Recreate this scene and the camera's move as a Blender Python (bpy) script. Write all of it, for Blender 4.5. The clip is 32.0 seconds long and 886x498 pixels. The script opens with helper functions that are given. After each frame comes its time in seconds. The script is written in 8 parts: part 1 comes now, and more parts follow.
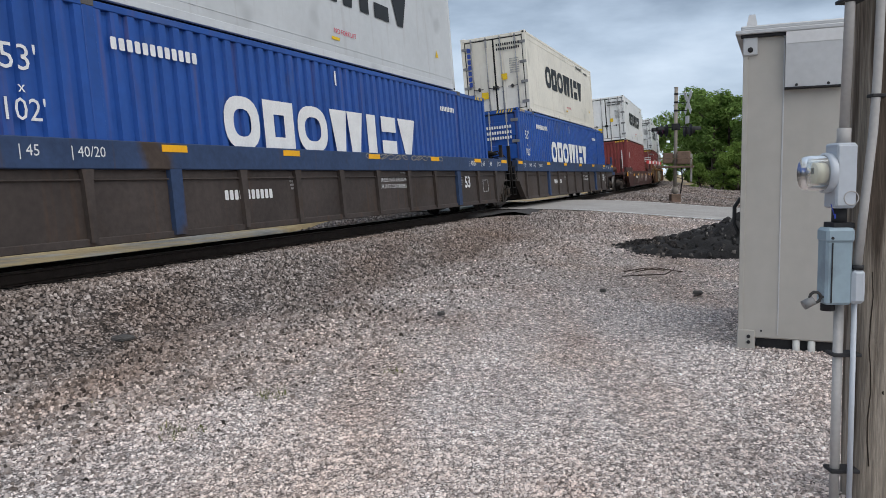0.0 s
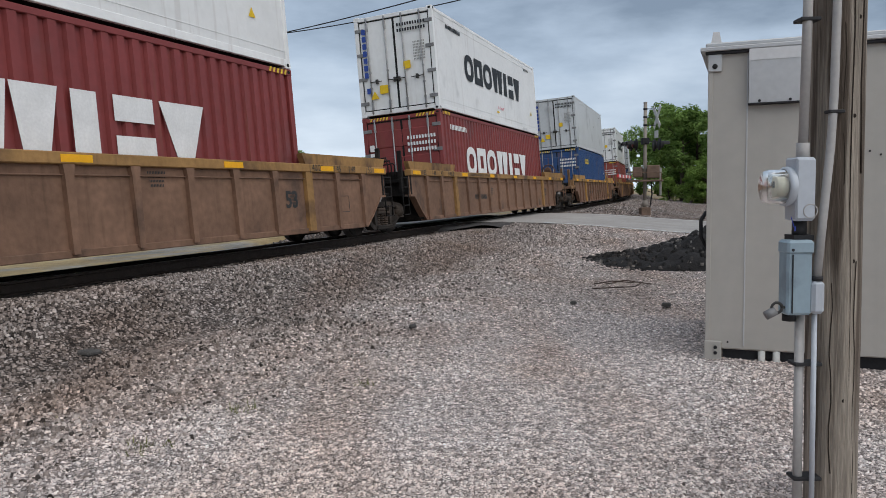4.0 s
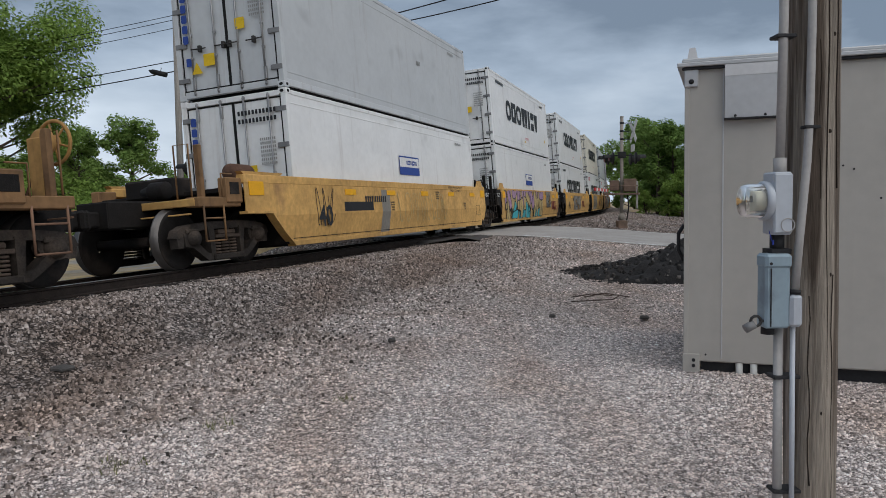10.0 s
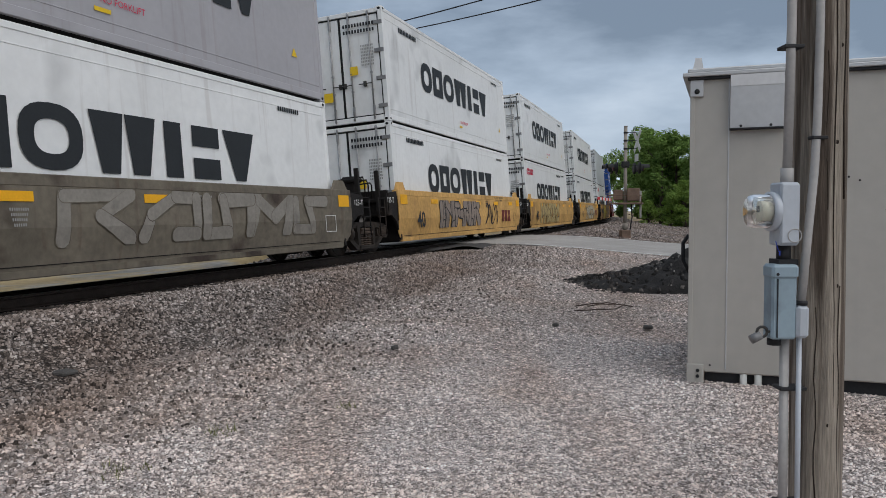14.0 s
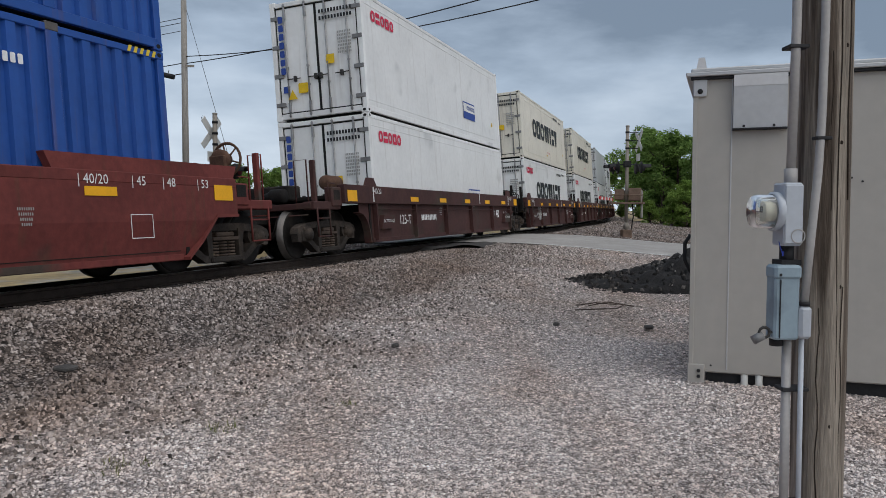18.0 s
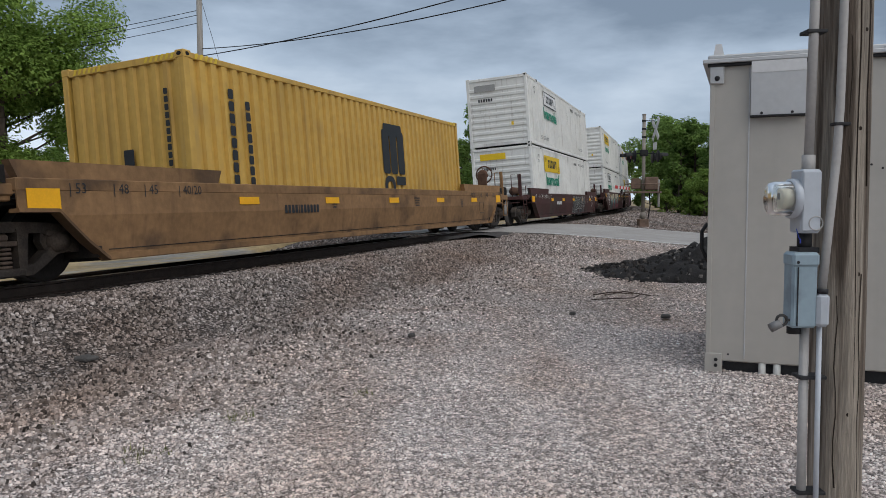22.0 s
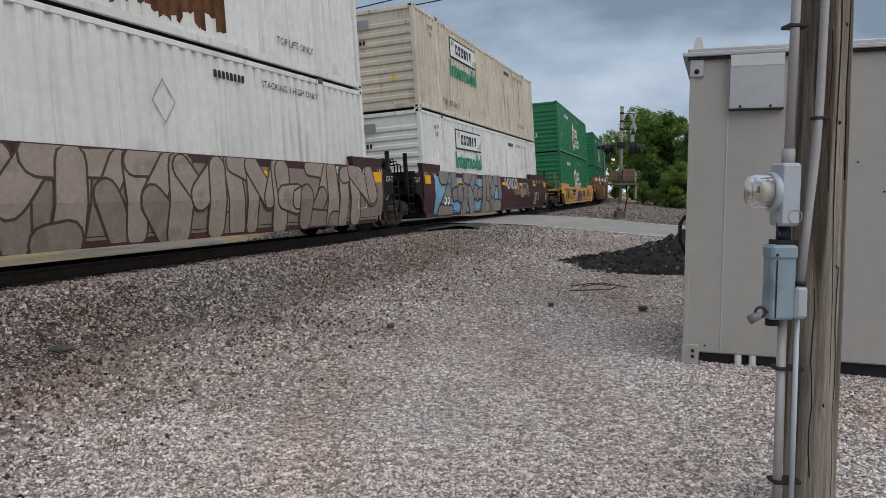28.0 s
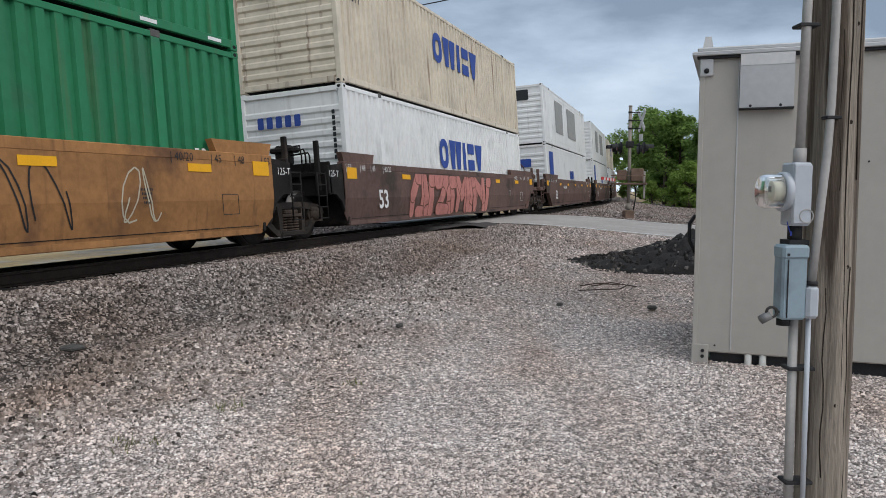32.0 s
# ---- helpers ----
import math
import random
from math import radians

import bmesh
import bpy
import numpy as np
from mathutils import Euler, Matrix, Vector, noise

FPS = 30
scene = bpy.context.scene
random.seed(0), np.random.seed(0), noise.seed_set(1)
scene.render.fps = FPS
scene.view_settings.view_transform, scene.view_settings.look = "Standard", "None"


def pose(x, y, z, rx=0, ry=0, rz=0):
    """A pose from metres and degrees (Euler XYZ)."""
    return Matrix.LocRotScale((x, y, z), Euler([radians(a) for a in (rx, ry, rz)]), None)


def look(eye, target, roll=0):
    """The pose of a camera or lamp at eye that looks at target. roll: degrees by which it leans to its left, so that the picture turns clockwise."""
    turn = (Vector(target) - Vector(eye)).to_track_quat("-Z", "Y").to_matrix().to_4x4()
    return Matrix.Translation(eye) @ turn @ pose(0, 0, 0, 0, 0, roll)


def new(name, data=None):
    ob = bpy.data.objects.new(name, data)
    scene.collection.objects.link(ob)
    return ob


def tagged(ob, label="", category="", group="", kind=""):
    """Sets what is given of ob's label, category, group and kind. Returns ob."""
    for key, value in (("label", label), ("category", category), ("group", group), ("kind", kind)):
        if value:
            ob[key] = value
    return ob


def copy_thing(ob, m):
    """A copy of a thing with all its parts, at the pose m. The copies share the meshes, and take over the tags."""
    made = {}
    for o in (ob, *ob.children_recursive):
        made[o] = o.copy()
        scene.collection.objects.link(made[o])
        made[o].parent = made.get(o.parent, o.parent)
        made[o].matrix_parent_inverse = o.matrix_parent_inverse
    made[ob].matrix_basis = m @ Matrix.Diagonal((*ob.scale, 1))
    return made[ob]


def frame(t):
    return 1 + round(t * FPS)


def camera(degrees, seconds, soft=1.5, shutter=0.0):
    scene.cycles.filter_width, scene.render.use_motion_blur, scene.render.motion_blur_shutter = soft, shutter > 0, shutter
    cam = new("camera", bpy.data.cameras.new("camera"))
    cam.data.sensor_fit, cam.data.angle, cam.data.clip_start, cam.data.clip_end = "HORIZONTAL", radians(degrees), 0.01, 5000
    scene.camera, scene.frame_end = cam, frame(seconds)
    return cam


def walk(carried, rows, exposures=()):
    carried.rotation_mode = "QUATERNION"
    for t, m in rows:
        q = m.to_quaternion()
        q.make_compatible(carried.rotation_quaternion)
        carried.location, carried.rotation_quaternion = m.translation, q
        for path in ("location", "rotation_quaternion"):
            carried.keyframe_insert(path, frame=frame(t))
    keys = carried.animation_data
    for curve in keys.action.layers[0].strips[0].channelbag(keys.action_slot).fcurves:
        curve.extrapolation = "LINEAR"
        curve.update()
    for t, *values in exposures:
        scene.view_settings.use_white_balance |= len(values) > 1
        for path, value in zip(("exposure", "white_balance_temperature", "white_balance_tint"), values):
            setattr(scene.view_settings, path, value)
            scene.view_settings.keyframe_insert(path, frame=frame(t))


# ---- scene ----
cam = camera(60.04, 32.0, soft=0.6)


def aim(x, y, z, yaw, pitch, roll):
    """Hand-held camera pose: yaw to the right, pitch down, roll, in degrees."""
    a, b, c = radians(yaw), radians(pitch), radians(roll)
    f = Vector((math.sin(a) * math.cos(b), math.cos(a) * math.cos(b), -math.sin(b)))
    r = Vector((math.cos(a), -math.sin(a), 0))
    u = r.cross(f)
    r, u = r * math.cos(c) - u * math.sin(c), r * math.sin(c) + u * math.cos(c)
    m = Matrix((r, u, -f)).transposed().to_4x4()
    m.translation = (x, y, z)
    return m


walk(cam, [
    (0, aim(-0.013, 0.019, 1.552, -2.645, 5.325, 0.909)),
    (0.5, aim(-0.008, 0.018, 1.548, -2.447, 5.254, 0.885)),
    (1, aim(-0.004, 0.012, 1.548, -2.175, 5.179, 0.869)),
    (1.5, aim(-0.003, 0.004, 1.549, -1.837, 5.083, 0.861)),
    (2, aim(-0.002, -0.002, 1.550, -1.520, 4.940, 0.843)),
    (2.5, aim(-0.000, -0.005, 1.550, -1.242, 4.761, 0.834)),
    (3, aim(0.002, -0.007, 1.550, -0.989, 4.605, 0.824)),
    (3.5, aim(0.002, -0.008, 1.549, -0.769, 4.493, 0.805)),
    (5.5, aim(0.002, -0.002, 1.551, -0.162, 4.025, 0.755)),
    (6, aim(0.003, -0.002, 1.550, -0.018, 3.989, 0.699)),
    (6.5, aim(0.004, -0.001, 1.549, 0.108, 3.971, 0.657)),
    (7, aim(0.002, 0.001, 1.547, 0.218, 3.927, 0.620)),
    (7.5, aim(0.002, 0.003, 1.549, 0.319, 3.867, 0.581)),
    (8, aim(0.005, 0.008, 1.551, 0.408, 3.851, 0.619)),
    (8.5, aim(0.007, 0.017, 1.551, 0.538, 3.853, 0.755)),
    (9, aim(0.006, 0.019, 1.552, 0.759, 3.787, 0.872)),
    (9.5, aim(-0.001, 0.010, 1.554, 0.982, 3.620, 0.860)),
    (10, aim(-0.011, 0.008, 1.554, 1.069, 3.424, 0.753)),
    (10.5, aim(-0.016, 0.015, 1.554, 1.062, 3.268, 0.634)),
    (11, aim(-0.018, 0.021, 1.554, 1.063, 3.140, 0.543)),
    (11.5, aim(-0.019, 0.025, 1.554, 1.070, 3.018, 0.508)),
    (12, aim(-0.020, 0.028, 1.552, 1.043, 2.943, 0.499)),
    (12.5, aim(-0.019, 0.028, 1.551, 0.987, 2.919, 0.470)),
    (13, aim(-0.018, 0.023, 1.552, 0.930, 2.896, 0.410)),
    (13.5, aim(-0.020, 0.017, 1.553, 0.891, 2.864, 0.332)),
    (14, aim(-0.024, 0.015, 1.552, 0.875, 2.834, 0.234)),
    (14.5, aim(-0.028, 0.018, 1.551, 0.872, 2.819, 0.103)),
    (16.5, aim(-0.022, 0.021, 1.548, 1.070, 2.881, -0.138)),
    (17, aim(-0.027, 0.022, 1.549, 1.049, 2.908, -0.190)),
    (17.5, aim(-0.030, 0.023, 1.550, 0.970, 2.935, -0.189)),
    (18, aim(-0.031, 0.022, 1.550, 0.821, 2.953, -0.176)),
    (18.5, aim(-0.031, 0.019, 1.550, 0.592, 2.953, -0.164)),
    (19, aim(-0.032, 0.015, 1.552, 0.298, 2.946, -0.106)),
    (19.5, aim(-0.032, 0.012, 1.553, -0.019, 2.960, 0.010)),
    (20, aim(-0.029, 0.010, 1.552, -0.300, 3.008, 0.118)),
    (20.5, aim(-0.026, 0.007, 1.550, -0.483, 3.111, 0.164)),
    (21, aim(-0.023, 0.004, 1.549, -0.532, 3.268, 0.175)),
    (21.5, aim(-0.023, 0.007, 1.547, -0.470, 3.458, 0.179)),
    (22, aim(-0.027, 0.014, 1.544, -0.374, 3.662, 0.182)),
    (22.5, aim(-0.033, 0.021, 1.542, -0.247, 3.893, 0.145)),
    (23, aim(-0.039, 0.027, 1.540, -0.022, 4.124, 0.024)),
    (23.5, aim(-0.045, 0.035, 1.538, 0.259, 4.265, -0.123)),
    (24, aim(-0.054, 0.043, 1.539, 0.520, 4.311, -0.243)),
    (24.5, aim(-0.060, 0.043, 1.541, 0.787, 4.321, -0.327)),
    (25, aim(-0.059, 0.043, 1.541, 1.060, 4.327, -0.348)),
    (25.5, aim(-0.054, 0.045, 1.537, 1.296, 4.334, -0.308)),
    (27.5, aim(-0.049, 0.034, 1.541, 1.325, 4.355, -0.267)),
    (28, aim(-0.049, 0.027, 1.544, 1.310, 4.354, -0.243)),
    (28.5, aim(-0.049, 0.022, 1.546, 1.261, 4.361, -0.213)),
    (29, aim(-0.051, 0.024, 1.544, 1.175, 4.365, -0.191)),
    (29.5, aim(-0.056, 0.029, 1.542, 1.051, 4.374, -0.180)),
    (30, aim(-0.061, 0.033, 1.541, 0.923, 4.380, -0.158)),
    (30.5, aim(-0.063, 0.036, 1.541, 0.828, 4.392, -0.125)),
    (31, aim(-0.064, 0.035, 1.542, 0.785, 4.421, -0.137)),
    (31.5, aim(-0.063, 0.028, 1.543, 0.768, 4.427, -0.182)),
    (32, aim(-0.062, 0.018, 1.546, 0.727, 4.393, -0.191)),
], exposures=[(0, 0.41), (1, 0.34), (3, 0.25), (6, 0.23), (8, 0.21), (10, 0.00), (12, 0.01), (14, 0.08), (17, 0.01), (19, 0.11), (21, 0.11), (24, 0.09), (28, 0.06), (29, 0.06), (30, 0.27), (31, 0.37), (32, 0.35)])

# ---- light ----
world = bpy.data.worlds.new("world")
scene.world = world
world.use_nodes = True
wn, wl = world.node_tree.nodes, world.node_tree.links
wn.clear()
w_out, w_bg = wn.new("ShaderNodeOutputWorld"), wn.new("ShaderNodeBackground")
sky = wn.new("ShaderNodeTexSky")
sky.sky_type, sky.sun_disc, sky.sun_elevation, sky.sun_rotation = "NISHITA", False, radians(52), radians(138)
sky.air_density, sky.dust_density, sky.ozone_density = 1.0, 3.0, 1.0
w_co, w_map, w_noise, w_ramp, w_mix = (wn.new("ShaderNodeTexCoord"), wn.new("ShaderNodeMapping"), wn.new("ShaderNodeTexNoise"),
                                       wn.new("ShaderNodeValToRGB"), wn.new("ShaderNodeMixRGB"))
w_map.inputs["Scale"].default_value = (1.0, 1.0, 3.2)
w_map.inputs["Location"].default_value = (0.35, 0.1, 0.62)
w_noise.inputs["Scale"].default_value, w_noise.inputs["Detail"].default_value = 1.5, 7.0
w_noise.inputs["Roughness"].default_value = 0.55
el = w_ramp.color_ramp.elements
el[0].position, el[0].color = 0.38, (2.0, 2.6, 3.45, 1)
el[1].position, el[1].color = 0.68, (7.2, 8.2, 9.4, 1)
mid = el.new(0.5)
mid.color = (4.0, 4.9, 6.1, 1)
w_mix.inputs["Fac"].default_value = 0.86
wl.new(w_co.outputs["Generated"], w_map.inputs["Vector"])
wl.new(w_map.outputs["Vector"], w_noise.inputs["Vector"])
w_sep, w_rise, w_add = wn.new("ShaderNodeSeparateXYZ"), wn.new("ShaderNodeMapRange"), wn.new("ShaderNodeMath")
w_rise.inputs["From Min"].default_value, w_rise.inputs["From Max"].default_value = 0.03, 0.24
w_rise.inputs["To Min"].default_value, w_rise.inputs["To Max"].default_value = 0.12, -0.072
wl.new(w_co.outputs["Generated"], w_sep.inputs["Vector"])
wl.new(w_sep.outputs["Z"], w_rise.inputs["Value"])
wl.new(w_noise.outputs["Fac"], w_add.inputs[0])
wl.new(w_rise.outputs["Result"], w_add.inputs[1])
wl.new(w_add.outputs["Value"], w_ramp.inputs["Fac"])
wl.new(sky.outputs["Color"], w_mix.inputs["Color1"])
wl.new(w_ramp.outputs["Color"], w_mix.inputs["Color2"])
wl.new(w_mix.outputs["Color"], w_bg.inputs["Color"])
w_bg.inputs["Strength"].default_value = 0.1
wl.new(w_bg.outputs["Background"], w_out.inputs["Surface"])

sun = new("sun", bpy.data.lights.new("sun", "SUN"))
sun.data.energy, sun.data.angle, sun.data.color = 1.5, radians(90), (1.0, 0.95, 0.89)
SUN_AZ, SUN_EL = radians(138), radians(52)
sun.matrix_world = look((0, 0, 0), (-math.sin(SUN_AZ) * math.cos(SUN_EL), -math.cos(SUN_AZ) * math.cos(SUN_EL), -math.sin(SUN_EL)))
scene.view_settings.exposure = 0.0


# ---- materials ----
def mat(name, base, rough=0.8, metal=0.0, var=0.15, scale=3.0, bump=0.0, bump_scale=60.0, second=None, second_amount=0.0,
        second_scale=1.2, streak=0.0, streak_colour=(0.12, 0.06, 0.03), per_object=0.0, spec=0.3, stretch=(1, 1, 1)):
    """Painted or natural surface: base colour with fine and coarse variation, an optional second colour in patches,
    streaks that run down, and fine relief."""
    m = bpy.data.materials.new(name)
    m.use_nodes = True
    nt = m.node_tree
    n, l = nt.nodes, nt.links
    p = n["Principled BSDF"]
    p.inputs["Roughness"].default_value, p.inputs["Metallic"].default_value = rough, metal
    p.inputs["Specular IOR Level"].default_value = spec
    co = n.new("ShaderNodeTexCoord")
    mp = n.new("ShaderNodeMapping")
    mp.inputs["Scale"].default_value = stretch
    l.new(co.outputs["Object"], mp.inputs["Vector"])
    vec = mp.outputs["Vector"]
    if per_object:
        info = n.new("ShaderNodeObjectInfo")
        add = n.new("ShaderNodeVectorMath")
        add.operation = "ADD"
        sc = n.new("ShaderNodeMath")
        sc.operation = "MULTIPLY"
        sc.inputs[1].default_value = 60.0
        l.new(info.outputs["Random"], sc.inputs[0])
        l.new(vec, add.inputs[0])
        l.new(sc.outputs[0], add.inputs[1])
        vec = add.outputs[0]

    def noise_fac(s, detail, lo, hi, v=None):
        t = n.new("ShaderNodeTexNoise")
        t.inputs["Scale"].default_value, t.inputs["Detail"].default_value = s, detail
        l.new(v or vec, t.inputs["Vector"])
        r = n.new("ShaderNodeMapRange")
        r.inputs["From Min"].default_value, r.inputs["From Max"].default_value = 0.3, 0.7
        r.inputs["To Min"].default_value, r.inputs["To Max"].default_value = lo, hi
        l.new(t.outputs["Fac"], r.inputs["Value"])
        return r.outputs["Result"], t

    def mixed(fac, a, b, mode="MIX"):
        x = n.new("ShaderNodeMixRGB")
        x.blend_type = mode
        for sock, val in (("Fac", fac), ("Color1", a), ("Color2", b)):
            if isinstance(val, (int, float)):
                x.inputs[sock].default_value = val
            elif isinstance(val, (tuple, list)):
                x.inputs[sock].default_value = (*val, 1)
            else:
                l.new(val, x.inputs[sock])
        return x.outputs["Color"]

    f1, _ = noise_fac(scale, 6, 1 - var, 1 + var)
    f2, _ = noise_fac(scale * 9, 4, 1 - var * 0.7, 1 + var * 0.7)
    g = n.new("ShaderNodeMath")
    g.operation = "MULTIPLY"
    l.new(f1, g.inputs[0])
    l.new(f2, g.inputs[1])
    if per_object:
        pr = n.new("ShaderNodeMapRange")
        pr.inputs["To Min"].default_value, pr.inputs["To Max"].default_value = 1 - per_object, 1 + per_object
        l.new(info.outputs["Random"], pr.inputs["Value"])
        g2 = n.new("ShaderNodeMath")
        g2.operation = "MULTIPLY"
        l.new(g.outputs[0], g2.inputs[0])
        l.new(pr.outputs["Result"], g2.inputs[1])
        g = g2
    colour = base
    if second:
        fs, t = noise_fac(second_scale, 8, 0, 1)
        r = n.new("ShaderNodeMapRange")
        r.inputs["From Min"].default_value, r.inputs["From Max"].default_value = 1 - second_amount, min(1.0, 1 - second_amount + 0.25)
        l.new(fs, r.inputs["Value"])
        colour = mixed(r.outputs["Result"], base, second)
    if streak:
        m2 = n.new("ShaderNodeMapping")
        m2.inputs["Scale"].default_value = (2.2, 2.2, 0.12)
        l.new(vec, m2.inputs["Vector"])
        fs, t = noise_fac(3.0, 9, 0, 1, m2.outputs["Vector"])
        r = n.new("ShaderNodeMapRange")
        r.inputs["From Min"].default_value, r.inputs["From Max"].default_value = 0.72, 1.0
        r.inputs["To Max"].default_value = streak
        l.new(fs, r.inputs["Value"])
        colour = mixed(r.outputs["Result"], colour, streak_colour)
    colour = mixed(1.0, colour, g.outputs[0], "MULTIPLY")
    l.new(colour, p.inputs["Base Color"])
    if bump:
        t = n.new("ShaderNodeTexNoise")
        t.inputs["Scale"].default_value, t.inputs["Detail"].default_value = bump_scale, 5
        l.new(vec, t.inputs["Vector"])
        b = n.new("ShaderNodeBump")
        b.inputs["Strength"].default_value, b.inputs["Distance"].default_value = min(1.0, bump), 0.02
        l.new(t.outputs["Fac"], b.inputs["Height"])
        l.new(b.outputs["Normal"], p.inputs["Normal"])
    return m


# ---- mesh building ----
class G:
    """Collects vertices and faces of one mesh."""

    def __init__(self):
        self.v, self.f, self.s = [], [], []

    def add(self, verts, faces, smooth=False):
        k = len(self.v)
        self.v += [tuple(p) for p in verts]
        self.f += [tuple(i + k for i in f) for f in faces]
        self.s += [smooth] * len(faces)
        return self

    def box(self, x0, x1, y0, y1, z0, z1, c=0.0):
        if c <= 0:
            p = [(x, y, z) for x in (x0, x1) for y in (y0, y1) for z in (z0, z1)]
            return self.add(p, [(0, 1, 3, 2), (4, 6, 7, 5), (0, 4, 5, 1), (2, 3, 7, 6), (0, 2, 6, 4), (1, 5, 7, 3)])
        X, Y, Z = (x0, x1), (y0, y1), (z0, z1)
        verts, ix = [], {}
        for i in (0, 1):
            for j in (0, 1):
                for k in (0, 1):
                    ci, cj, ck = (c, -c)[i], (c, -c)[j], (c, -c)[k]
                    for a, q in enumerate(((X[i], Y[j] + cj, Z[k] + ck), (X[i] + ci, Y[j], Z[k] + ck), (X[i] + ci, Y[j] + cj, Z[k]))):
                        ix[i, j, k, a] = len(verts)
                        verts.append(q)
        fs = []
        for i in (0, 1):
            fs.append([ix[i, 0, 0, 0], ix[i, 1, 0, 0], ix[i, 1, 1, 0], ix[i, 0, 1, 0]][::(-1, 1)[i]])
            fs.append([ix[0, i, 0, 1], ix[1, i, 0, 1], ix[1, i, 1, 1], ix[0, i, 1, 1]][::(1, -1)[i]])
            fs.append([ix[0, 0, i, 2], ix[1, 0, i, 2], ix[1, 1, i, 2], ix[0, 1, i, 2]][::(-1, 1)[i]])
        for i in (0, 1):
            for j in (0, 1):
                fs.append([ix[i, j, 0, 0], ix[i, j, 0, 1], ix[i, j, 1, 1], ix[i, j, 1, 0]][::(1, -1)[i ^ j]])
                fs.append([ix[i, 0, j, 0], ix[i, 0, j, 2], ix[i, 1, j, 2], ix[i, 1, j, 0]][::(-1, 1)[i ^ j]])
                fs.append([ix[0, i, j, 1], ix[0, i, j, 2], ix[1, i, j, 2], ix[1, i, j, 1]][::(1, -1)[i ^ j]])
                for k in (0, 1):
                    fs.append([ix[i, j, k, a] for a in range(3)][::(1, -1)[(i + j + k) % 2]])
        return self.add(verts, fs)

    def cyl(self, p0, p1, r, n=10, r2=None, caps=True):
        p0, p1 = Vector(p0), Vector(p1)
        q = (p1 - p0).to_track_quat("Z", "Y")
        r2 = r if r2 is None else r2
        ring = [(math.cos(2 * math.pi * i / n), math.sin(2 * math.pi * i / n)) for i in range(n)]
        vs = [p0 + q @ Vector((r * a, r * b, 0)) for a, b in ring] + [p1 + q @ Vector((r2 * a, r2 * b, 0)) for a, b in ring]
        self.add(vs, [(i, (i + 1) % n, n + (i + 1) % n, n + i) for i in range(n)], True)
        if caps:
            k = len(self.v) - 2 * n
            self.f += [tuple(k + i for i in reversed(range(n))), tuple(k + n + i for i in range(n))]
            self.s += [False, False]
        return self

    def tube(self, pts, r, n=6):
        """A bent round bar through the points, in one skin."""
        p = [Vector(q) for q in pts]
        up = None
        vs = []
        for i, q in enumerate(p):
            d = (p[min(i + 1, len(p) - 1)] - p[max(i - 1, 0)]).normalized()
            if up is None:
                up = d.orthogonal().normalized()
            up = (up - d * up.dot(d)).normalized()
            w = d.cross(up)
            vs += [tuple(q + (up * math.cos(2 * math.pi * k / n) + w * math.sin(2 * math.pi * k / n)) * r) for k in range(n)]
        m = len(p)
        fs = [(i * n + k, i * n + (k + 1) % n, (i + 1) * n + (k + 1) % n, (i + 1) * n + k) for i in range(m - 1) for k in range(n)]
        return self.add(vs, fs + [tuple(reversed(range(n))), tuple(range((m - 1) * n, m * n))], True)

    def prism(self, outline, y0, y1):
        """outline: (x, z) anticlockwise seen from -y; extruded from y0 to y1."""
        n = len(outline)
        vs = [(x, y0, z) for x, z in outline] + [(x, y1, z) for x, z in outline]
        return self.add(vs, [tuple(range(n)), tuple(reversed(range(n, 2 * n)))] + [(i, n + i, n + (i + 1) % n, (i + 1) % n) for i in range(n)])

    def lathe(self, prof, axis="y", n=20, centre=(0, 0, 0)):
        """prof: (radius, along)."""
        vs = []
        for r, h in prof:
            for i in range(n):
                a, b = r * math.cos(2 * math.pi * i / n), r * math.sin(2 * math.pi * i / n)
                p = {"y": (a, h, b), "z": (a, b, h), "x": (h, a, b)}[axis]
                vs.append((p[0] + centre[0], p[1] + centre[1], p[2] + centre[2]))
        fs = [(j * n + i, j * n + (i + 1) % n, (j + 1) * n + (i + 1) % n, (j + 1) * n + i) for j in range(len(prof) - 1) for i in range(n)]
        return self.add(vs, fs, True)

    def mesh(self, name, material=None):
        me = bpy.data.meshes.new(name)
        me.from_pydata(self.v, [], self.f)
        me.polygons.foreach_set("use_smooth", self.s)
        if material:
            me.materials.append(material)
        me.update()
        return me


def part(name, g, material, parent=None, label="", at=None):
    """Links one mesh object, under a thing or part if given."""
    me = g if isinstance(g, bpy.types.Mesh) else g.mesh(name, material)
    ob = new(name, me)
    if parent:
        ob.parent = parent
    if at:
        ob.matrix_basis = at if isinstance(at, Matrix) else Matrix.Translation(at)
    return tagged(ob, label, kind="stuff" if name in ("lettering", "number_plate", "cross_members") else "")


def thing(name, label, category, group="", kind="", at=None):
    ob = new(name)
    ob.empty_display_size = 0.3
    if at:
        ob.matrix_basis = at if isinstance(at, Matrix) else Matrix.Translation(at)
    return tagged(ob, label, category, group, kind)


TEXTS = {}


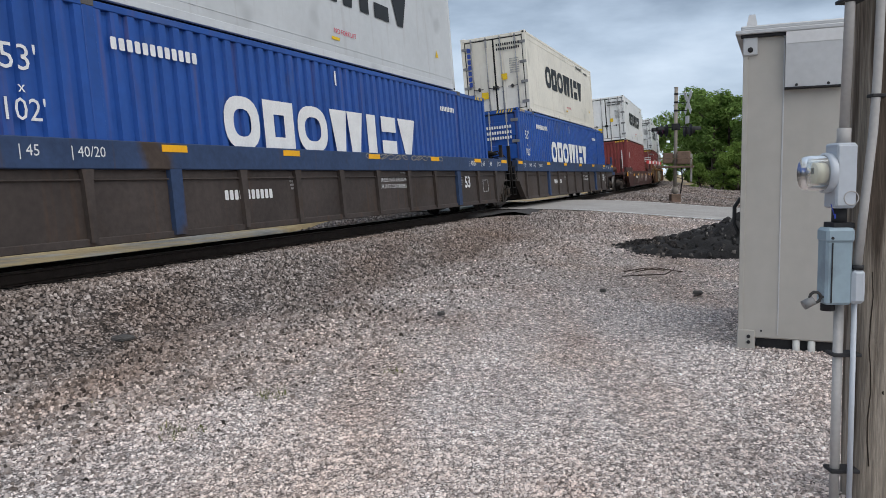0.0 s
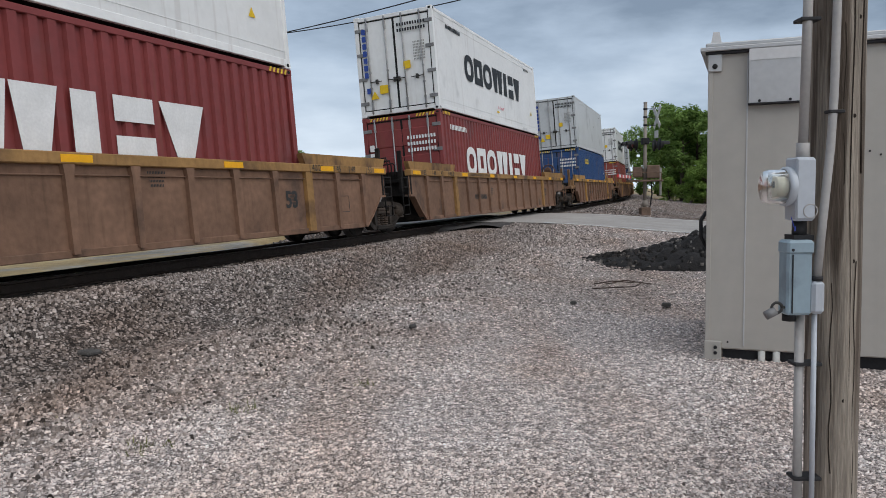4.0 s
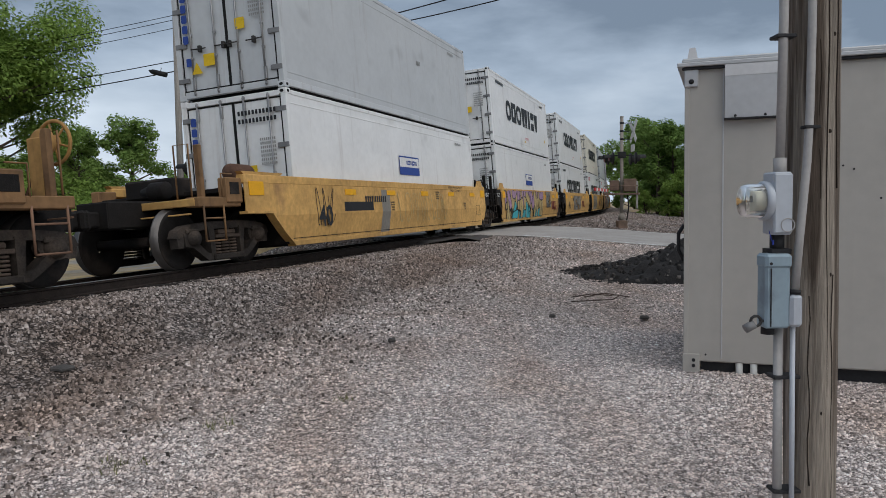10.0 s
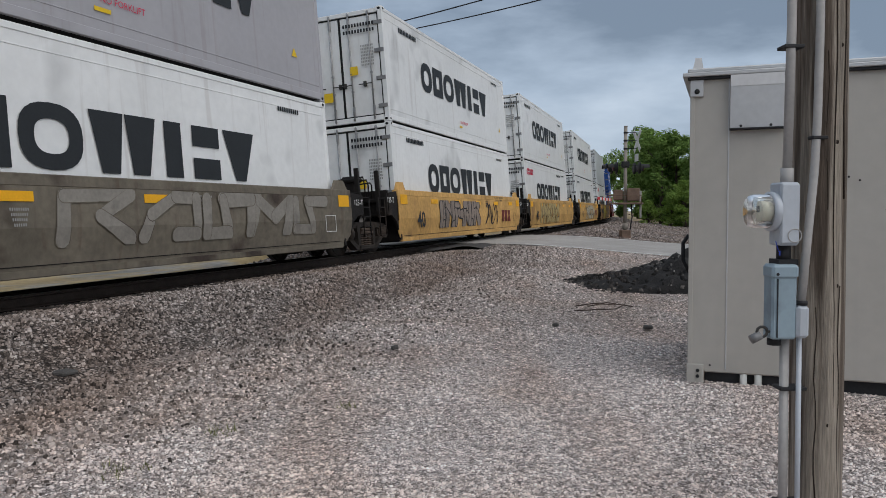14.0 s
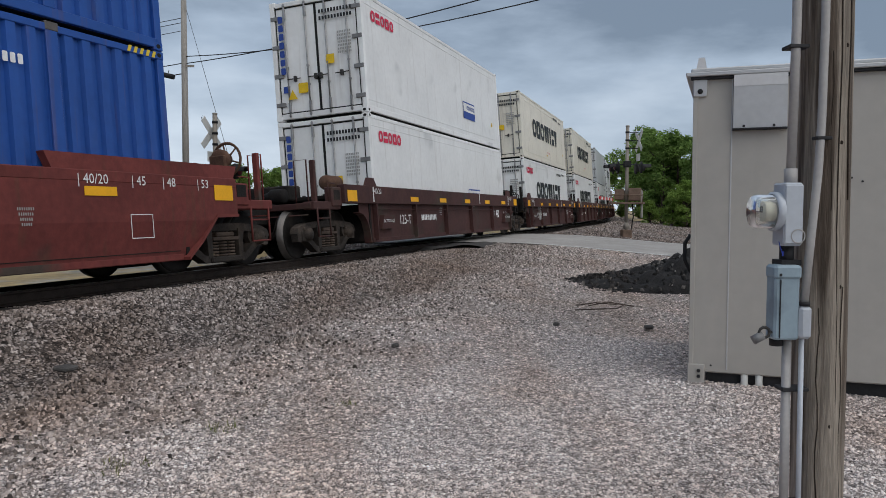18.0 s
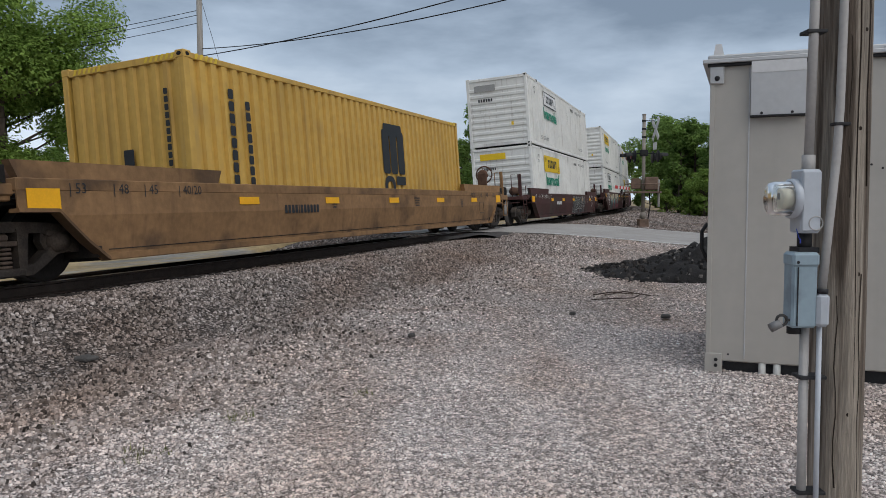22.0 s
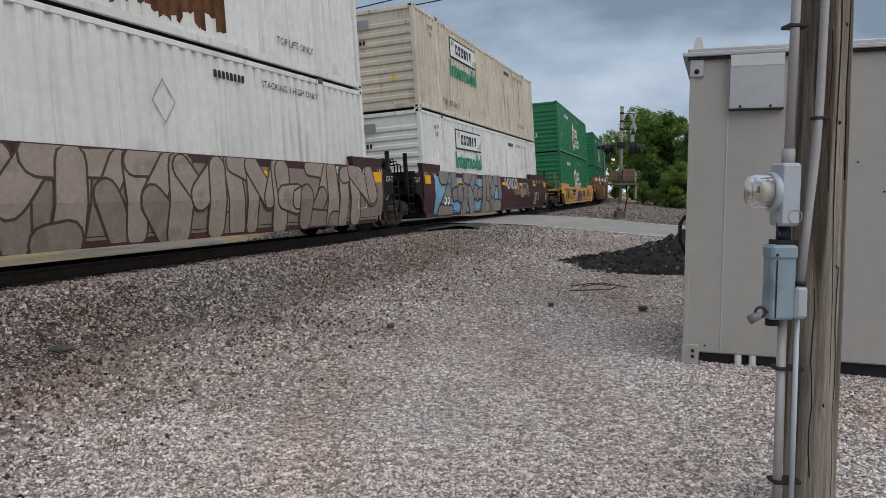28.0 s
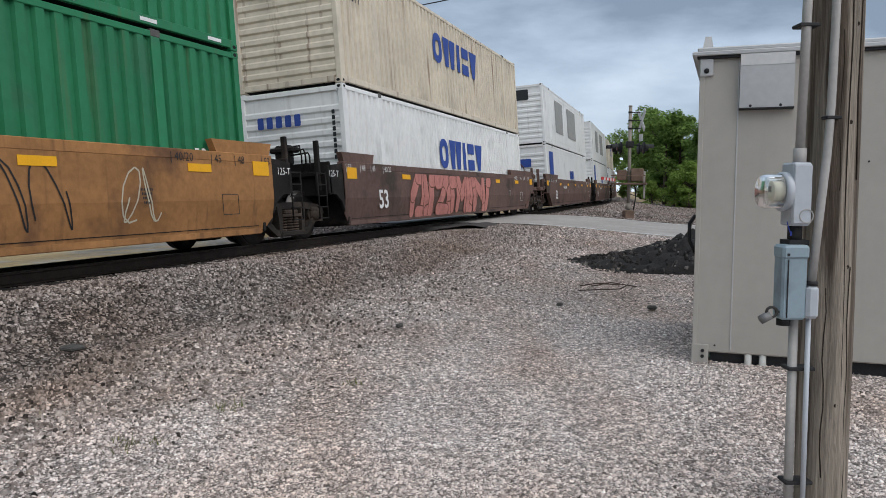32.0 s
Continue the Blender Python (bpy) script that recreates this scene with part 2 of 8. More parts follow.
def words(text, height, material, bold=0.0):
    """Flat lettering in Blender's own font, upright in x and z, facing -y, centred, cap height as given."""
    key = (text, height, material.name, bold)
    if key not in TEXTS:
        cu = bpy.data.curves.new("lettering", "FONT")
        cu.body, cu.size, cu.align_x, cu.align_y = text, height * 1.4, "CENTER", "CENTER"
        cu.resolution_u, cu.offset = 2, bold
        tmp = bpy.data.objects.new("lettering", cu)
        src = tmp.to_mesh()
        me = bpy.data.meshes.new("lettering")
        me.from_pydata([(v.co.x, 0, v.co.y) for v in src.vertices], [], [tuple(f.vertices) for f in src.polygons])
        me.materials.append(material)
        tmp.to_mesh_clear()
        bpy.data.objects.remove(tmp)
        TEXTS[key] = me
    return TEXTS[key]


def blocks(widths, height, gap=0.18, r=0.22):
    """A row of plain rounded blocks, one for each mark, centred, in x and z."""
    g = G()
    total = sum(widths) * height + gap * height * (len(widths) - 1)
    x = -total / 2
    for w in widths:
        w *= height
        k = min(w, height) * r
        pts = []
        for cx, cz, a0 in ((x + w - k, -height / 2 + k, -90), (x + w - k, height / 2 - k, 0), (x + k, height / 2 - k, 90), (x + k, -height / 2 + k, 180)):
            for i in range(4):
                a = radians(a0 + 30 * i)
                pts.append((cx + k * math.cos(a), 0, cz + k * math.sin(a)))
        g.add(pts, [tuple(range(len(pts)))])
        x += w + gap * height
    return g


# ---- the line of the track ----
TX, HEAD, BEND, CANT, RAIL_Z, SPEED, BEND_END = -9.64, 0.3837, -0.0014, 0.0743, 0.487, 23.3, 170.0


def on_line(s):
    """Place and heading of the centre line, s metres along it."""
    a = min(s, BEND_END)
    h = HEAD + BEND * a
    x = TX + (math.cos(HEAD) - math.cos(h)) / BEND
    y = (math.sin(h) - math.sin(HEAD)) / BEND
    if s > BEND_END:
        x, y = x + math.sin(h) * (s - BEND_END), y + math.cos(h) * (s - BEND_END)
    return x, y, h


def line_pose(s, half):
    """Pose of a vehicle whose trucks stand half a wheelbase before and behind s."""
    x0, y0, _ = on_line(s - half)
    x1, y1, _ = on_line(s + half)
    h = math.atan2(x1 - x0, y1 - y0)
    f, r, u = Vector((math.sin(h), math.cos(h), 0)), Vector((math.cos(h), -math.sin(h), 0)), Vector((0, 0, 1))
    c, k = math.cos(CANT), math.sin(CANT)
    m = Matrix((f, -(r * c + u * k), -r * k + u * c)).transposed().to_4x4()
    m.translation = ((x0 + x1) / 2, (y0 + y1) / 2, RAIL_Z)
    return m


def beside(s, lat, z=0.0):
    x, y, h = on_line(s)
    return Vector((x + math.cos(h) * lat, y - math.sin(h) * lat, z))


# ---- ground, track, road ----
RAD = -1.0 / BEND
CX, CY = TX - math.cos(HEAD) * RAD, math.sin(HEAD) * RAD


def sm(a, b, x):
    t = np.clip((x - a) / (b - a), 0, 1)
    return t * t * (3 - 2 * t)


def track_coords(x, y):
    """Metres along the line and to its right, for arrays."""
    dx, dy = x - CX, y - CY
    lat = np.hypot(dx, dy) - RAD
    ang = np.arctan2(dy, dx)
    a0 = math.atan2(0 - CY, TX - CX)
    return (ang - a0) * RAD, lat


def road_z(lat):
    """Height of the road's surface: level with the rails on the line, falling away on both sides."""
    return np.where(lat > 0, 0.53 - 0.38 * sm(2.2, 9.5, lat), 0.46 - 0.45 * sm(2.2, 14.0, -lat))


def base_z(s, lat):
    """Height of the yard and fields without the ballast."""
    yard = 0.13 * sm(13, 26, s) * sm(40, 10, lat) + 0.16 * sm(7.5, 3.0, lat) * sm(10, 24, s) * (lat > 0)
    far = -0.25 * sm(-2, -9, lat)
    on_road = sm(21.0, 26.3, s) * sm(40.0, 35.3, s)
    z = np.where(lat > 0, yard, far + 0.1 * sm(10, 25, s))
    return z * (1 - on_road) + (road_z(lat) - 0.035) * on_road


def ground_z(s, lat):
    top = RAIL_Z - 0.2 + CANT * np.clip(lat, -2, 2)
    b = base_z(s, lat)
    k = np.where(lat > 0, sm(3.5, 1.8, lat), sm(3.8, 1.8, -lat))
    return b + np.maximum(top - b, 0) * k


m_grass = mat("dry_grass_field", (0.35, 0.26, 0.135), 0.95, var=0.3, scale=0.5, bump=1.0, bump_scale=15, second=(0.25, 0.235, 0.21), second_amount=0.5, second_scale=0.3)
m_asphalt = mat("worn_asphalt", (0.36, 0.34, 0.318), 0.95, var=0.12, scale=0.8, bump=0.5, bump_scale=90)
m_line = mat("road_paint", (0.72, 0.72, 0.7), 0.7, var=0.15, scale=4)
m_rail = mat("rusty_rail", (0.03, 0.022, 0.018), 0.75, 0.2, var=0.3, scale=6, bump=0.4)
m_rail_top = mat("polished_rail_head", (0.35, 0.34, 0.33), 0.35, 0.9, var=0.1, scale=8)
m_tie = mat("creosoted_timber", (0.026, 0.021, 0.018), 0.9, var=0.3, scale=5, bump=0.6, per_object=0.25)


def stone_mat(name, stops, dirt, dirt_amount, cool=(0.97, 0.945, 0.935), cell=0.0, shoulder=None):
    """Crushed stone: each piece its own tone, browner and cooler in patches. With a cell size it is a bed of fine
    stone, with shade painted into its gaps.
    """
    m = bpy.data.materials.new(name)
    m.use_nodes = True
    n, l = m.node_tree.nodes, m.node_tree.links
    p = n["Principled BSDF"]
    p.inputs["Roughness"].default_value, p.inputs["Specular IOR Level"].default_value = 0.9, 0.2
    ramp, co = n.new("ShaderNodeValToRGB"), n.new("ShaderNodeTexCoord")
    el = ramp.color_ramp.elements
    el[0].position, el[0].color = 0.0, (*stops[0], 1)
    el[1].position, el[1].color = 1.0, (*stops[-1], 1)
    for i, c in enumerate(stops[1:-1]):
        el.new((i + 1) / (len(stops) - 1)).color = (*c, 1)
    col = ramp.outputs["Color"]
    if cell:
        vo, ve, sep, gap, gm, bp = (n.new("ShaderNodeTexVoronoi"), n.new("ShaderNodeTexVoronoi"), n.new("ShaderNodeSeparateColor"), n.new("ShaderNodeMapRange"),
                                    n.new("ShaderNodeMixRGB"), n.new("ShaderNodeBump"))
        ve.feature = "DISTANCE_TO_EDGE"
        for v in (vo, ve):
            v.inputs["Scale"].default_value = 1 / cell
            l.new(co.outputs["Object"], v.inputs["Vector"])
        l.new(vo.outputs["Color"], sep.inputs["Color"])
        l.new(sep.outputs["Red"], ramp.inputs["Fac"])
        # colour darkens towards cell edges, standing in for shade between the stones
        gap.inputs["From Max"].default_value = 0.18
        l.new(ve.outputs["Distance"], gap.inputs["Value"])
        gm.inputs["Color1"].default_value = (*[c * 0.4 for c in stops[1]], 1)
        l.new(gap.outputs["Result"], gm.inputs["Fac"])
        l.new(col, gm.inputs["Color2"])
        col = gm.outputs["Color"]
        bp.inputs["Strength"].default_value, bp.inputs["Distance"].default_value = 1.0, cell * 0.6
        l.new(gap.outputs["Result"], bp.inputs["Height"])
        l.new(bp.outputs["Normal"], p.inputs["Normal"])
    else:
        geo = n.new("ShaderNodeNewGeometry")
        l.new(geo.outputs["Random Per Island"], ramp.inputs["Fac"])
    if shoulder:
        at, tone, mx = n.new("ShaderNodeAttribute"), n.new("ShaderNodeValToRGB"), n.new("ShaderNodeMixRGB")
        at.attribute_name = "shoulder"
        for i, c in enumerate(shoulder):
            e = tone.color_ramp.elements[0] if i == 0 else tone.color_ramp.elements.new(i / len(shoulder))
            e.color = (*c, 1)
        tone.color_ramp.elements[-1].color = (*shoulder[-1], 1)
        l.new(sep.outputs["Red"], tone.inputs["Fac"])
        l.new(at.outputs["Fac"], mx.inputs["Fac"])
        l.new(col, mx.inputs["Color1"])
        l.new(tone.outputs["Color"], mx.inputs["Color2"])
        col = mx.outputs["Color"]
    ruts, rut_noise, rut_range, rut_mix = n.new("ShaderNodeMapping"), n.new("ShaderNodeTexNoise"), n.new("ShaderNodeMapRange"), n.new("ShaderNodeMixRGB")
    ruts.inputs["Rotation"].default_value, ruts.inputs["Scale"].default_value = (0, 0, HEAD), (0.75, 0.17, 1)
    rut_noise.inputs["Scale"].default_value, rut_noise.inputs["Detail"].default_value = 1.0, 5
    rut_range.inputs["From Min"].default_value, rut_range.inputs["From Max"].default_value, rut_range.inputs["To Max"].default_value = 0.47, 0.66, 0.65
    rut_mix.blend_type = "MULTIPLY"
    rut_mix.inputs["Color2"].default_value = (0.86, 0.76, 0.685, 1)
    l.new(co.outputs["Object"], ruts.inputs["Vector"])
    l.new(ruts.outputs["Vector"], rut_noise.inputs["Vector"])
    l.new(rut_noise.outputs["Fac"], rut_range.inputs["Value"])
    l.new(rut_range.outputs["Result"], rut_mix.inputs["Fac"])
    l.new(col, rut_mix.inputs["Color1"])
    dust, dust_range, dust_mix = n.new("ShaderNodeTexNoise"), n.new("ShaderNodeMapRange"), n.new("ShaderNodeMixRGB")
    dust.inputs["Scale"].default_value, dust.inputs["Detail"].default_value = 21.0, 2
    dust_range.inputs["From Min"].default_value, dust_range.inputs["From Max"].default_value = 0.38, 0.6
    dust_range.inputs["To Min"].default_value, dust_range.inputs["To Max"].default_value = 0.64, 1.2
    dust_mix.blend_type, dust_mix.inputs["Fac"].default_value = "MULTIPLY", 1.0
    l.new(co.outputs["Object"], dust.inputs["Vector"])
    l.new(dust.outputs["Fac"], dust_range.inputs["Value"])
    l.new(rut_mix.outputs["Color"], dust_mix.inputs["Color1"])
    l.new(dust_range.outputs["Result"], dust_mix.inputs["Color2"])
    col = dust_mix.outputs["Color"]
    for tint, amount, sc, lo, hi in ((dirt, dirt_amount, 0.45, 0.48, 0.66), (cool, 1.0, 0.8, 0.5, 0.62)):
        ns, mr, mx = n.new("ShaderNodeTexNoise"), n.new("ShaderNodeMapRange"), n.new("ShaderNodeMixRGB")
        ns.inputs["Scale"].default_value, ns.inputs["Detail"].default_value = sc, 6
        l.new(co.outputs["Object"], ns.inputs["Vector"])
        mr.inputs["From Min"].default_value, mr.inputs["From Max"].default_value, mr.inputs["To Max"].default_value = lo, hi, amount
        l.new(ns.outputs["Fac"], mr.inputs["Value"])
        l.new(mr.outputs["Result"], mx.inputs["Fac"])
        l.new(col, mx.inputs["Color1"])
        mx.blend_type = "MULTIPLY"
        mx.inputs["Color2"].default_value = (*tint, 1)
        col = mx.outputs["Color"]
    l.new(col, p.inputs["Base Color"])
    return m


PALE = [(0.3, 0.259, 0.237), (0.68, 0.591, 0.55), (0.84, 0.743, 0.7), (0.91, 0.819, 0.778), (0.98, 0.906, 0.867)]
BROWN = [(0.036, 0.031, 0.028), (0.17, 0.143, 0.128), (0.28, 0.239, 0.217), (0.37, 0.32, 0.294), (0.54, 0.485, 0.455)]
MIXED = [(0.085, 0.073, 0.066), (0.33, 0.282, 0.258), (0.5, 0.436, 0.405), (0.62, 0.547, 0.514), (0.8, 0.737, 0.706)]


def shade_of_stone(s, lat):
    """Share of darker stone in the yard: high by the ballast and near the road, none along the worn wheel path."""
    l = lat + 0.45 * np.sin(s * 1.1 + 0.5 * np.sin(lat * 2.1)) + 0.3 * np.sin(s * 2.7 + 1) + 0.25 * np.sin(s * 0.5 + lat * 3.3)
    near = np.maximum(0.95 * sm(4.6, 3.5, l), 0.62 * sm(7.6, 4.4, l))
    wide = 0.22 * sm(8.2, 9.4, l)
    road = 0.85 * sm(10.5, 15, s + 0.8 * np.sin(lat * 1.3)) * sm(13, 9, lat)
    return np.maximum(np.maximum(near, wide), road)


def warp(n, near, far):
    t = np.linspace(-1, 1, n)
    return near * t + (far - near) * t ** 5


def grid_mesh(name, X, Y, Z, material):
    ny, nx = X.shape
    v = np.stack([X, Y, Z], -1).reshape(-1, 3)
    i = np.arange((ny - 1) * nx).reshape(ny - 1, nx)[:, :-1].ravel()
    f = np.stack([i, i + 1, i + nx + 1, i + nx], 1)
    me = bpy.data.meshes.new(name)
    me.from_pydata(v.tolist(), [], f.tolist())
    me.polygons.foreach_set("use_smooth", [True] * len(f))
    me.materials.append(material)
    return me


gx, gy = np.meshgrid(warp(190, 30, 1400), warp(190, 30, 1400) + 12)
gs, gl = track_coords(gx, gy)
gz = ground_z(gs, gl) - 0.3 * ((gl < 3.9) & (gl > -4.2)) - 0.25 * ((gl >= 3.9) & (gl < 39) & (gs > -13) & (gs < 34.5)) - 0.2 * ((gl > 2) & (gl < 13) & (gs > 34) & (gs < 80))
gz = np.where(np.hypot(gx, gy) > 170, -0.3, gz)
ground = tagged(new("ground", grid_mesh("ground", gx, gy, gz, m_grass)), "dry grass field around the railway yard", "ground", kind="structure")

# gravel yard on the near side of the line
ys, yl = np.meshgrid(np.arange(-14, 26.8, 0.4), np.concatenate([np.arange(3.3, 14, 0.35), np.arange(14, 40, 2)]))
ang0 = math.atan2(-CY, TX - CX)
yx, yy = CX + (RAD + yl) * np.cos(ang0 + ys / RAD), CY + (RAD + yl) * np.sin(ang0 + ys / RAD)
yz = ground_z(ys, yl) + 0.02 - 0.04 * sm(4.4, 3.3, yl)
yz += sm(26, 22, ys) * 0.018 * np.sin(yx * 1.3 + 1.7 * np.sin(yy * 0.7)) + sm(26, 22, ys) * 0.012 * np.sin(yy * 2.1 + yx)
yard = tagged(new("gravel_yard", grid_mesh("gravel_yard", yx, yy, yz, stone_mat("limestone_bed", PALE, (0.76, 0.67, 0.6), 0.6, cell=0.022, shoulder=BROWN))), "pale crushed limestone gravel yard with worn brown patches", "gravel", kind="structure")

bs, bl = np.meshgrid(np.arange(-40, 200, 0.5), np.array([-3.9, -3.4, -2.9, -2.4, -1.9, -1.6, -1.0, 0, 1.0, 1.6, 1.9, 2.3, 2.7, 3.1, 3.6]))
bx, by = CX + (RAD + bl) * np.cos(ang0 + bs / RAD), CY + (RAD + bl) * np.sin(ang0 + bs / RAD)
bz = ground_z(bs, bl) - 0.03 * (np.abs(bl) > 3.3) + 0.02 * np.sin(bs * 3.1 + bl * 4) * (np.abs(bl) > 1.7)
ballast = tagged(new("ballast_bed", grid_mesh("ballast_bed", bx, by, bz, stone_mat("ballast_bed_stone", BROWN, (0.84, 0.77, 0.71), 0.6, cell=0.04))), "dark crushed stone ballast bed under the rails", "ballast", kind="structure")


def sweep(profile, s0, s1, step):
    """A section (lat, height over the rail plane) drawn along the line."""
    ss = np.arange(s0, s1 + 0.01, step)
    n = len(profile)
    g = G()
    vs = []
    for s in ss:
        x, y, h = on_line(float(s))
        for lat, z in profile:
            l, zz = lat * math.cos(CANT) - z * math.sin(CANT), lat * math.sin(CANT) + z * math.cos(CANT)
            vs.append((x + math.cos(h) * l, y - math.sin(h) * l, RAIL_Z + zz))
    fs = [(j * n + i, (j + 1) * n + i, (j + 1) * n + (i + 1) % n, j * n + (i + 1) % n) for j in range(len(ss) - 1) for i in range(n)]
    return g.add(vs, fs)


track = thing("railway_track", "single canted railway track on timber ties", "railway track", kind="structure")
for side in (-1, 1):
    c = side * 0.755
    rail = part("rail", sweep([(c - 0.07, -0.17), (c - 0.07, -0.155), (c - 0.012, -0.14), (c - 0.012, -0.045), (c - 0.036, -0.035), (c - 0.036, -0.008), (c + 0.036, -0.008),
                               (c + 0.036, -0.035), (c + 0.012, -0.045), (c + 0.012, -0.14), (c + 0.07, -0.155), (c + 0.07, -0.17)], -40, 200, 1.0), m_rail, track, "rusty steel rail")
    part("rail_head", sweep([(c - 0.034, -0.008), (c - 0.026, 0), (c + 0.026, 0), (c + 0.034, -0.008)], -40, 200, 1.0), m_rail_top, rail, "polished running surface")
tie_g = G().box(-0.115, 0.115, -1.3, 1.3, -0.36, -0.17, 0.012)
tie_me = tie_g.mesh("tie", m_tie)
for i in range(-20, 150):
    s = i * 0.55
    if not 25.5 < s < 35.8:
        m = line_pose(s, 0.5)
        part("tie", tie_me, None, track, at=m @ pose(0, random.uniform(-0.03, 0.03), random.uniform(-0.012, 0.012), 0, 0, random.uniform(-1, 1)))

# road with its level crossing
rl, rs = np.meshgrid(np.concatenate([np.arange(0.84, 14, 0.47), np.arange(14, 90, 4)]), np.linspace(26.4, 35.2, 9))
def plan(s, lat):
    return CX + (RAD + lat) * np.cos(ang0 + s / RAD), CY + (RAD + lat) * np.sin(ang0 + s / RAD)
rx, ry = plan(rs, rl)
road = tagged(new("road", grid_mesh("road", rx, ry, road_z(rl), m_asphalt)), "two-lane grey asphalt road over the railway", "road", kind="structure")
rx2, ry2 = plan(rs, -rl)
road_2 = tagged(new("road_2", grid_mesh("road_2", rx2, ry2, road_z(-rl), m_asphalt)), "grey asphalt road beyond the railway", "road", kind="structure")
for nm, s0, s1 in (("edge_line", 26.7, 26.84), ("edge_line", 34.6, 34.74)):
    for sgn in (1, -1):
        ll, ls = np.meshgrid(np.arange(3.2, 60, 0.8), np.array([s0, s1]))
        lx, ly = plan(ls, sgn * ll)
        ob = new(nm, grid_mesh(nm, lx, ly, road_z(sgn * ll) + 0.006, m_line))
        ob.parent = road if sgn > 0 else road_2
        tagged(ob, "white painted edge line")
part("crossing_panel", sweep([(-0.66, -0.1), (-0.66, -0.01), (0.66, -0.01), (0.66, -0.1)], 26.2, 35.4, 1.15), m_asphalt, road, "asphalt panel between the rails")
m_fresh = mat("dark_asphalt_patch", (0.06, 0.056, 0.054), 0.95, var=0.25, scale=3, bump=1.0, bump_scale=30)
al, as_ = np.meshgrid(np.linspace(0, 1, 12), np.linspace(23.2, 26.36, 18))
al = 0.86 + al * (0.25 + 1.75 * sm(23.0, 24.6, as_) * (0.8 + 0.14 * np.sin(as_ * 2.3) + 0.08 * np.sin(as_ * 6.1 + 1)))
ax, ay = plan(as_, al)
az = RAIL_Z + CANT * np.minimum(al, 1.9) - 0.075 - 0.14 * sm(1.7, 3.2, al) + 0.015 * np.sin(as_ * 3 + al * 5) - 0.1 * sm(24.0, 23.2, as_)
apron = tagged(new("asphalt_apron", grid_mesh("asphalt_apron", ax, ay, az, m_fresh)), "dark asphalt apron where the road meets the rail", "road", kind="structure")


# ---- containers ----
def paint(name, c, rough=0.5, rust=0.3, var=0.1, second=None, amount=0.25):
    return mat(name, c, rough, 0.0, var=var, scale=0.8, second=second or tuple(a * 0.75 + 0.02 for a in c), second_amount=amount, second_scale=0.9,
               streak=rust, streak_colour=(0.16, 0.075, 0.035), per_object=0.06, spec=0.35)


m_blue = paint("blue_container_paint", (0.016, 0.075, 0.31), 0.45, 0.25)
m_blue_old = paint("faded_rusty_blue_container_paint", (0.022, 0.07, 0.2), 0.55, 0.75, second=(0.05, 0.085, 0.17), amount=0.4)
m_red = paint("oxide_red_container_paint", (0.21, 0.042, 0.04), 0.5, 0.3)
m_red_b = paint("bright_oxide_red_container_paint", (0.28, 0.06, 0.045), 0.5, 0.35)
m_white = paint("white_reefer_paint", (0.79, 0.795, 0.785), 0.4, 0.16, var=0.05)
m_cream = paint("yellowed_white_reefer_paint", (0.74, 0.7, 0.6), 0.45, 0.3, var=0.06)
m_grey = paint("grey_reefer_paint", (0.4, 0.39, 0.41), 0.45, 0.15, var=0.05)
m_pale = paint("pale_grey_reefer_paint", (0.55, 0.57, 0.58), 0.45, 0.15, var=0.05)
m_yellow = paint("ochre_container_paint", (0.52, 0.32, 0.07), 0.5, 0.25)
m_green = paint("green_container_paint", (0.02, 0.185, 0.08), 0.5, 0.2)
m_jwhite = paint("dirty_white_box_paint", (0.73, 0.725, 0.69), 0.5, 0.3, var=0.07)
m_beige = paint("stained_beige_box_paint", (0.64, 0.57, 0.46), 0.55, 0.6, var=0.1)
m_steel = mat("galvanised_steel", (0.33, 0.33, 0.33), 0.45, 0.7, var=0.1, scale=5)
m_hinge = mat("grey_hinge_steel", (0.22, 0.22, 0.22), 0.55, 0.3, var=0.12, scale=5)
m_dkst = mat("dark_latch_steel", (0.05, 0.048, 0.046), 0.6, 0.3, var=0.15, scale=5)
m_seal = mat("black_rubber_seal", (0.01, 0.01, 0.01), 0.8, var=0.1, scale=5)
m_ink_w = mat("white_lettering", (0.75, 0.75, 0.74), 0.6, var=0.08, scale=3)
m_ink_k = mat("black_lettering", (0.022, 0.025, 0.028), 0.6, var=0.1, scale=3)
m_ink_b = mat("blue_lettering", (0.03, 0.07, 0.3), 0.6, var=0.1, scale=3)
m_ink_r = mat("red_lettering", (0.6, 0.03, 0.08), 0.6, var=0.1, scale=3)
m_ink_g = mat("green_lettering", (0.02, 0.25, 0.15), 0.6, var=0.1, scale=3)
m_ink_y = mat("yellow_plate", (0.75, 0.5, 0.02), 0.6, var=0.08, scale=3)
m_ink_s = mat("faded_grey_lettering", (0.3, 0.3, 0.29), 0.6, var=0.1, scale=3)
m_hazard = mat("hazard_yellow", (0.7, 0.5, 0.05), 0.6, var=0.1, scale=5)
TALL, WIDE = 2.896, 2.438


def corrugated(x0, x1, z0, z1, y, depth, period, sign):
    """A wall of trapezoid ribs between x0 and x1; the outer crests lie at y, sign is the outward side."""
    n = max(2, round((x1 - x0) / period))
    p = (x1 - x0) / n
    pts = []
    for i in range(n):
        a = x0 + i * p
        pts += [(a, 0), (a + p * 0.46, 0), (a + p * 0.55, depth), (a + p * 0.91, depth)]
    pts.append((x1, 0))
    g = G()
    vs = []
    for x, d in pts:
        for z in (z0, z1):
            vs.append((x, y - sign * d, z))
    fs = [(2 * i, 2 * i + 2, 2 * i + 3, 2 * i + 1) for i in range(len(pts) - 1)]
    return g.add(vs, fs)


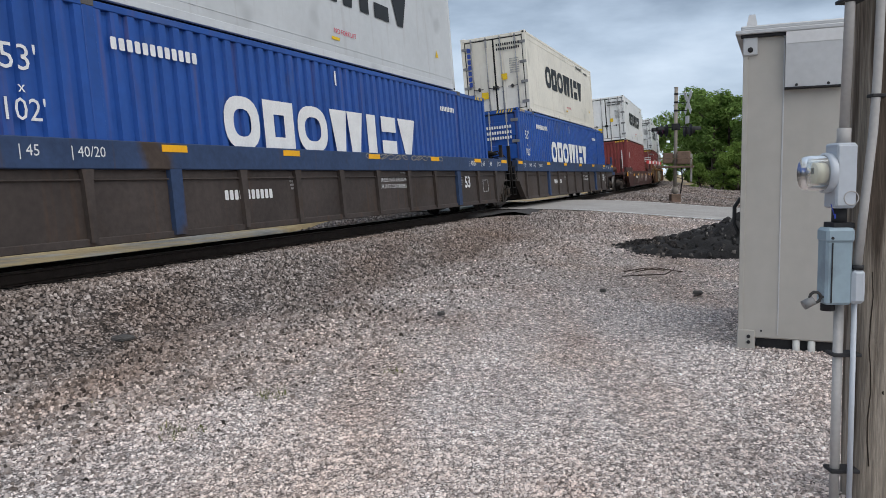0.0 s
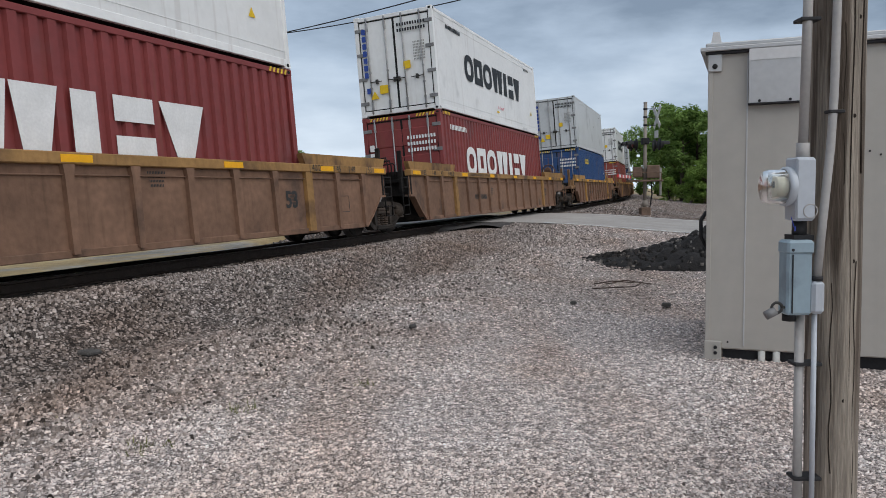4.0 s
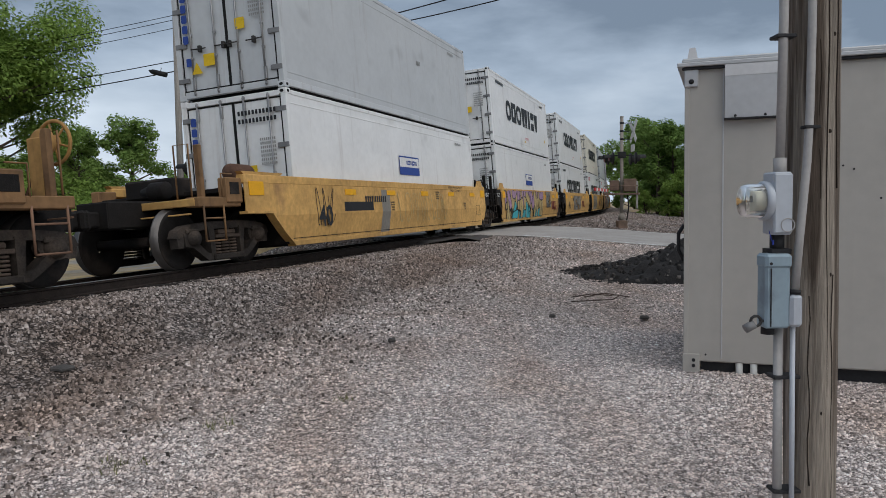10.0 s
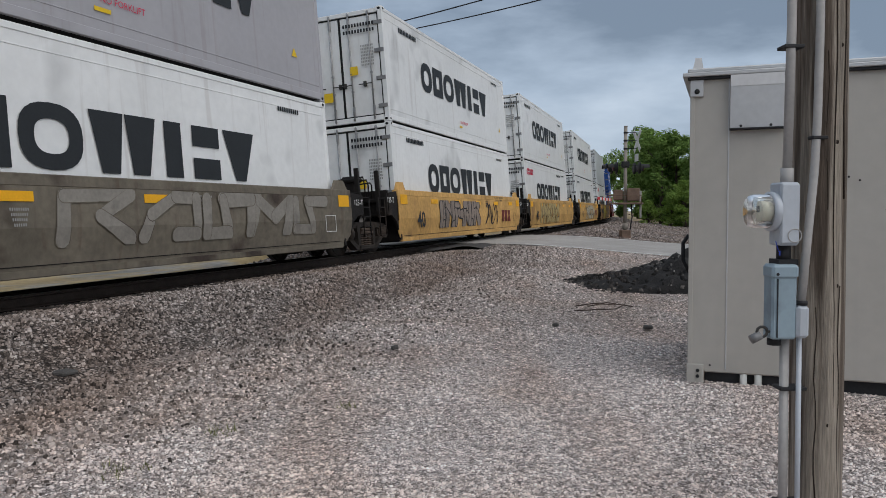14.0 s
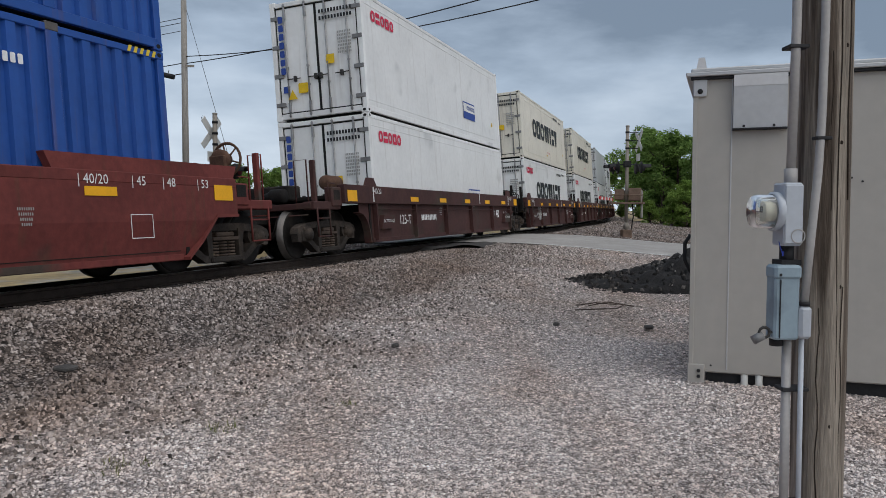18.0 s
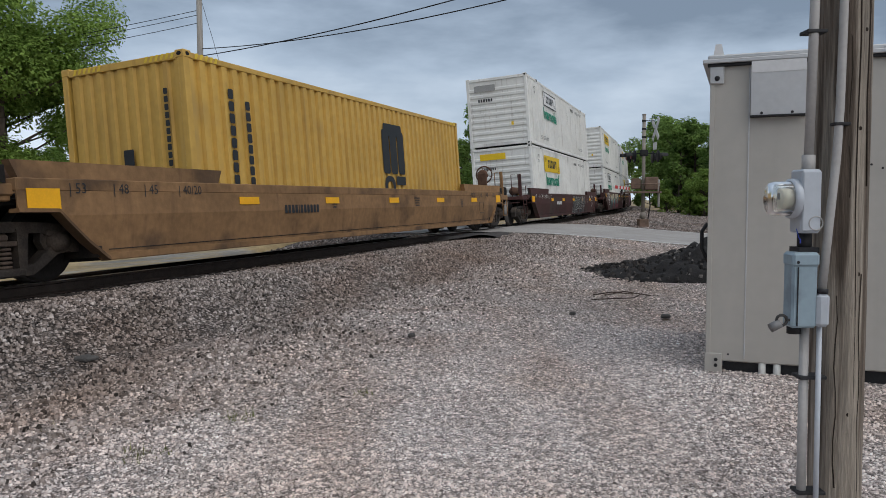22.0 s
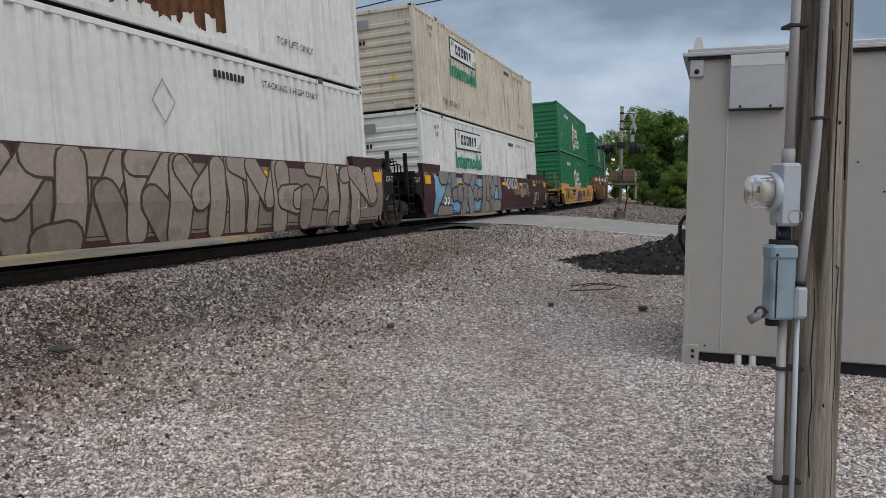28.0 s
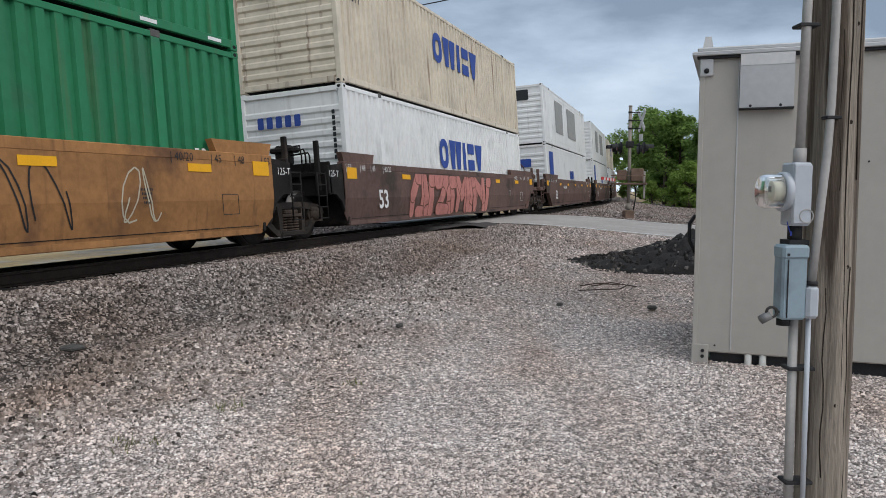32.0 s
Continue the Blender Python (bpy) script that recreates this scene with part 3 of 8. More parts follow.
def side_mark(box, g, material, x, z, w, name="marking", label="", rot=0.0):
    me = g if isinstance(g, bpy.types.Mesh) else g.mesh(name, material)
    ob = part(name, me, None, box, label, at=pose(x, -w / 2 - 0.006, z, 0, 0, 0) @ Euler((0, radians(rot), 0)).to_matrix().to_4x4())
    return ob


def end_mark(box, g, material, y, z, x, name="marking", label=""):
    me = g if isinstance(g, bpy.types.Mesh) else g.mesh(name, material)
    return part(name, me, None, box, label, at=pose(x - 0.03, y, z, 0, 0, -90))


def casting(c, material, sx, sy, hx, hy, z):
    """Corner fitting with its slots on the end and on the side."""
    g = G().box(*sorted((sx * (hx + 0.004), sx * (hx - 0.178))), *sorted((sy * (hy - 0.162), sy * (hy + 0.004))), z, z + 0.118, 0.01)
    n = len(g.f)
    zz, x, y = z + 0.06, sx * (hx - 0.09), sy * (hy - 0.08)
    oval = [(0.045 * math.cos(2 * math.pi * i / 10), 0.032 * math.sin(2 * math.pi * i / 10)) for i in range(10)]
    g.add([(x + a, sy * (hy + 0.006), zz + b) for a, b in oval], [tuple(range(10))])
    g.add([(sx * (hx + 0.006), y + a, zz + b) for a, b in oval], [tuple(range(10))])
    me = g.mesh("corner_casting", material)
    me.materials.append(m_seal)
    for f in me.polygons[n:]:
        f.material_index = 1
    part("corner_casting", me, None, c)


def container(label, material, length=12.192, style="dry", end="doors", marks=(), width=WIDE, tall=TALL):
    """Origin at the middle of the underside; the leading end looks along -x."""
    c = thing("shipping_container", label, "container", "containers on the train")
    hx, hy = length / 2, width / 2
    post = 6.096
    deep, period = {"dry": (0.055, 0.278), "fine": (0.02, 0.2), "flat": (0.0, 1.0)}[style]
    for sy, nm in ((-1, "side_wall"), (1, "side_wall")):
        if style == "flat":
            prof = [(0.16, 0.012)]
            for z in (0.3, tall - 0.3):
                prof += [(z, 0.012), (z + 0.004, 0.006), (z + 0.02, 0.006), (z + 0.024, 0.012)]
            prof.append((tall - 0.1, 0.012))
            vs = [(x, sy * (hy - d), z) for z, d in prof for x in (-hx + 0.1, hx - 0.1)]
            g = G().add(vs, [(2 * i, 2 * i + 1, 2 * i + 3, 2 * i + 2) for i in range(len(prof) - 1)])
        else:
            g = corrugated(-hx + 0.1, hx - 0.1, 0.15, tall - 0.1, sy * (hy - 0.012), deep, period, sy)
        part(nm, g, material, c)
        part("top_rail", G().box(-hx + 0.1, hx - 0.1, *sorted((sy * (hy - 0.07), sy * hy)), tall - 0.12, tall - 0.028, 0.008), material, c)
        part("bottom_rail", G().box(-hx + 0.1, hx - 0.1, *sorted((sy * (hy - 0.07), sy * hy)), 0.036, 0.17, 0.008), material, c)
        for sx in (-1, 1):
            g = G().box(*sorted((sx * hx, sx * (hx - 0.13))), *sorted((sy * (hy - 0.12), sy * hy)), 0.11, tall - 0.11, 0.01)
            if sy > 0:
                for z in (0, tall - 0.118):
                    g.box(*sorted((sx * (hx + 0.004), sx * (hx - 0.178))), hy - 0.162, hy + 0.004, z, z + 0.118, 0.01)
            part("corner_post", g, material, c)
            for z in (0, tall - 0.118) if sy < 0 else ():
                casting(c, material, sx, sy, hx, hy, z)
            if length > 14 and sy < 0:
                part("lifting_post", G().box(sx * post - 0.09, sx * post + 0.09, *sorted((sy * (hy - 0.1), sy * (hy + 0.004))), 0.16, tall - 0.1, 0.01), material, c)
                part("corner_casting", G().box(sx * post - 0.1, sx * post + 0.1, *sorted((sy * (hy - 0.16), sy * (hy + 0.008))), tall - 0.11, tall, 0.01), m_cast, c)
    part("roof", G().box(-hx + 0.02, hx - 0.02, -hy + 0.02, hy - 0.02, tall - 0.07, tall - 0.032), material, c)
    part("underframe", G().box(-hx + 0.1, hx - 0.1, -hy + 0.06, hy - 0.06, 0.03, 0.14), m_seal, c)
    part("end_wall", G().box(hx - 0.09, hx - 0.04, -hy + 0.1, hy - 0.1, 0.1, tall - 0.1), material, c)
    part("header", G().box(-hx, -hx + 0.12, -hy + 0.15, hy - 0.15, tall - 0.14, tall - 0.03, 0.008), material, c)
    part("sill", G().box(-hx, -hx + 0.12, -hy + 0.15, hy - 0.15, 0.04, 0.17, 0.008), material, c)
    if end == "doors":
        for sy in (-1, 1):
            y0, y1 = sorted((sy * 0.012, sy * (hy - 0.13)))
            prof = [(0.03, 0.19)]
            if style != "flat":
                for k in range(3):
                    z = 0.42 + k * 0.78
                    prof += [(0.03, z), (0.012, z + 0.02), (0.012, z + 0.48), (0.03, z + 0.5)]
            prof += [(0.03, tall - 0.16), (0.075, tall - 0.16), (0.075, 0.19)]
            n = len(prof)
            g = G().add([(-hx + d, y, z) for y in (y0, y1) for d, z in prof], [tuple(range(n)), tuple(range(2 * n - 1, n - 1, -1))] + [(i, (i + 1) % n, n + (i + 1) % n, n + i) for i in range(n)])
            door = part("door", g, material, c)
            yi, yo = sy * 0.012, sy * (hy - 0.135)
            part("gasket", G().box(-hx + 0.02, -hx + 0.031, *sorted((yi - sy * 0.012, yi + sy * 0.018)), 0.175, tall - 0.15).box(-hx + 0.02, -hx + 0.031, *sorted((yo - sy * 0.02, yo)), 0.175, tall - 0.15)
                 .box(-hx + 0.018, -hx + 0.03, y0, y1, 0.17, 0.2).box(-hx + 0.018, -hx + 0.03, y0, y1, tall - 0.175, tall - 0.15), m_seal, door, "black rubber gasket")
            for k in (0.24, 0.74):
                y = sy * k * (hy - 0.1)
                g = G().cyl((-hx - 0.012, y, 0.08), (-hx - 0.012, y, tall - 0.06), 0.02, 7)
                for z, dz in ((0.1, 0.05), (0.2, 0.24), (0.8, 0.05), (1.25, 0.05), (tall - 0.44, 0.24), (tall - 0.13, 0.05)):
                    g.box(-hx - 0.03, -hx + 0.022, y - 0.03, y + 0.03, z, z + dz, 0.006)
                rod = part("lock_rod", g, m_steel, door, "galvanised lock rod")
                g = G().tube([(-hx - 0.035, y, 1.0), (-hx - 0.045, y - sy * 0.26, 0.99), (-hx - 0.045, y - sy * 0.36, 0.99)], 0.014, 5).box(-hx - 0.05, -hx + 0.03, y - sy * 0.2 - 0.035, y - sy * 0.2 + 0.035, 0.93, 1.06, 0.01)
                part("handle", g, m_dkst, rod, "dark latch handle")
            for k in range(4):
                z = 0.35 + k * 0.7
                part("hinge", G().box(-hx - 0.014, -hx + 0.04, *sorted((sy * (hy - 0.27), sy * (hy - 0.015))), z, z + 0.1, 0.008), m_hinge, door)
    elif end == "horiz":
        prof = [(0.05, 0.13)]
        for k in range(9):
            z = 0.26 + k * 0.255
            prof += [(0.05, z), (0.01, z + 0.04), (0.01, z + 0.13), (0.05, z + 0.17)]
        prof.append((0.05, tall - 0.1))
        vs = [(-hx + d, y, z) for d, z in prof for y in (-hy + 0.11, hy - 0.11)]
        g = G().add(vs, [(2 * i, 2 * i + 1, 2 * i + 3, 2 * i + 2) for i in range(len(prof) - 1)])
        part("front_wall", g, material, c)
    else:
        n = 10
        g = G()
        pts = []
        for i in range(n):
            a = -hy + 0.12 + i * (width - 0.24) / n
            p = (width - 0.24) / n
            pts += [(a, 0), (a + p * 0.36, 0), (a + p * 0.5, 0.04), (a + p * 0.86, 0.04)]
        vs = [(-hx + 0.015 + d, y, z) for y, d in pts for z in (0.15, tall - 0.12)]
        g.add(vs, [(2 * i, 2 * i + 1, 2 * i + 3, 2 * i + 2) for i in range(len(pts) - 1)])
        part("front_wall", g, material, c)
    if style == "dry" and material in (m_blue, m_blue_old, m_red, m_red_b, m_yellow):
        for sx in (-1, 1):
            g = G()
            for k in range(5):
                a = sx * (hx - 0.25 - k * 0.12)
                g.add([(a, 0, -0.045), (a + 0.06, 0, -0.045), (a + 0.1, 0, 0.045), (a + 0.04, 0, 0.045)], [(0, 1, 2, 3)])
            tagged(side_mark(c, g, m_hazard, 0, tall - 0.065, width, "hazard_stripe", "yellow hazard stripes on the top rail"), kind="stuff")
        g = G()
        for k in range(6):
            for sg in (-1, 1):
                a = sg * (hy - 0.25 - k * 0.1)
                g.add([(a, 0, -0.045), (a + 0.05, 0, -0.045), (a + 0.09, 0, 0.045), (a + 0.04, 0, 0.045)], [(0, 1, 2, 3)])
        tagged(end_mark(c, g, m_hazard, 0, tall - 0.075, -hx + 0.025, "hazard_stripe", "yellow hazard stripes on the header"), kind="stuff")
    for f in marks:
        f(c, hx, hy, width, tall)
    return c


m_cast = mat("container_casting_steel", (0.12, 0.11, 0.105), 0.6, 0.3, var=0.15, scale=6)


def shape_row(kinds, height, widths, gap):
    """A row of plain shapes: o ring, a framed block, w twin wedge, l bar, e pair of bars, v wedge, t blunt wedge, h hourglass, r block."""
    g = G()
    total = (sum(widths) + gap * (len(widths) - 1)) * height
    x = -total / 2
    h = height / 2

    def flat(*pts):
        g.add([(x + u * w, 0, q * h) for u, q in pts], [tuple(range(len(pts)))])

    for k, w in zip(kinds, widths):
        w *= height
        if k == "o":
            n, t = 24, min(0.29, 0.27 * height / w)
            turn = [2 * math.pi * i / n for i in range(n)]
            sq = [(math.copysign(abs(math.cos(q)) ** 0.8, math.cos(q)), math.copysign(abs(math.sin(q)) ** 0.8, math.sin(q))) for q in turn]
            vs = [(x + w / 2 + w / 2 * c, 0, h * d) for c, d in sq] + [(x + w / 2 + w * (0.5 - t) * c, 0, h * 0.52 * d) for c, d in sq]
            g.add(vs, [(i, (i + 1) % n, n + (i + 1) % n, n + i) for i in range(n)])
        elif k == "a":
            flat((0, -1), (0.33, -1), (0.33, 1), (0, 1))
            flat((0.33, 0.45), (0.67, 0.45), (0.67, 1), (0.33, 1))
            flat((0.33, -1), (0.67, -1), (0.67, -0.45), (0.33, -0.45))
            flat((0.67, -1), (1, -1), (1, 1), (0.67, 1))
        elif k == "w":
            flat((0.14, -1), (0.4, -1), (0.49, 1), (0, 1))
            flat((0.6, -1), (0.86, -1), (1, 1), (0.51, 1))
        elif k == "l":
            flat((0.1, -1), (0.75, -1), (0.75, 1), (0.1, 1))
        elif k == "e":
            flat((0, 0.22), (1, 0.22), (1, 1), (0, 1))
            flat((0, -1), (1, -1), (1, -0.22), (0, -0.22))
        elif k == "v":
            flat((0.34, -1), (0.66, -1), (1, 1), (0, 1))
        elif k == "t":
            flat((0.25, -1), (0.75, -1), (1, 1), (0, 1))
        elif k == "h":
            flat((0, -1), (1, -1), (0.7, 0), (1, 1), (0, 1), (0.3, 0))
        else:
            flat((0, -1), (1, -1), (1, 1), (0, 1))
        x += w + gap * height
    return g


def big_mark(material, x, z, h, wide=6.85, kinds="oaowlev", widths=(0.95, 0.92, 1.05, 1.35, 0.62, 0.72, 0.95)):
    k = (wide / h - 0.14 * (len(widths) - 1)) / sum(widths)

    def f(c, hx, hy, w, t):
        a = x - wide / 2
        for kind, q in zip(kinds, widths):
            side_mark(c, shape_row(kind, h, [q * k], 0), material, a + q * k * h / 2, z, w, "brand_mark", "plain letter-sized shape")
            a += q * k * h + 0.14 * h
    return f


def ring_mark(material, x, z, h, n):
    """A short brand mark as a row of small rings."""
    return lambda c, hx, hy, w, t: tagged(side_mark(c, shape_row("oeoao"[:n], h, [0.92] * n, 0.16), material, x, z, w, "brand_mark", "row of small plain shapes"), kind="stuff")


def small_mark(material, x, z, h, n, rel=0.6):
    return lambda c, hx, hy, w, t: tagged(side_mark(c, blocks([rel] * n, h, 0.25), material, x, z, w, "small_marking"), kind="stuff")


def text_mark(text, material, x, z, h):
    return lambda c, hx, hy, w, t: side_mark(c, words(text, h, material), None, x, z, w, "lettering")


def panel_mark(material, x, z, w0, h0, r=0.1):
    return lambda c, hx, hy, w, t: side_mark(c, blocks([w0 / h0], h0, 0, r), material, x, z, w, "placard")


def end_bar(material, y, z, w0, h0):
    return lambda c, hx, hy, w, t: end_mark(c, blocks([w0 / h0], h0, 0, 0.1), material, y, z, -hx, "placard")


def end_rows(material, y, z, h, n, rows=1, pitch=0.12):
    def f(c, hx, hy, w, t):
        g = G()
        for k in range(rows):
            b = blocks([0.6] * n, h, 0.3)
            g.add([(q[0], q[1], q[2] - k * pitch) for q in b.v], b.f)
        tagged(end_mark(c, g, material, y, z, -hx, "small_marking"), kind="stuff")
    return f


def end_column(material, y, z, h, n):
    def f(c, hx, hy, w, t):
        g = G()
        for k in range(n):
            b = blocks([0.8], h * 0.95, 0)
            g.add([(x, yy, zz - k * h * 1.22) for x, yy, zz in b.v], b.f)
        tagged(end_mark(c, g, material, y, z, -hx, "small_marking"), kind="stuff")
    return f


def side_column(material, x, z, h, n):
    def f(c, hx, hy, w, t):
        g = G()
        for k in range(n):
            b = blocks([0.85], h, 0)
            g.add([(xx, yy, zz - k * h * 1.22) for xx, yy, zz in b.v], b.f)
        tagged(side_mark(c, g, material, x, z, w, "small_marking"), kind="stuff")
    return f


def triangle_mark(material, x, z, s):
    return lambda c, hx, hy, w, t: side_mark(c, G().add([(-s / 2, 0, 0), (s / 2, 0, 0), (0, 0, s * 0.9)], [(0, 1, 2)]), material, x, z, w, "warning_triangle", "yellow warning triangle")


REEFER_END = (end_column(m_ink_b, 0.93, 2.45, 0.17, 7), end_rows(m_ink_k, -0.55, 2.5, 0.09, 11, 2, 0.16), end_rows(m_ink_s, -0.75, 1.95, 0.05, 8, 7, 0.08),
              end_bar(m_ink_y, -0.35, 1.35, 0.22, 0.22), end_bar(m_ink_y, 0.42, 0.75, 0.26, 0.24), end_bar(m_ink_b, 0.9, 0.75, 0.12, 0.16))
def end_triangle(material, y, z, s0):
    return lambda c, hx, hy, w, t: end_mark(c, G().add([(-s0 / 2, 0, 0), (s0 / 2, 0, 0), (0, 0, s0 * 0.9)], [(0, 1, 2)]), material, y, z, -hx, "warning_triangle", "yellow warning triangle")


REEFER_END += (end_triangle(m_ink_y, 0.72, 0.5, 0.26),)
REEFER_SIDE = (small_mark(m_ink_k, 4.6, 2.55, 0.09, 10), triangle_mark(m_ink_y, 5.0, 0.75, 0.2), text_mark("NO FORKLIFT", m_ink_r, 0.4, 0.6, 0.1), panel_mark(m_ink_y, 0.0, 0.45, 0.3, 0.06))
KINDS = {
    "reefer_mark": lambda: container("white refrigerated container with a row of black blocks", m_white, style="flat", marks=REEFER_END + REEFER_SIDE + (big_mark(m_ink_k, -0.08, 1.55, 0.84), small_mark(m_ink_k, -4.4, 2.5, 0.13, 12))),
    "reefer_cream": lambda: container("yellowed white refrigerated container with a row of black blocks", m_cream, style="flat", marks=REEFER_END + REEFER_SIDE + (big_mark(m_ink_k, -0.05, 1.55, 0.84), small_mark(m_ink_k, 3.1, 2.62, 0.13, 12))),
    "reefer_seaco": lambda: container("white refrigerated container with a red mark and black blocks", m_white, style="flat",
                                      marks=REEFER_END + REEFER_SIDE + (big_mark(m_ink_k, 0.0, 1.52, 0.8), ring_mark(m_ink_r, -4.85, 2.38, 0.27, 5), small_mark(m_ink_k, 3.15, 2.5, 0.13, 12))),
    "reefer_grey": lambda: container("grey refrigerated container with a blue disc and black blocks", m_grey, style="flat",
                                     marks=REEFER_END + REEFER_SIDE + (big_mark(m_ink_k, 1.2, 1.5, 0.62, 5.1), side_disc, small_mark(m_ink_r, -4.85, 2.1, 0.38, 3, 0.5))),
    "reefer_slate": lambda: container("pale grey refrigerated container with a row of black shapes", m_pale, style="flat", marks=REEFER_END + REEFER_SIDE + (big_mark(m_ink_k, 0.0, 1.6, 0.84), small_mark(m_ink_k, -4.4, 2.5, 0.13, 12))),
    "reefer_plain": lambda: container("plain pale grey refrigerated container", m_pale, style="flat", marks=REEFER_END + (small_mark(m_ink_s, 1.5, 1.7, 0.12, 3), small_mark(m_ink_s, 4.6, 2.5, 0.08, 9))),
    "reefer_tag": lambda: container("white refrigerated container with a small blue placard", m_white, style="flat", marks=REEFER_END + (freight_panel(0.15, 1.62, 1.45, 0.5), small_mark(m_ink_s, 4.6, 2.5, 0.08, 9), triangle_mark(m_ink_y, 5.0, 0.75, 0.2))),
    "reefer_tag_red": lambda: container("white refrigerated container with a red mark and a blue placard", m_white, style="flat", marks=REEFER_END + (freight_panel(2.2, 1.0, 1.3, 0.56), ring_mark(m_ink_r, -4.85, 2.38, 0.27, 5), triangle_mark(m_ink_y, 5.0, 0.75, 0.2))),
    "blue53": lambda: container("long blue corrugated container with a row of white blocks", m_blue, 16.154, width=2.59,
                                marks=(big_mark(m_ink_w, -0.3, 1.51, 0.84), small_mark(m_ink_w, -5.0, 2.38, 0.16, 12), text_mark("53'", m_ink_w, -7.15, 2.0, 0.3), text_mark("x", m_ink_w, -7.15, 1.68, 0.13), text_mark("102'", m_ink_w, -7.15, 1.42, 0.26), small_mark(m_ink_w, 5.2, 2.35, 0.12, 9), panel_mark(m_ink_w, -0.3, 2.54, 0.06, 0.28))
                                + (end_rows(m_ink_w, -0.6, 2.3, 0.1, 10, 3, 0.18), end_column(m_ink_w, 0.95, 2.2, 0.16, 7))),
    "blue40": lambda: container("faded blue corrugated container with rust streaks and a yellow mark", m_blue_old, marks=(ring_mark(m_hazard, -3.0, 2.2, 0.3, 5), small_mark(m_ink_w, 5.4, 1.6, 0.1, 4), panel_mark(m_ink_y, 5.5, 1.2, 0.12, 0.16), triangle_mark(m_ink_y, 5.5, 0.5, 0.22), end_rows(m_ink_w, -0.6, 2.3, 0.1, 10, 3, 0.18))),
    "red40": lambda: container("oxide red corrugated container with a row of white blocks", m_red, marks=(big_mark(m_ink_w, -0.3, 1.5, 0.9, 7.5), small_mark(m_ink_w, -4.6, 2.45, 0.15, 12), end_column(m_ink_w, 0.95, 2.0, 0.2, 7), end_rows(m_ink_w, -0.6, 2.2, 0.1, 10, 3, 0.18))),
    "red40_plain": lambda: container("plain oxide red corrugated container", m_red, end="corr", marks=(panel_mark(m_ink_w, -4.9, 1.9, 0.3, 0.4), panel_mark(m_ink_w, -4.8, 0.95, 0.28, 0.4), end_column(m_ink_w, -0.85, 2.2, 0.1, 10))),
    "red40_dot": lambda: container("bright oxide red corrugated container with a round blue sticker", m_red_b, marks=(blue_dot, end_rows(m_ink_w, -0.6, 2.2, 0.1, 10, 3, 0.18), end_bar(m_ink_w, 0.15, 1.7, 0.16, 0.9), end_bar(m_ink_b, 0.75, 1.3, 0.34, 0.34))),
    "yellow40": lambda: container("ochre yellow corrugated container with a black emblem", m_yellow, end="corr", marks=(emblem, side_column(m_ink_k, -5.0, 2.35, 0.165, 12), side_column(m_ink_k, -4.55, 2.2, 0.15, 8), end_column(m_ink_k, -0.85, 2.3, 0.1, 11), end_bar(m_ink_y, 0.75, 1.2, 0.5, 0.22), end_bar(m_ink_k, -0.05, 1.35, 0.2, 0.26))),
}


def freight_panel(x, z, w0, h0):
    """Small placard: blue frame, white field with a blue bar row, blue waves below."""
    def f(c, hx, hy, w, t):
        b = side_mark(c, blocks([w0 / h0], h0, 0, 0.03), m_ink_b, x, z, w, "placard", "small blue and white placard")
        part("placard_face", blocks([(w0 - 0.06) / (h0 * 0.5)], h0 * 0.5, 0, 0.03), m_ink_w, b, "white field", at=(0, -0.004, h0 * 0.17))
        tagged(part("placard_bars", shape_row("oeaoaeoa", h0 * 0.24, [0.6] * 8, 0.2), m_ink_b, b, at=(w0 * 0.1, -0.008, h0 * 0.16)), kind="stuff")
    return f


def disc(r, n=20):
    return G().add([(r * math.cos(2 * math.pi * i / n), 0, r * math.sin(2 * math.pi * i / n)) for i in range(n)], [tuple(range(n))])


def side_disc(c, hx, hy, w, t):
    side_mark(c, shape_row("o", 1.4, [0.9], 0), m_ink_b, -2.65, 1.52, w, "emblem", "blue ring")


def blue_dot(c, hx, hy, w, t):
    side_mark(c, disc(0.3), mat_sky, -4.9, 2.0, w, "sticker", "round sky blue sticker")


mat_sky = mat("sky_blue_sticker", (0.02, 0.25, 0.6), 0.5, var=0.05, scale=4)


def emblem(c, hx, hy, w, t):
    g = blocks([0.36, 0.36, 0.36], 1.05, 0.05)
    for b, dz in ((shape_row("oe", 0.55, [1.1, 1.0], 0.12), 0.85), (blocks([1.05 / 0.3], 0.3, 0, 0.2), -0.52)):
        g.add([(x, y - 0.001, z - dz) for x, y, z in b.v], b.f)
    tagged(side_mark(c, g, m_ink_k, 1.35, 1.75, w, "emblem", "black emblem of plain blocks"), kind="stuff")


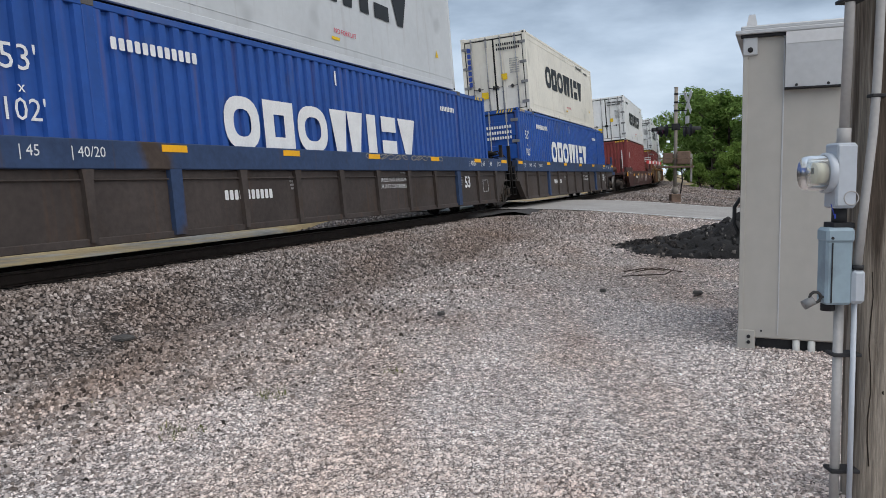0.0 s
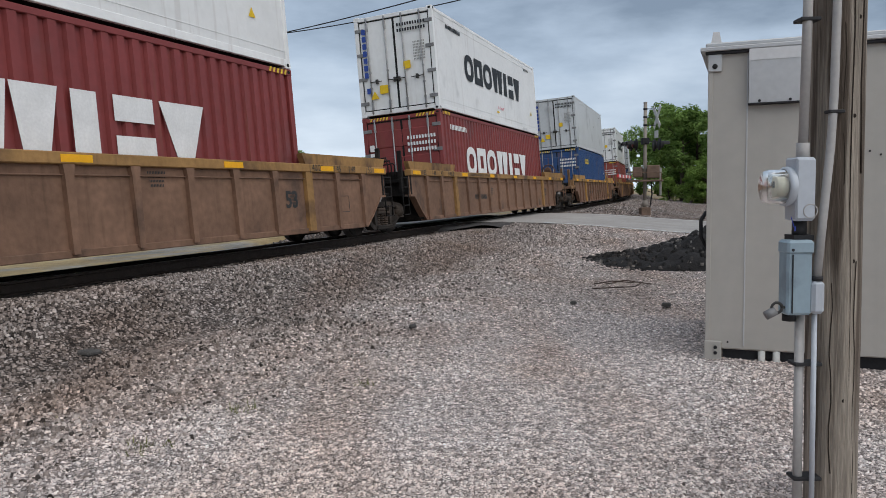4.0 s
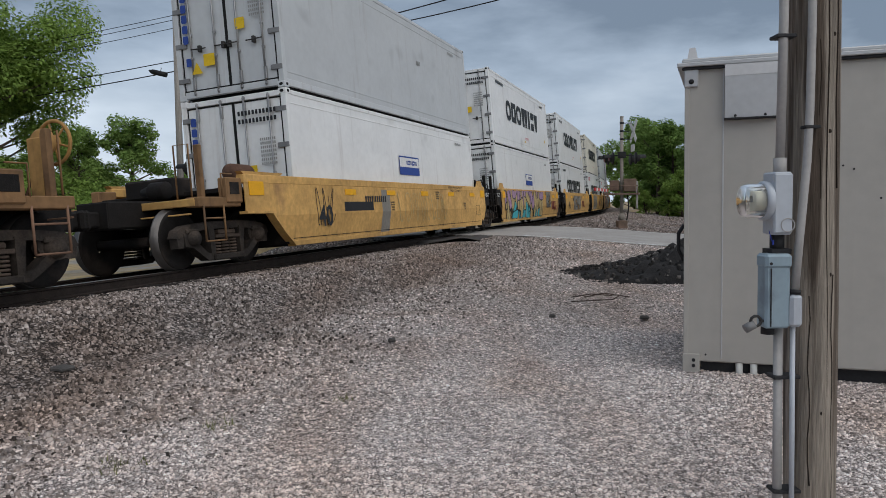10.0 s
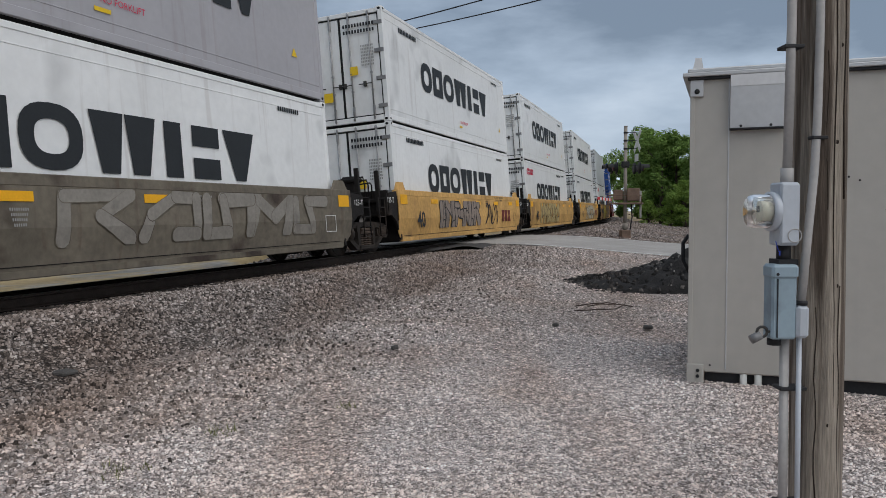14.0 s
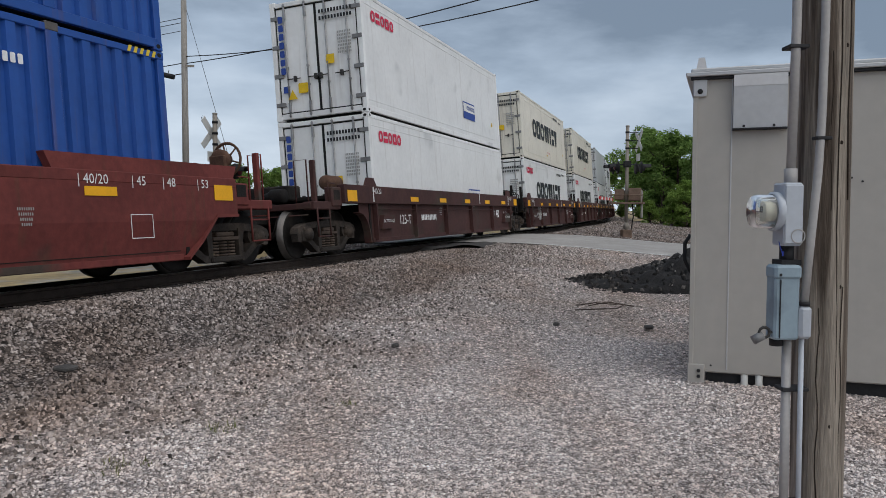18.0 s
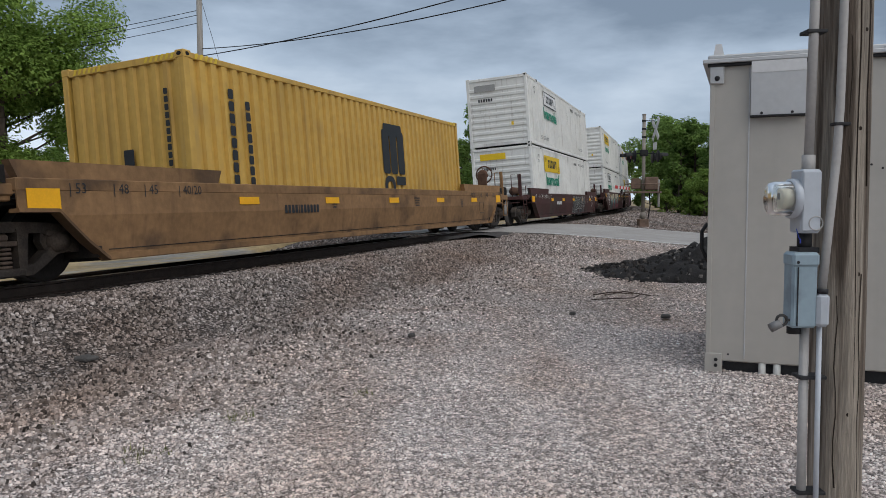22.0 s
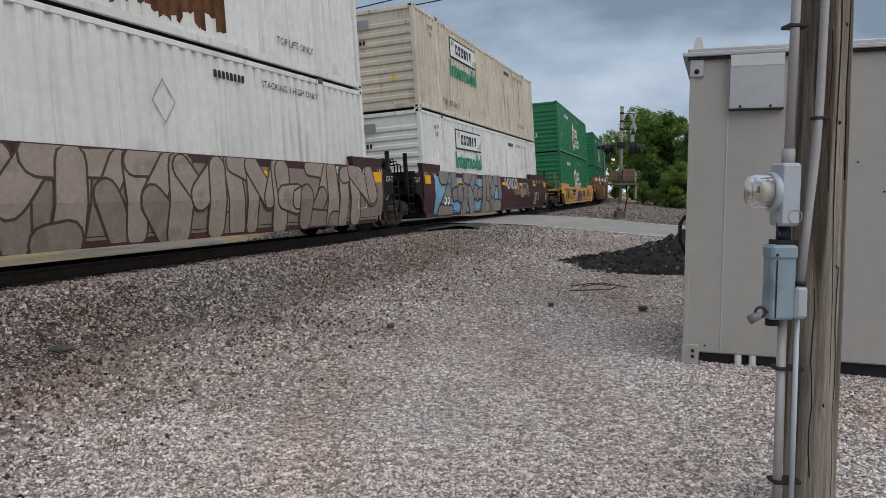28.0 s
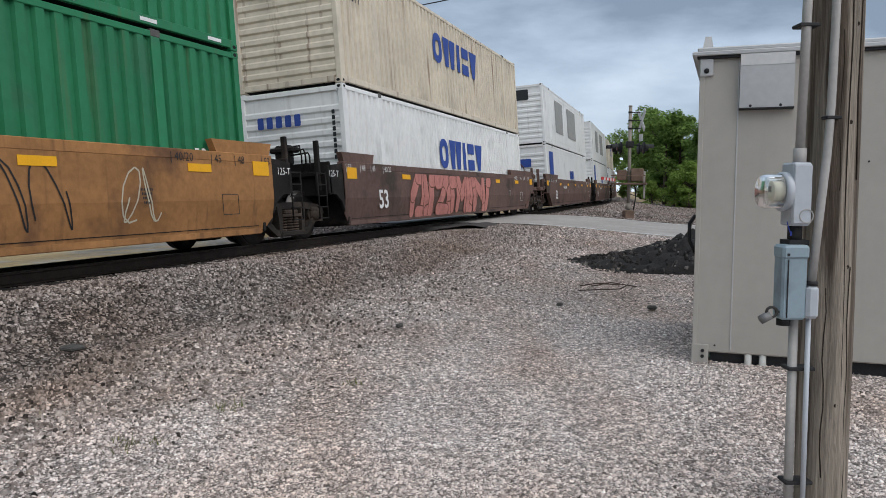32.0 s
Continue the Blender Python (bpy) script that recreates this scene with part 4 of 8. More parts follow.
def board(fill, rim, x, z, w0, h0, n, ink, letter):
    def f(c, hx, hy, w, t):
        b = side_mark(c, blocks([(w0 + 0.1) / (h0 + 0.1)], h0 + 0.1, 0, 0.03), rim, x, z, w, "sign_board", "framed sign panel")
        part("sign_face", blocks([w0 / h0], h0, 0, 0.03), fill, b, at=(0, -0.004, 0))
        tagged(part("sign_bars", shape_row("laharlv"[1:], h0 * 0.58, (0.75, 0.8, 0.8, 0.75, 0.7, 0.8), 0.22), ink, b, at=(0, -0.008, 0)), kind="stuff")
        for sx in (-1, 1):
            orn = G()
            for k in range(6):
                orn.add([(sx * (w0 * 0.34 + 0.03 * k), 0, -sx * h0 * (0.42 - 0.06 * k)), (sx * w0 * 0.47, 0, -sx * h0 * (0.42 - 0.06 * k)), (sx * w0 * 0.47, 0, -sx * h0 * (0.4 - 0.06 * k)), (sx * (w0 * 0.34 + 0.03 * k), 0, -sx * h0 * (0.4 - 0.06 * k))], [(0, 1, 2, 3)])
            tagged(part("sign_stripes", orn, ink, b, "fine dark stripes at the corner", at=(0, -0.008, 0)), kind="stuff")
        if letter:
            part("lettering", words("Intermodal", 0.5, m_ink_g, 0.022), None, b, "green lettering", at=(-0.05, 0, -h0 / 2 - 0.42))
    return f


def box53(label, material, marks, style="dry", end="horiz"):
    return container(label, material, 16.154, style, end, marks, 2.59)


JEND = (end_bar(m_ink_s, 0.5, 2.45, 0.9, 0.26), end_rows(m_ink_k, 0.5, 1.95, 0.12, 6), end_bar(m_ink_y, -0.6, 0.9, 0.1, 0.14))
JEND_Y = (end_bar(m_ink_y, 0.35, 2.5, 1.1, 0.26), end_rows(m_ink_k, 0.5, 2.0, 0.1, 6), end_bar(m_ink_y, -0.6, 0.9, 0.1, 0.14))
JSIDE = (text_mark("TOP LIFT ONLY", m_ink_k, -5.0, 0.42, 0.18), text_mark("TOP LIFT ONLY", m_ink_k, 5.2, 0.5, 0.14), text_mark("WTP", m_ink_k, -6.7, 2.45, 0.15), text_mark("OR", m_ink_k, -6.7, 2.25, 0.13), text_mark("STACKING 3 HIGH ONLY", m_ink_k, 4.9, 2.5, 0.13), small_mark(m_ink_k, 2.9, 2.5, 0.13, 8))
KINDS.update({
    "jb_yellow": lambda: box53("white ribbed domestic container with a yellow sign panel", m_jwhite, JEND_Y + JSIDE + (board(m_ink_y, m_ink_y, -3.75, 2.2, 3.6, 0.62, 6, m_ink_k, True), diamond)),
    "jb_framed": lambda: box53("white ribbed domestic container with a black-framed yellow sign", m_jwhite, JEND_Y + JSIDE + (board(m_ink_y, m_ink_k, -3.6, 1.75, 3.2, 0.95, 6, m_ink_k, False), diamond)),
    "jb_white": lambda: box53("white ribbed domestic container with a black-framed sign panel", m_jwhite, JEND + JSIDE + (board(m_ink_w, m_ink_k, -3.35, 2.25, 2.9, 0.55, 6, m_ink_k, True), diamond)),
    "jb_beige": lambda: box53("stained beige domestic container with a black-framed sign panel", m_beige, JEND + JSIDE + (board(m_ink_w, m_ink_k, -3.35, 2.25, 2.9, 0.55, 6, m_ink_k, True),)),
    "jb_rust": lambda: box53("white ribbed domestic container with peeled rusty patches", m_jwhite, JEND_Y + JSIDE + (board(m_ink_y, m_ink_y, -3.75, 2.2, 3.6, 0.62, 6, m_ink_k, True), rust_patch)),
    "hub": lambda: box53("green corrugated domestic container with a white hexagon emblem", m_green, (hexagon, end_rows(m_ink_w, 0.7, 2.4, 0.12, 4), end_bar(m_ink_w, 0.95, 2.45, 0.3, 0.34), text_end("53", 0.1, 1.0), text_mark("53", m_ink_w, -7.0, 1.0, 0.3), text_mark("WARNING HIGH CUBE", m_ink_w, 1.6, 2.45, 0.12), small_mark(m_ink_w, -4.2, 2.3, 0.2, 10), text_mark("53", m_ink_w, 6.9, 1.1, 0.24)), style="dry"),
    "swift_white": lambda: box53("white domestic container with slanted blue blocks", m_white, (big_mark(m_ink_b, 0.2, 1.67, 0.86, 4.4, "owlev", (0.9, 1.35, 0.5, 0.8, 0.95)), end_rows(m_ink_b, 0.3, 2.2, 0.26, 5), end_column(m_ink_k, -1.05, 2.3, 0.1, 9))),
    "swift_cream": lambda: box53("streaked cream domestic container with slanted blue blocks", m_beige, (big_mark(m_ink_b, 0.2, 1.85, 0.86, 4.4, "owlev", (0.9, 1.35, 0.5, 0.8, 0.95)), end_rows(m_ink_b, 0.3, 2.2, 0.26, 5), text_mark("53H", m_ink_k, -7.2, 2.0, 0.26))),
    "reefer53": lambda: box53("white domestic refrigerated container with dark side panels", m_white, (panel_mark(m_ink_s, -3.2, 1.6, 2.6, 1.7, 0.04), panel_mark(m_ink_s, 1.6, 1.6, 3.4, 1.7, 0.04), end_bar(m_ink_k, 0.2, 2.4, 1.6, 0.5)), style="flat"),
    "reefer53_blue": lambda: box53("white domestic container with blue panel and small marks", m_white, (panel_mark(m_ink_b, -6.6, 1.6, 1.2, 1.9, 0.04), small_mark(m_ink_b, 0.6, 1.5, 0.5, 4), end_bar(m_ink_b, 0.2, 2.0, 1.5, 0.4)), style="flat"),
})


def text_end(text, y, z):
    return lambda c, hx, hy, w, t: end_mark(c, words(text, 0.26, m_ink_w), None, y, z, -hx, "lettering")


def diamond(c, hx, hy, w, t):
    d = [(-0.26, 0), (0, -0.34), (0.26, 0), (0, 0.34)]
    vs = [(x, 0, z) for x, z in d] + [(x * 0.9, 0, z * 0.9) for x, z in d]
    side_mark(c, G().add(vs, [(i, (i + 1) % 4, 4 + (i + 1) % 4, 4 + i) for i in range(4)]), m_ink_s, 1.2, 1.9, w, "placard_holder", "empty diamond placard holder")


m_rust = mat("peeled_rusty_steel", (0.13, 0.058, 0.026), 0.9, var=0.35, scale=3, bump=0.6)


def rust_patch(c, hx, hy, w, t):
    """Peeled areas that follow the ribs of the wall, ragged above and below."""
    rnd = random.Random(7)
    n = round((2 * hx - 0.2) / 0.278)
    p = (2 * hx - 0.2) / n
    for x0, x1, z0, za, zb in RUST:
        g = G()
        for i in range(n):
            a = -hx + 0.1 + i * p
            if not x0 < a < x1:
                continue
            lo, hi = z0 + rnd.uniform(-0.05, 0.25), za + (zb - za) * (a - x0) / (x1 - x0) + rnd.uniform(-0.3, 0.05)
            pts = [(a, 0), (a + p * 0.46, 0), (a + p * 0.55, 0.055), (a + p * 0.91, 0.055), (a + p, 0)]
            vs = []
            for x, d in pts:
                vs += [(x, -hy + 0.009 + d, lo + rnd.uniform(-0.06, 0.06)), (x, -hy + 0.009 + d, hi + rnd.uniform(-0.06, 0.06))]
            g.add(vs, [(2 * k, 2 * k + 2, 2 * k + 3, 2 * k + 1) for k in range(4)])
        tagged(part("rust_patch", g, m_rust, c, "patch of peeled paint and rust"), kind="stuff")


RUST = ((-4.4, -1.55, 0.3, 0.8, 2.4), (-0.25, 2.75, 0.3, 2.45, 2.45))


def hexagon(c, hx, hy, w, t):
    g = G().add([(-0.55, 0, -0.5), (0, 0, -0.95), (0.55, 0, -0.5), (0.55, 0, 0.5), (0, 0, 0.95), (-0.55, 0, 0.5)], [(0, 1, 2, 3, 4, 5)])
    h = side_mark(c, g, m_ink_w, -0.87, 1.25, w, "emblem", "white hexagon with red bars")
    tagged(part("emblem_bars", shape_row("h", 0.95, [0.75], 0), m_ink_r, h, at=(0, -0.005, 0)), kind="stuff")
    tagged(side_mark(c, shape_row("aea", 0.55, [0.75, 0.65, 0.75], 0.12), m_ink_w, 0.62, 1.58, w, "brand_mark", "row of plain white shapes"), kind="stuff")
    tagged(side_mark(c, shape_row("oloeo", 0.55, [0.85, 0.5, 0.75, 0.7, 0.75], 0.12), m_ink_w, 1.05, 0.9, w, "brand_mark", "row of plain white shapes"), kind="stuff")
    g = G()
    for k in range(11):
        a = -hx + 0.6 + k * (2 * hx - 1.2) / 10
        g.add([(a - 0.17, 0, -0.028), (a + 0.17, 0, -0.028), (a + 0.17, 0, 0.028), (a - 0.17, 0, 0.028)], [(0, 1, 2, 3)])
    tagged(side_mark(c, g, m_ink_w, 0, 0.1, w, "reflector_dashes", "white reflective dashes on the bottom rail"), kind="stuff")


# ---- well cars ----
def car_paint(name, c, dirt=(0.055, 0.04, 0.032), amount=0.36, streak=0.4):
    return mat(name, c, 0.75, 0.0, var=0.2, scale=1.1, second=dirt, second_amount=amount, second_scale=0.8, streak=streak, streak_colour=(0.09, 0.05, 0.03), bump=0.15, bump_scale=25, per_object=0.08)


m_brown = car_paint("grimy_brown_car_paint", (0.2, 0.115, 0.075), (0.1, 0.063, 0.046), 0.28)
m_ochre = car_paint("worn_ochre_car_paint", (0.31, 0.175, 0.065), (0.12, 0.07, 0.04), 0.4)
m_mauve = car_paint("dull_mauve_car_paint", (0.13, 0.08, 0.066))
m_tan = car_paint("faded_tan_car_paint", (0.4, 0.225, 0.075), amount=0.3)
m_tanbrown = car_paint("dull_tan_brown_car_paint", (0.23, 0.13, 0.06), (0.11, 0.065, 0.035), 0.4)
m_ttx = car_paint("yellow_car_paint", (0.55, 0.325, 0.108), (0.36, 0.205, 0.085), 0.25, 0.22)
m_ttxd = car_paint("dirty_tan_car_paint", (0.37, 0.225, 0.105), (0.15, 0.09, 0.055), 0.5)
m_maroon = car_paint("maroon_car_paint", (0.064, 0.027, 0.0245))
m_oxide = car_paint("bright_oxide_car_paint", (0.15, 0.035, 0.03), amount=0.3)
m_orange = car_paint("orange_brown_car_paint", (0.34, 0.165, 0.062), (0.16, 0.08, 0.04), amount=0.3)
m_dkbrown = car_paint("dark_brown_car_paint", (0.06, 0.048, 0.043))
m_navy = car_paint("dull_navy_car_paint", (0.032, 0.056, 0.12), amount=0.2)
m_taupe = car_paint("grey_green_car_paint", (0.15, 0.13, 0.1), amount=0.3)
m_under = mat("grimy_running_gear", (0.014, 0.012, 0.011), 0.85, 0.1, var=0.3, scale=4, bump=0.3, second=(0.042, 0.032, 0.026), second_amount=0.35)
m_tread = mat("bright_wheel_tread", (0.15, 0.14, 0.132), 0.45, 0.8, var=0.1, scale=6)
m_reflect = mat("yellow_reflector", (0.85, 0.42, 0.01), 0.5, var=0.06, scale=4)

m_brake = mat("rusty_brake_wheel", (0.11, 0.06, 0.04), 0.85, 0.1, var=0.3, scale=6)

# shared running gear


def wheelset_mesh():
    g = G().cyl((0, -1.05, 0), (0, 1.05, 0), 0.085, 10)
    for sy in (-1, 1):
        prof = [(0.12, 0.82), (0.3, 0.79), (0.4, 0.82), (0.482, 0.83), (0.482, 0.74), (0.51, 0.715), (0.51, 0.69), (0.42, 0.69), (0.3, 0.73), (0.12, 0.7)]
        g.lathe([(r, sy * h) for r, h in prof], "y", 28)
        for k in range(5):
            a = 2 * math.pi * k / 5
            g.cyl((0.06 * math.cos(a), sy * 1.05, 0.06 * math.sin(a)), (0.06 * math.cos(a), sy * 1.07, 0.06 * math.sin(a)), 0.015, 5)
    me = g.mesh("wheelset", m_under)
    me.materials.append(m_tread)
    for f in me.polygons:
        c = f.center
        if math.hypot(c.x, c.z) > 0.462 and len(f.vertices) == 4 and 0.7 < abs(c.y) < 0.84:
            f.material_index = 1
    return me


WHEELSET = wheelset_mesh()
def strip(g, upper, lower, y0, y1):
    """A cast member between two matching lines of (x, z)."""
    n = len(upper)
    vs = [(x, y, z) for line in (upper, lower) for y in (y0, y1) for x, z in line]
    fs = []
    for i in range(n - 1):
        a, b, c, d = i, n + i, 2 * n + i, 3 * n + i
        fs += [(a, c, c + 1, a + 1), (b, b + 1, d + 1, d), (a, a + 1, b + 1, b), (c, d, d + 1, c + 1)]
    fs += [(0, n, 3 * n, 2 * n), (n - 1, 3 * n - 1, 4 * n - 1, 2 * n - 1)]
    return g.add(vs, fs)


sf = G()
arch = [(-1.3, 0.5), (-1.24, 0.62), (-1.05, 0.69), (-0.7, 0.725), (-0.35, 0.74), (0.35, 0.74), (0.7, 0.725), (1.05, 0.69), (1.24, 0.62), (1.3, 0.5)]
under = [(-1.2, 0.48), (-1.12, 0.53), (-0.95, 0.55), (-0.68, 0.6), (-0.35, 0.62), (0.35, 0.62), (0.68, 0.6), (0.95, 0.55), (1.12, 0.53), (1.2, 0.48)]
strip(sf, arch, under, 0.92, 1.09)
for sx in (-1, 1):
    strip(sf, [(sx * 1.12, 0.56), (sx * 0.92, 0.5), (sx * 0.72, 0.36), (sx * 0.56, 0.24), (sx * 0.36, 0.2)], [(sx * 1.1, 0.36), (sx * 0.9, 0.33), (sx * 0.7, 0.2), (sx * 0.54, 0.11), (sx * 0.36, 0.1)], 0.93, 1.1)
    strip(sf, [(sx * 0.52, 0.66), (sx * 0.48, 0.45), (sx * 0.46, 0.18)], [(sx * 0.35, 0.66), (sx * 0.35, 0.45), (sx * 0.35, 0.16)], 0.925, 1.105)
    strip(sf, [(sx * 0.72, 0.64), (sx * 0.7, 0.5), (sx * 0.78, 0.36)], [(sx * 1.14, 0.6), (sx * 1.1, 0.5), (sx * 1.08, 0.36)], 0.94, 1.05)
    strip(sf, [(sx * 1.1, 0.6), (sx * 1.12, 0.34)], [(sx * 1.28, 0.54), (sx * 1.25, 0.34)], 0.93, 1.08)
    sf.lathe([(0.0, 1.21), (0.07, 1.21), (0.075, 1.19), (0.12, 1.18), (0.13, 1.05), (0.13, 1.0)], "y", 14, (sx * 0.915, 0, 0.482))
    sf.box(*sorted((sx * 0.76, sx * 1.07)), 1.03, 1.12, 0.56, 0.63, 0.015)
sf.box(-0.42, 0.42, 0.92, 1.14, 0.1, 0.2, 0.02)
m_frame = mat("dusty_cast_frame", (0.036, 0.03, 0.026), 0.85, 0.1, var=0.35, scale=4, bump=0.3, second=(0.075, 0.058, 0.046), second_amount=0.35)
FRAME_A = sf.mesh("sideframe", m_frame)
FRAME_B = FRAME_A.copy()
FRAME_B.transform(Matrix.Rotation(math.pi, 4, "Z"))
sp = G()
for k in range(3):
    for j in range(5):
        sp.lathe([(0.06, 0.2 + j * 0.052), (0.095, 0.205 + j * 0.052), (0.1, 0.22 + j * 0.052), (0.095, 0.235 + j * 0.052), (0.06, 0.24 + j * 0.052)], "z", 10, (-0.22 + 0.22 * k, 1.0, 0))
sp.box(-0.34, 0.34, 0.9, 1.12, 0.46, 0.52, 0.01).box(-0.24, 0.24, 0.9, 1.11, 0.52, 0.6, 0.02)
m_spring = mat("rusty_springs", (0.085, 0.062, 0.048), 0.8, 0.1, var=0.3, scale=5)
SPRINGS = sp.mesh("spring_pack", m_spring)
SPRINGS_B = SPRINGS.copy()
SPRINGS_B.transform(Matrix.Rotation(math.pi, 4, "Z"))
BOLSTER = G().box(-0.2, 0.2, -1.0, 1.0, 0.42, 0.66, 0.03).box(-0.3, 0.3, -0.35, 0.35, 0.6, 0.72, 0.02).mesh("truck", m_under)
WHEELS = []


def truck(car, x):
    tr = part("truck", BOLSTER, None, car, "grimy two-axle freight truck", at=(x, 0, 0))
    part("sideframe", FRAME_A, None, tr)
    part("sideframe", FRAME_B, None, tr)
    tagged(part("spring_pack", SPRINGS, None, tr), kind="stuff")
    tagged(part("spring_pack", SPRINGS_B, None, tr), kind="stuff")
    for dx in (-0.915, 0.915):
        w = part("wheelset", WHEELSET, None, tr, at=(dx, 0, 0.482))
        WHEELS.append((w, dx))
    return tr


FOLD = 0.78


def lean_in(z):
    """How far a smooth side lies inwards of its upper half, below the fold."""
    return 0.11 * max(0.0, FOLD - z) / 0.57


def folded(g, pts, y, bent):
    """A flat convex outline of (x, z), laid over the fold of a smooth side where bent."""
    if not bent:
        g.add([(x, y, z) for x, z in pts], [tuple(range(len(pts)))])
        return
    for up in (1, -1):
        out = []
        for (xa, za), (xb, zb) in zip(pts, pts[1:] + pts[:1]):
            da, db = up * (za - FOLD), up * (zb - FOLD)
            if da >= 0:
                out.append((xa, za))
            if da * db < 0:
                out.append((xa + (xb - xa) * da / (da - db), FOLD))
        if len(out) > 2:
            g.add([(x, y + lean_in(z), z) for x, z in out], [tuple(range(len(out)))])


def well_car(label, main, chord, front, back, ribbed, ribs_at=1.07, raised=0.19, top=1.485, ink=None, deep=False, wings=False, big_number=False):
    """One platform. front and back: half lengths of well and sheet, distance of the coupler or joint, of the truck, and whether the end is free.
    deep: a tall chord over a set-back sheet; wings: black unpainted ends at the joints."""
    car = thing("well_car", label, "rail car", "cars of the train")
    (hf, ef, jf, tf, ff), (hb, eb, jb, tb, fb) = front, back
    y_sheet = 1.36 if deep else 1.405 if ribbed else 1.455
    band = 0.4 if deep else 0.36 if chord is m_navy else 0.15
    low = top - band + 0.005
    worn = m_tanbrown if chord in (m_ttx, m_ttxd, m_tan, m_ochre) else chord
    pf, pb = (hf + 0.3 if wings and not ff else ef), (hb + 0.3 if wings and not fb else eb)
    curved = ribbed and not deep and fb
    for sy in (-1, 1):
        if deep:
            out = [(-hf - 0.1, 0.21), (hb + 0.1, 0.21), (hb + 0.14, 0.5), (hb + 0.24, 0.72), (hb + 0.42, 0.86), (hb + 0.6, 0.9), (hb + 0.6, low), (-hf - 0.6, low), (-hf - 0.6, 0.9), (-hf - 0.42, 0.86), (-hf - 0.24, 0.72), (-hf - 0.14, 0.5)]
        else:
            out = [(-hf, 0.21), (hb - 0.65 * curved, 0.21)] + ([(hb + 0.3, 0.47)] if pb < eb else [(hb - 0.62, 0.45), (hb - 0.5, 0.68), (hb - 0.25, 0.85), (hb + 0.1, 0.92), (eb, 0.92)] if curved else [(hb + 0.55, 0.7), (hb + 0.72, 0.84), (eb, 0.84)]) + [(pb, low), (-pf, low)] + ([(-hf - 0.3, 0.47)] if pf < ef else [(-ef, 0.84), (-hf - 0.72, 0.84), (-hf - 0.55, 0.7)])
        if ribbed:
            sheet = G().prism(out, *sorted((sy * (y_sheet - 0.02), sy * y_sheet)))
        else:
            # the lower half of the smooth sheet leans inwards below a fold
            fold = FOLD
            sheet = G()
            lower = [p for p in out if p[1] < fold]
            cut = []
            for (xa, za), (xb, zb) in zip(out, out[1:] + out[:1]):
                if (za - fold) * (zb - fold) < 0:
                    cut.append((xa + (xb - xa) * (fold - za) / (zb - za), fold))
            upper = [p for p in out if p[1] >= fold]
            cut.sort()
            up = [cut[0], cut[1]] + sorted([p for p in upper if p[0] > 0], key=lambda p: (p[1], p[0])) + sorted([p for p in upper if p[0] < 0], key=lambda p: (-p[1], p[0]))
            lo = sorted([p for p in lower if p[0] < 0], key=lambda p: -p[1]) + sorted([p for p in lower if p[0] > 0], key=lambda p: p[1]) + [cut[1], cut[0]]
            for pts in (up, lo):
                n = len(pts)
                lean = [lean_in(z) for x, z in pts]
                vs = [(x, sy * (y_sheet - q), z) for (x, z), q in zip(pts, lean)] + [(x, sy * (y_sheet - 0.02 - q), z) for (x, z), q in zip(pts, lean)]
                sheet.add(vs, [tuple(range(n)), tuple(reversed(range(n, 2 * n)))] + [(i, n + i, n + (i + 1) % n, (i + 1) % n) for i in range(n)])
        side = part("side_sheet", sheet, main, car)
        part("top_chord", G().box(-pf, pb, *sorted((sy * 1.3, sy * (1.485 if ribbed else 1.46))), top - band, top, 0.012), chord, car)
        part("bottom_sill", G().box(-hf + 0.02, hb - 0.02 - 0.65 * curved, *sorted((sy * 1.28, sy * (y_sheet + (0.03 if ribbed else -0.09)))), 0.2, 0.3, 0.01), main, car)
        for sx, hw, xe, xp in ((-1, hf, ef, pf), (1, hb, eb, pb)):
            if deep:
                prof = [(0.08, 0.21), (0.12, 0.5), (0.22, 0.72), (0.4, 0.86), (0.6, 0.91)]
                part("arch_flange", strip(G(), [(sx * (hw + q), z) for q, z in prof], [(sx * (hw + q + 0.03), z - 0.02) for q, z in prof], *sorted((sy * (y_sheet - 0.14), sy * (y_sheet + 0.03)))), main, car)
            elif xp < xe:
                part("end_wing", G().prism([(sx * xp, 0.5), (sx * (xp + 0.12), 0.72), (sx * (xp + 0.35), 0.86), (sx * xe, 0.9), (sx * xe, top - 0.1), (sx * xp, top - 0.04)][::sx], *sorted((sy * 1.36, sy * 1.42))), m_under, car, "black end of the side sheet over the truck")
                if sy < 0:
                    part("lettering", words("125-T", 0.13, m_ink_w), None, car, at=(sx * (xp + 0.42), -1.424, top - 0.27))
            else:
                prof = [(-0.67, 0.2), (-0.62, 0.45), (-0.5, 0.66), (-0.25, 0.82), (0.1, 0.88), (xe - hw, 0.88)] if curved and sx > 0 else [(-0.02, 0.2), (0.3, 0.44), (0.56, 0.68), (0.7, 0.82), (xe - hw, 0.83)]
                part("arch_flange", strip(G(), [(sx * (hw + q), z + 0.045) for q, z in prof], [(sx * (hw + q), z) for q, z in prof], *sorted((sy * (y_sheet - 0.14), sy * (y_sheet + 0.022)))), main, car)
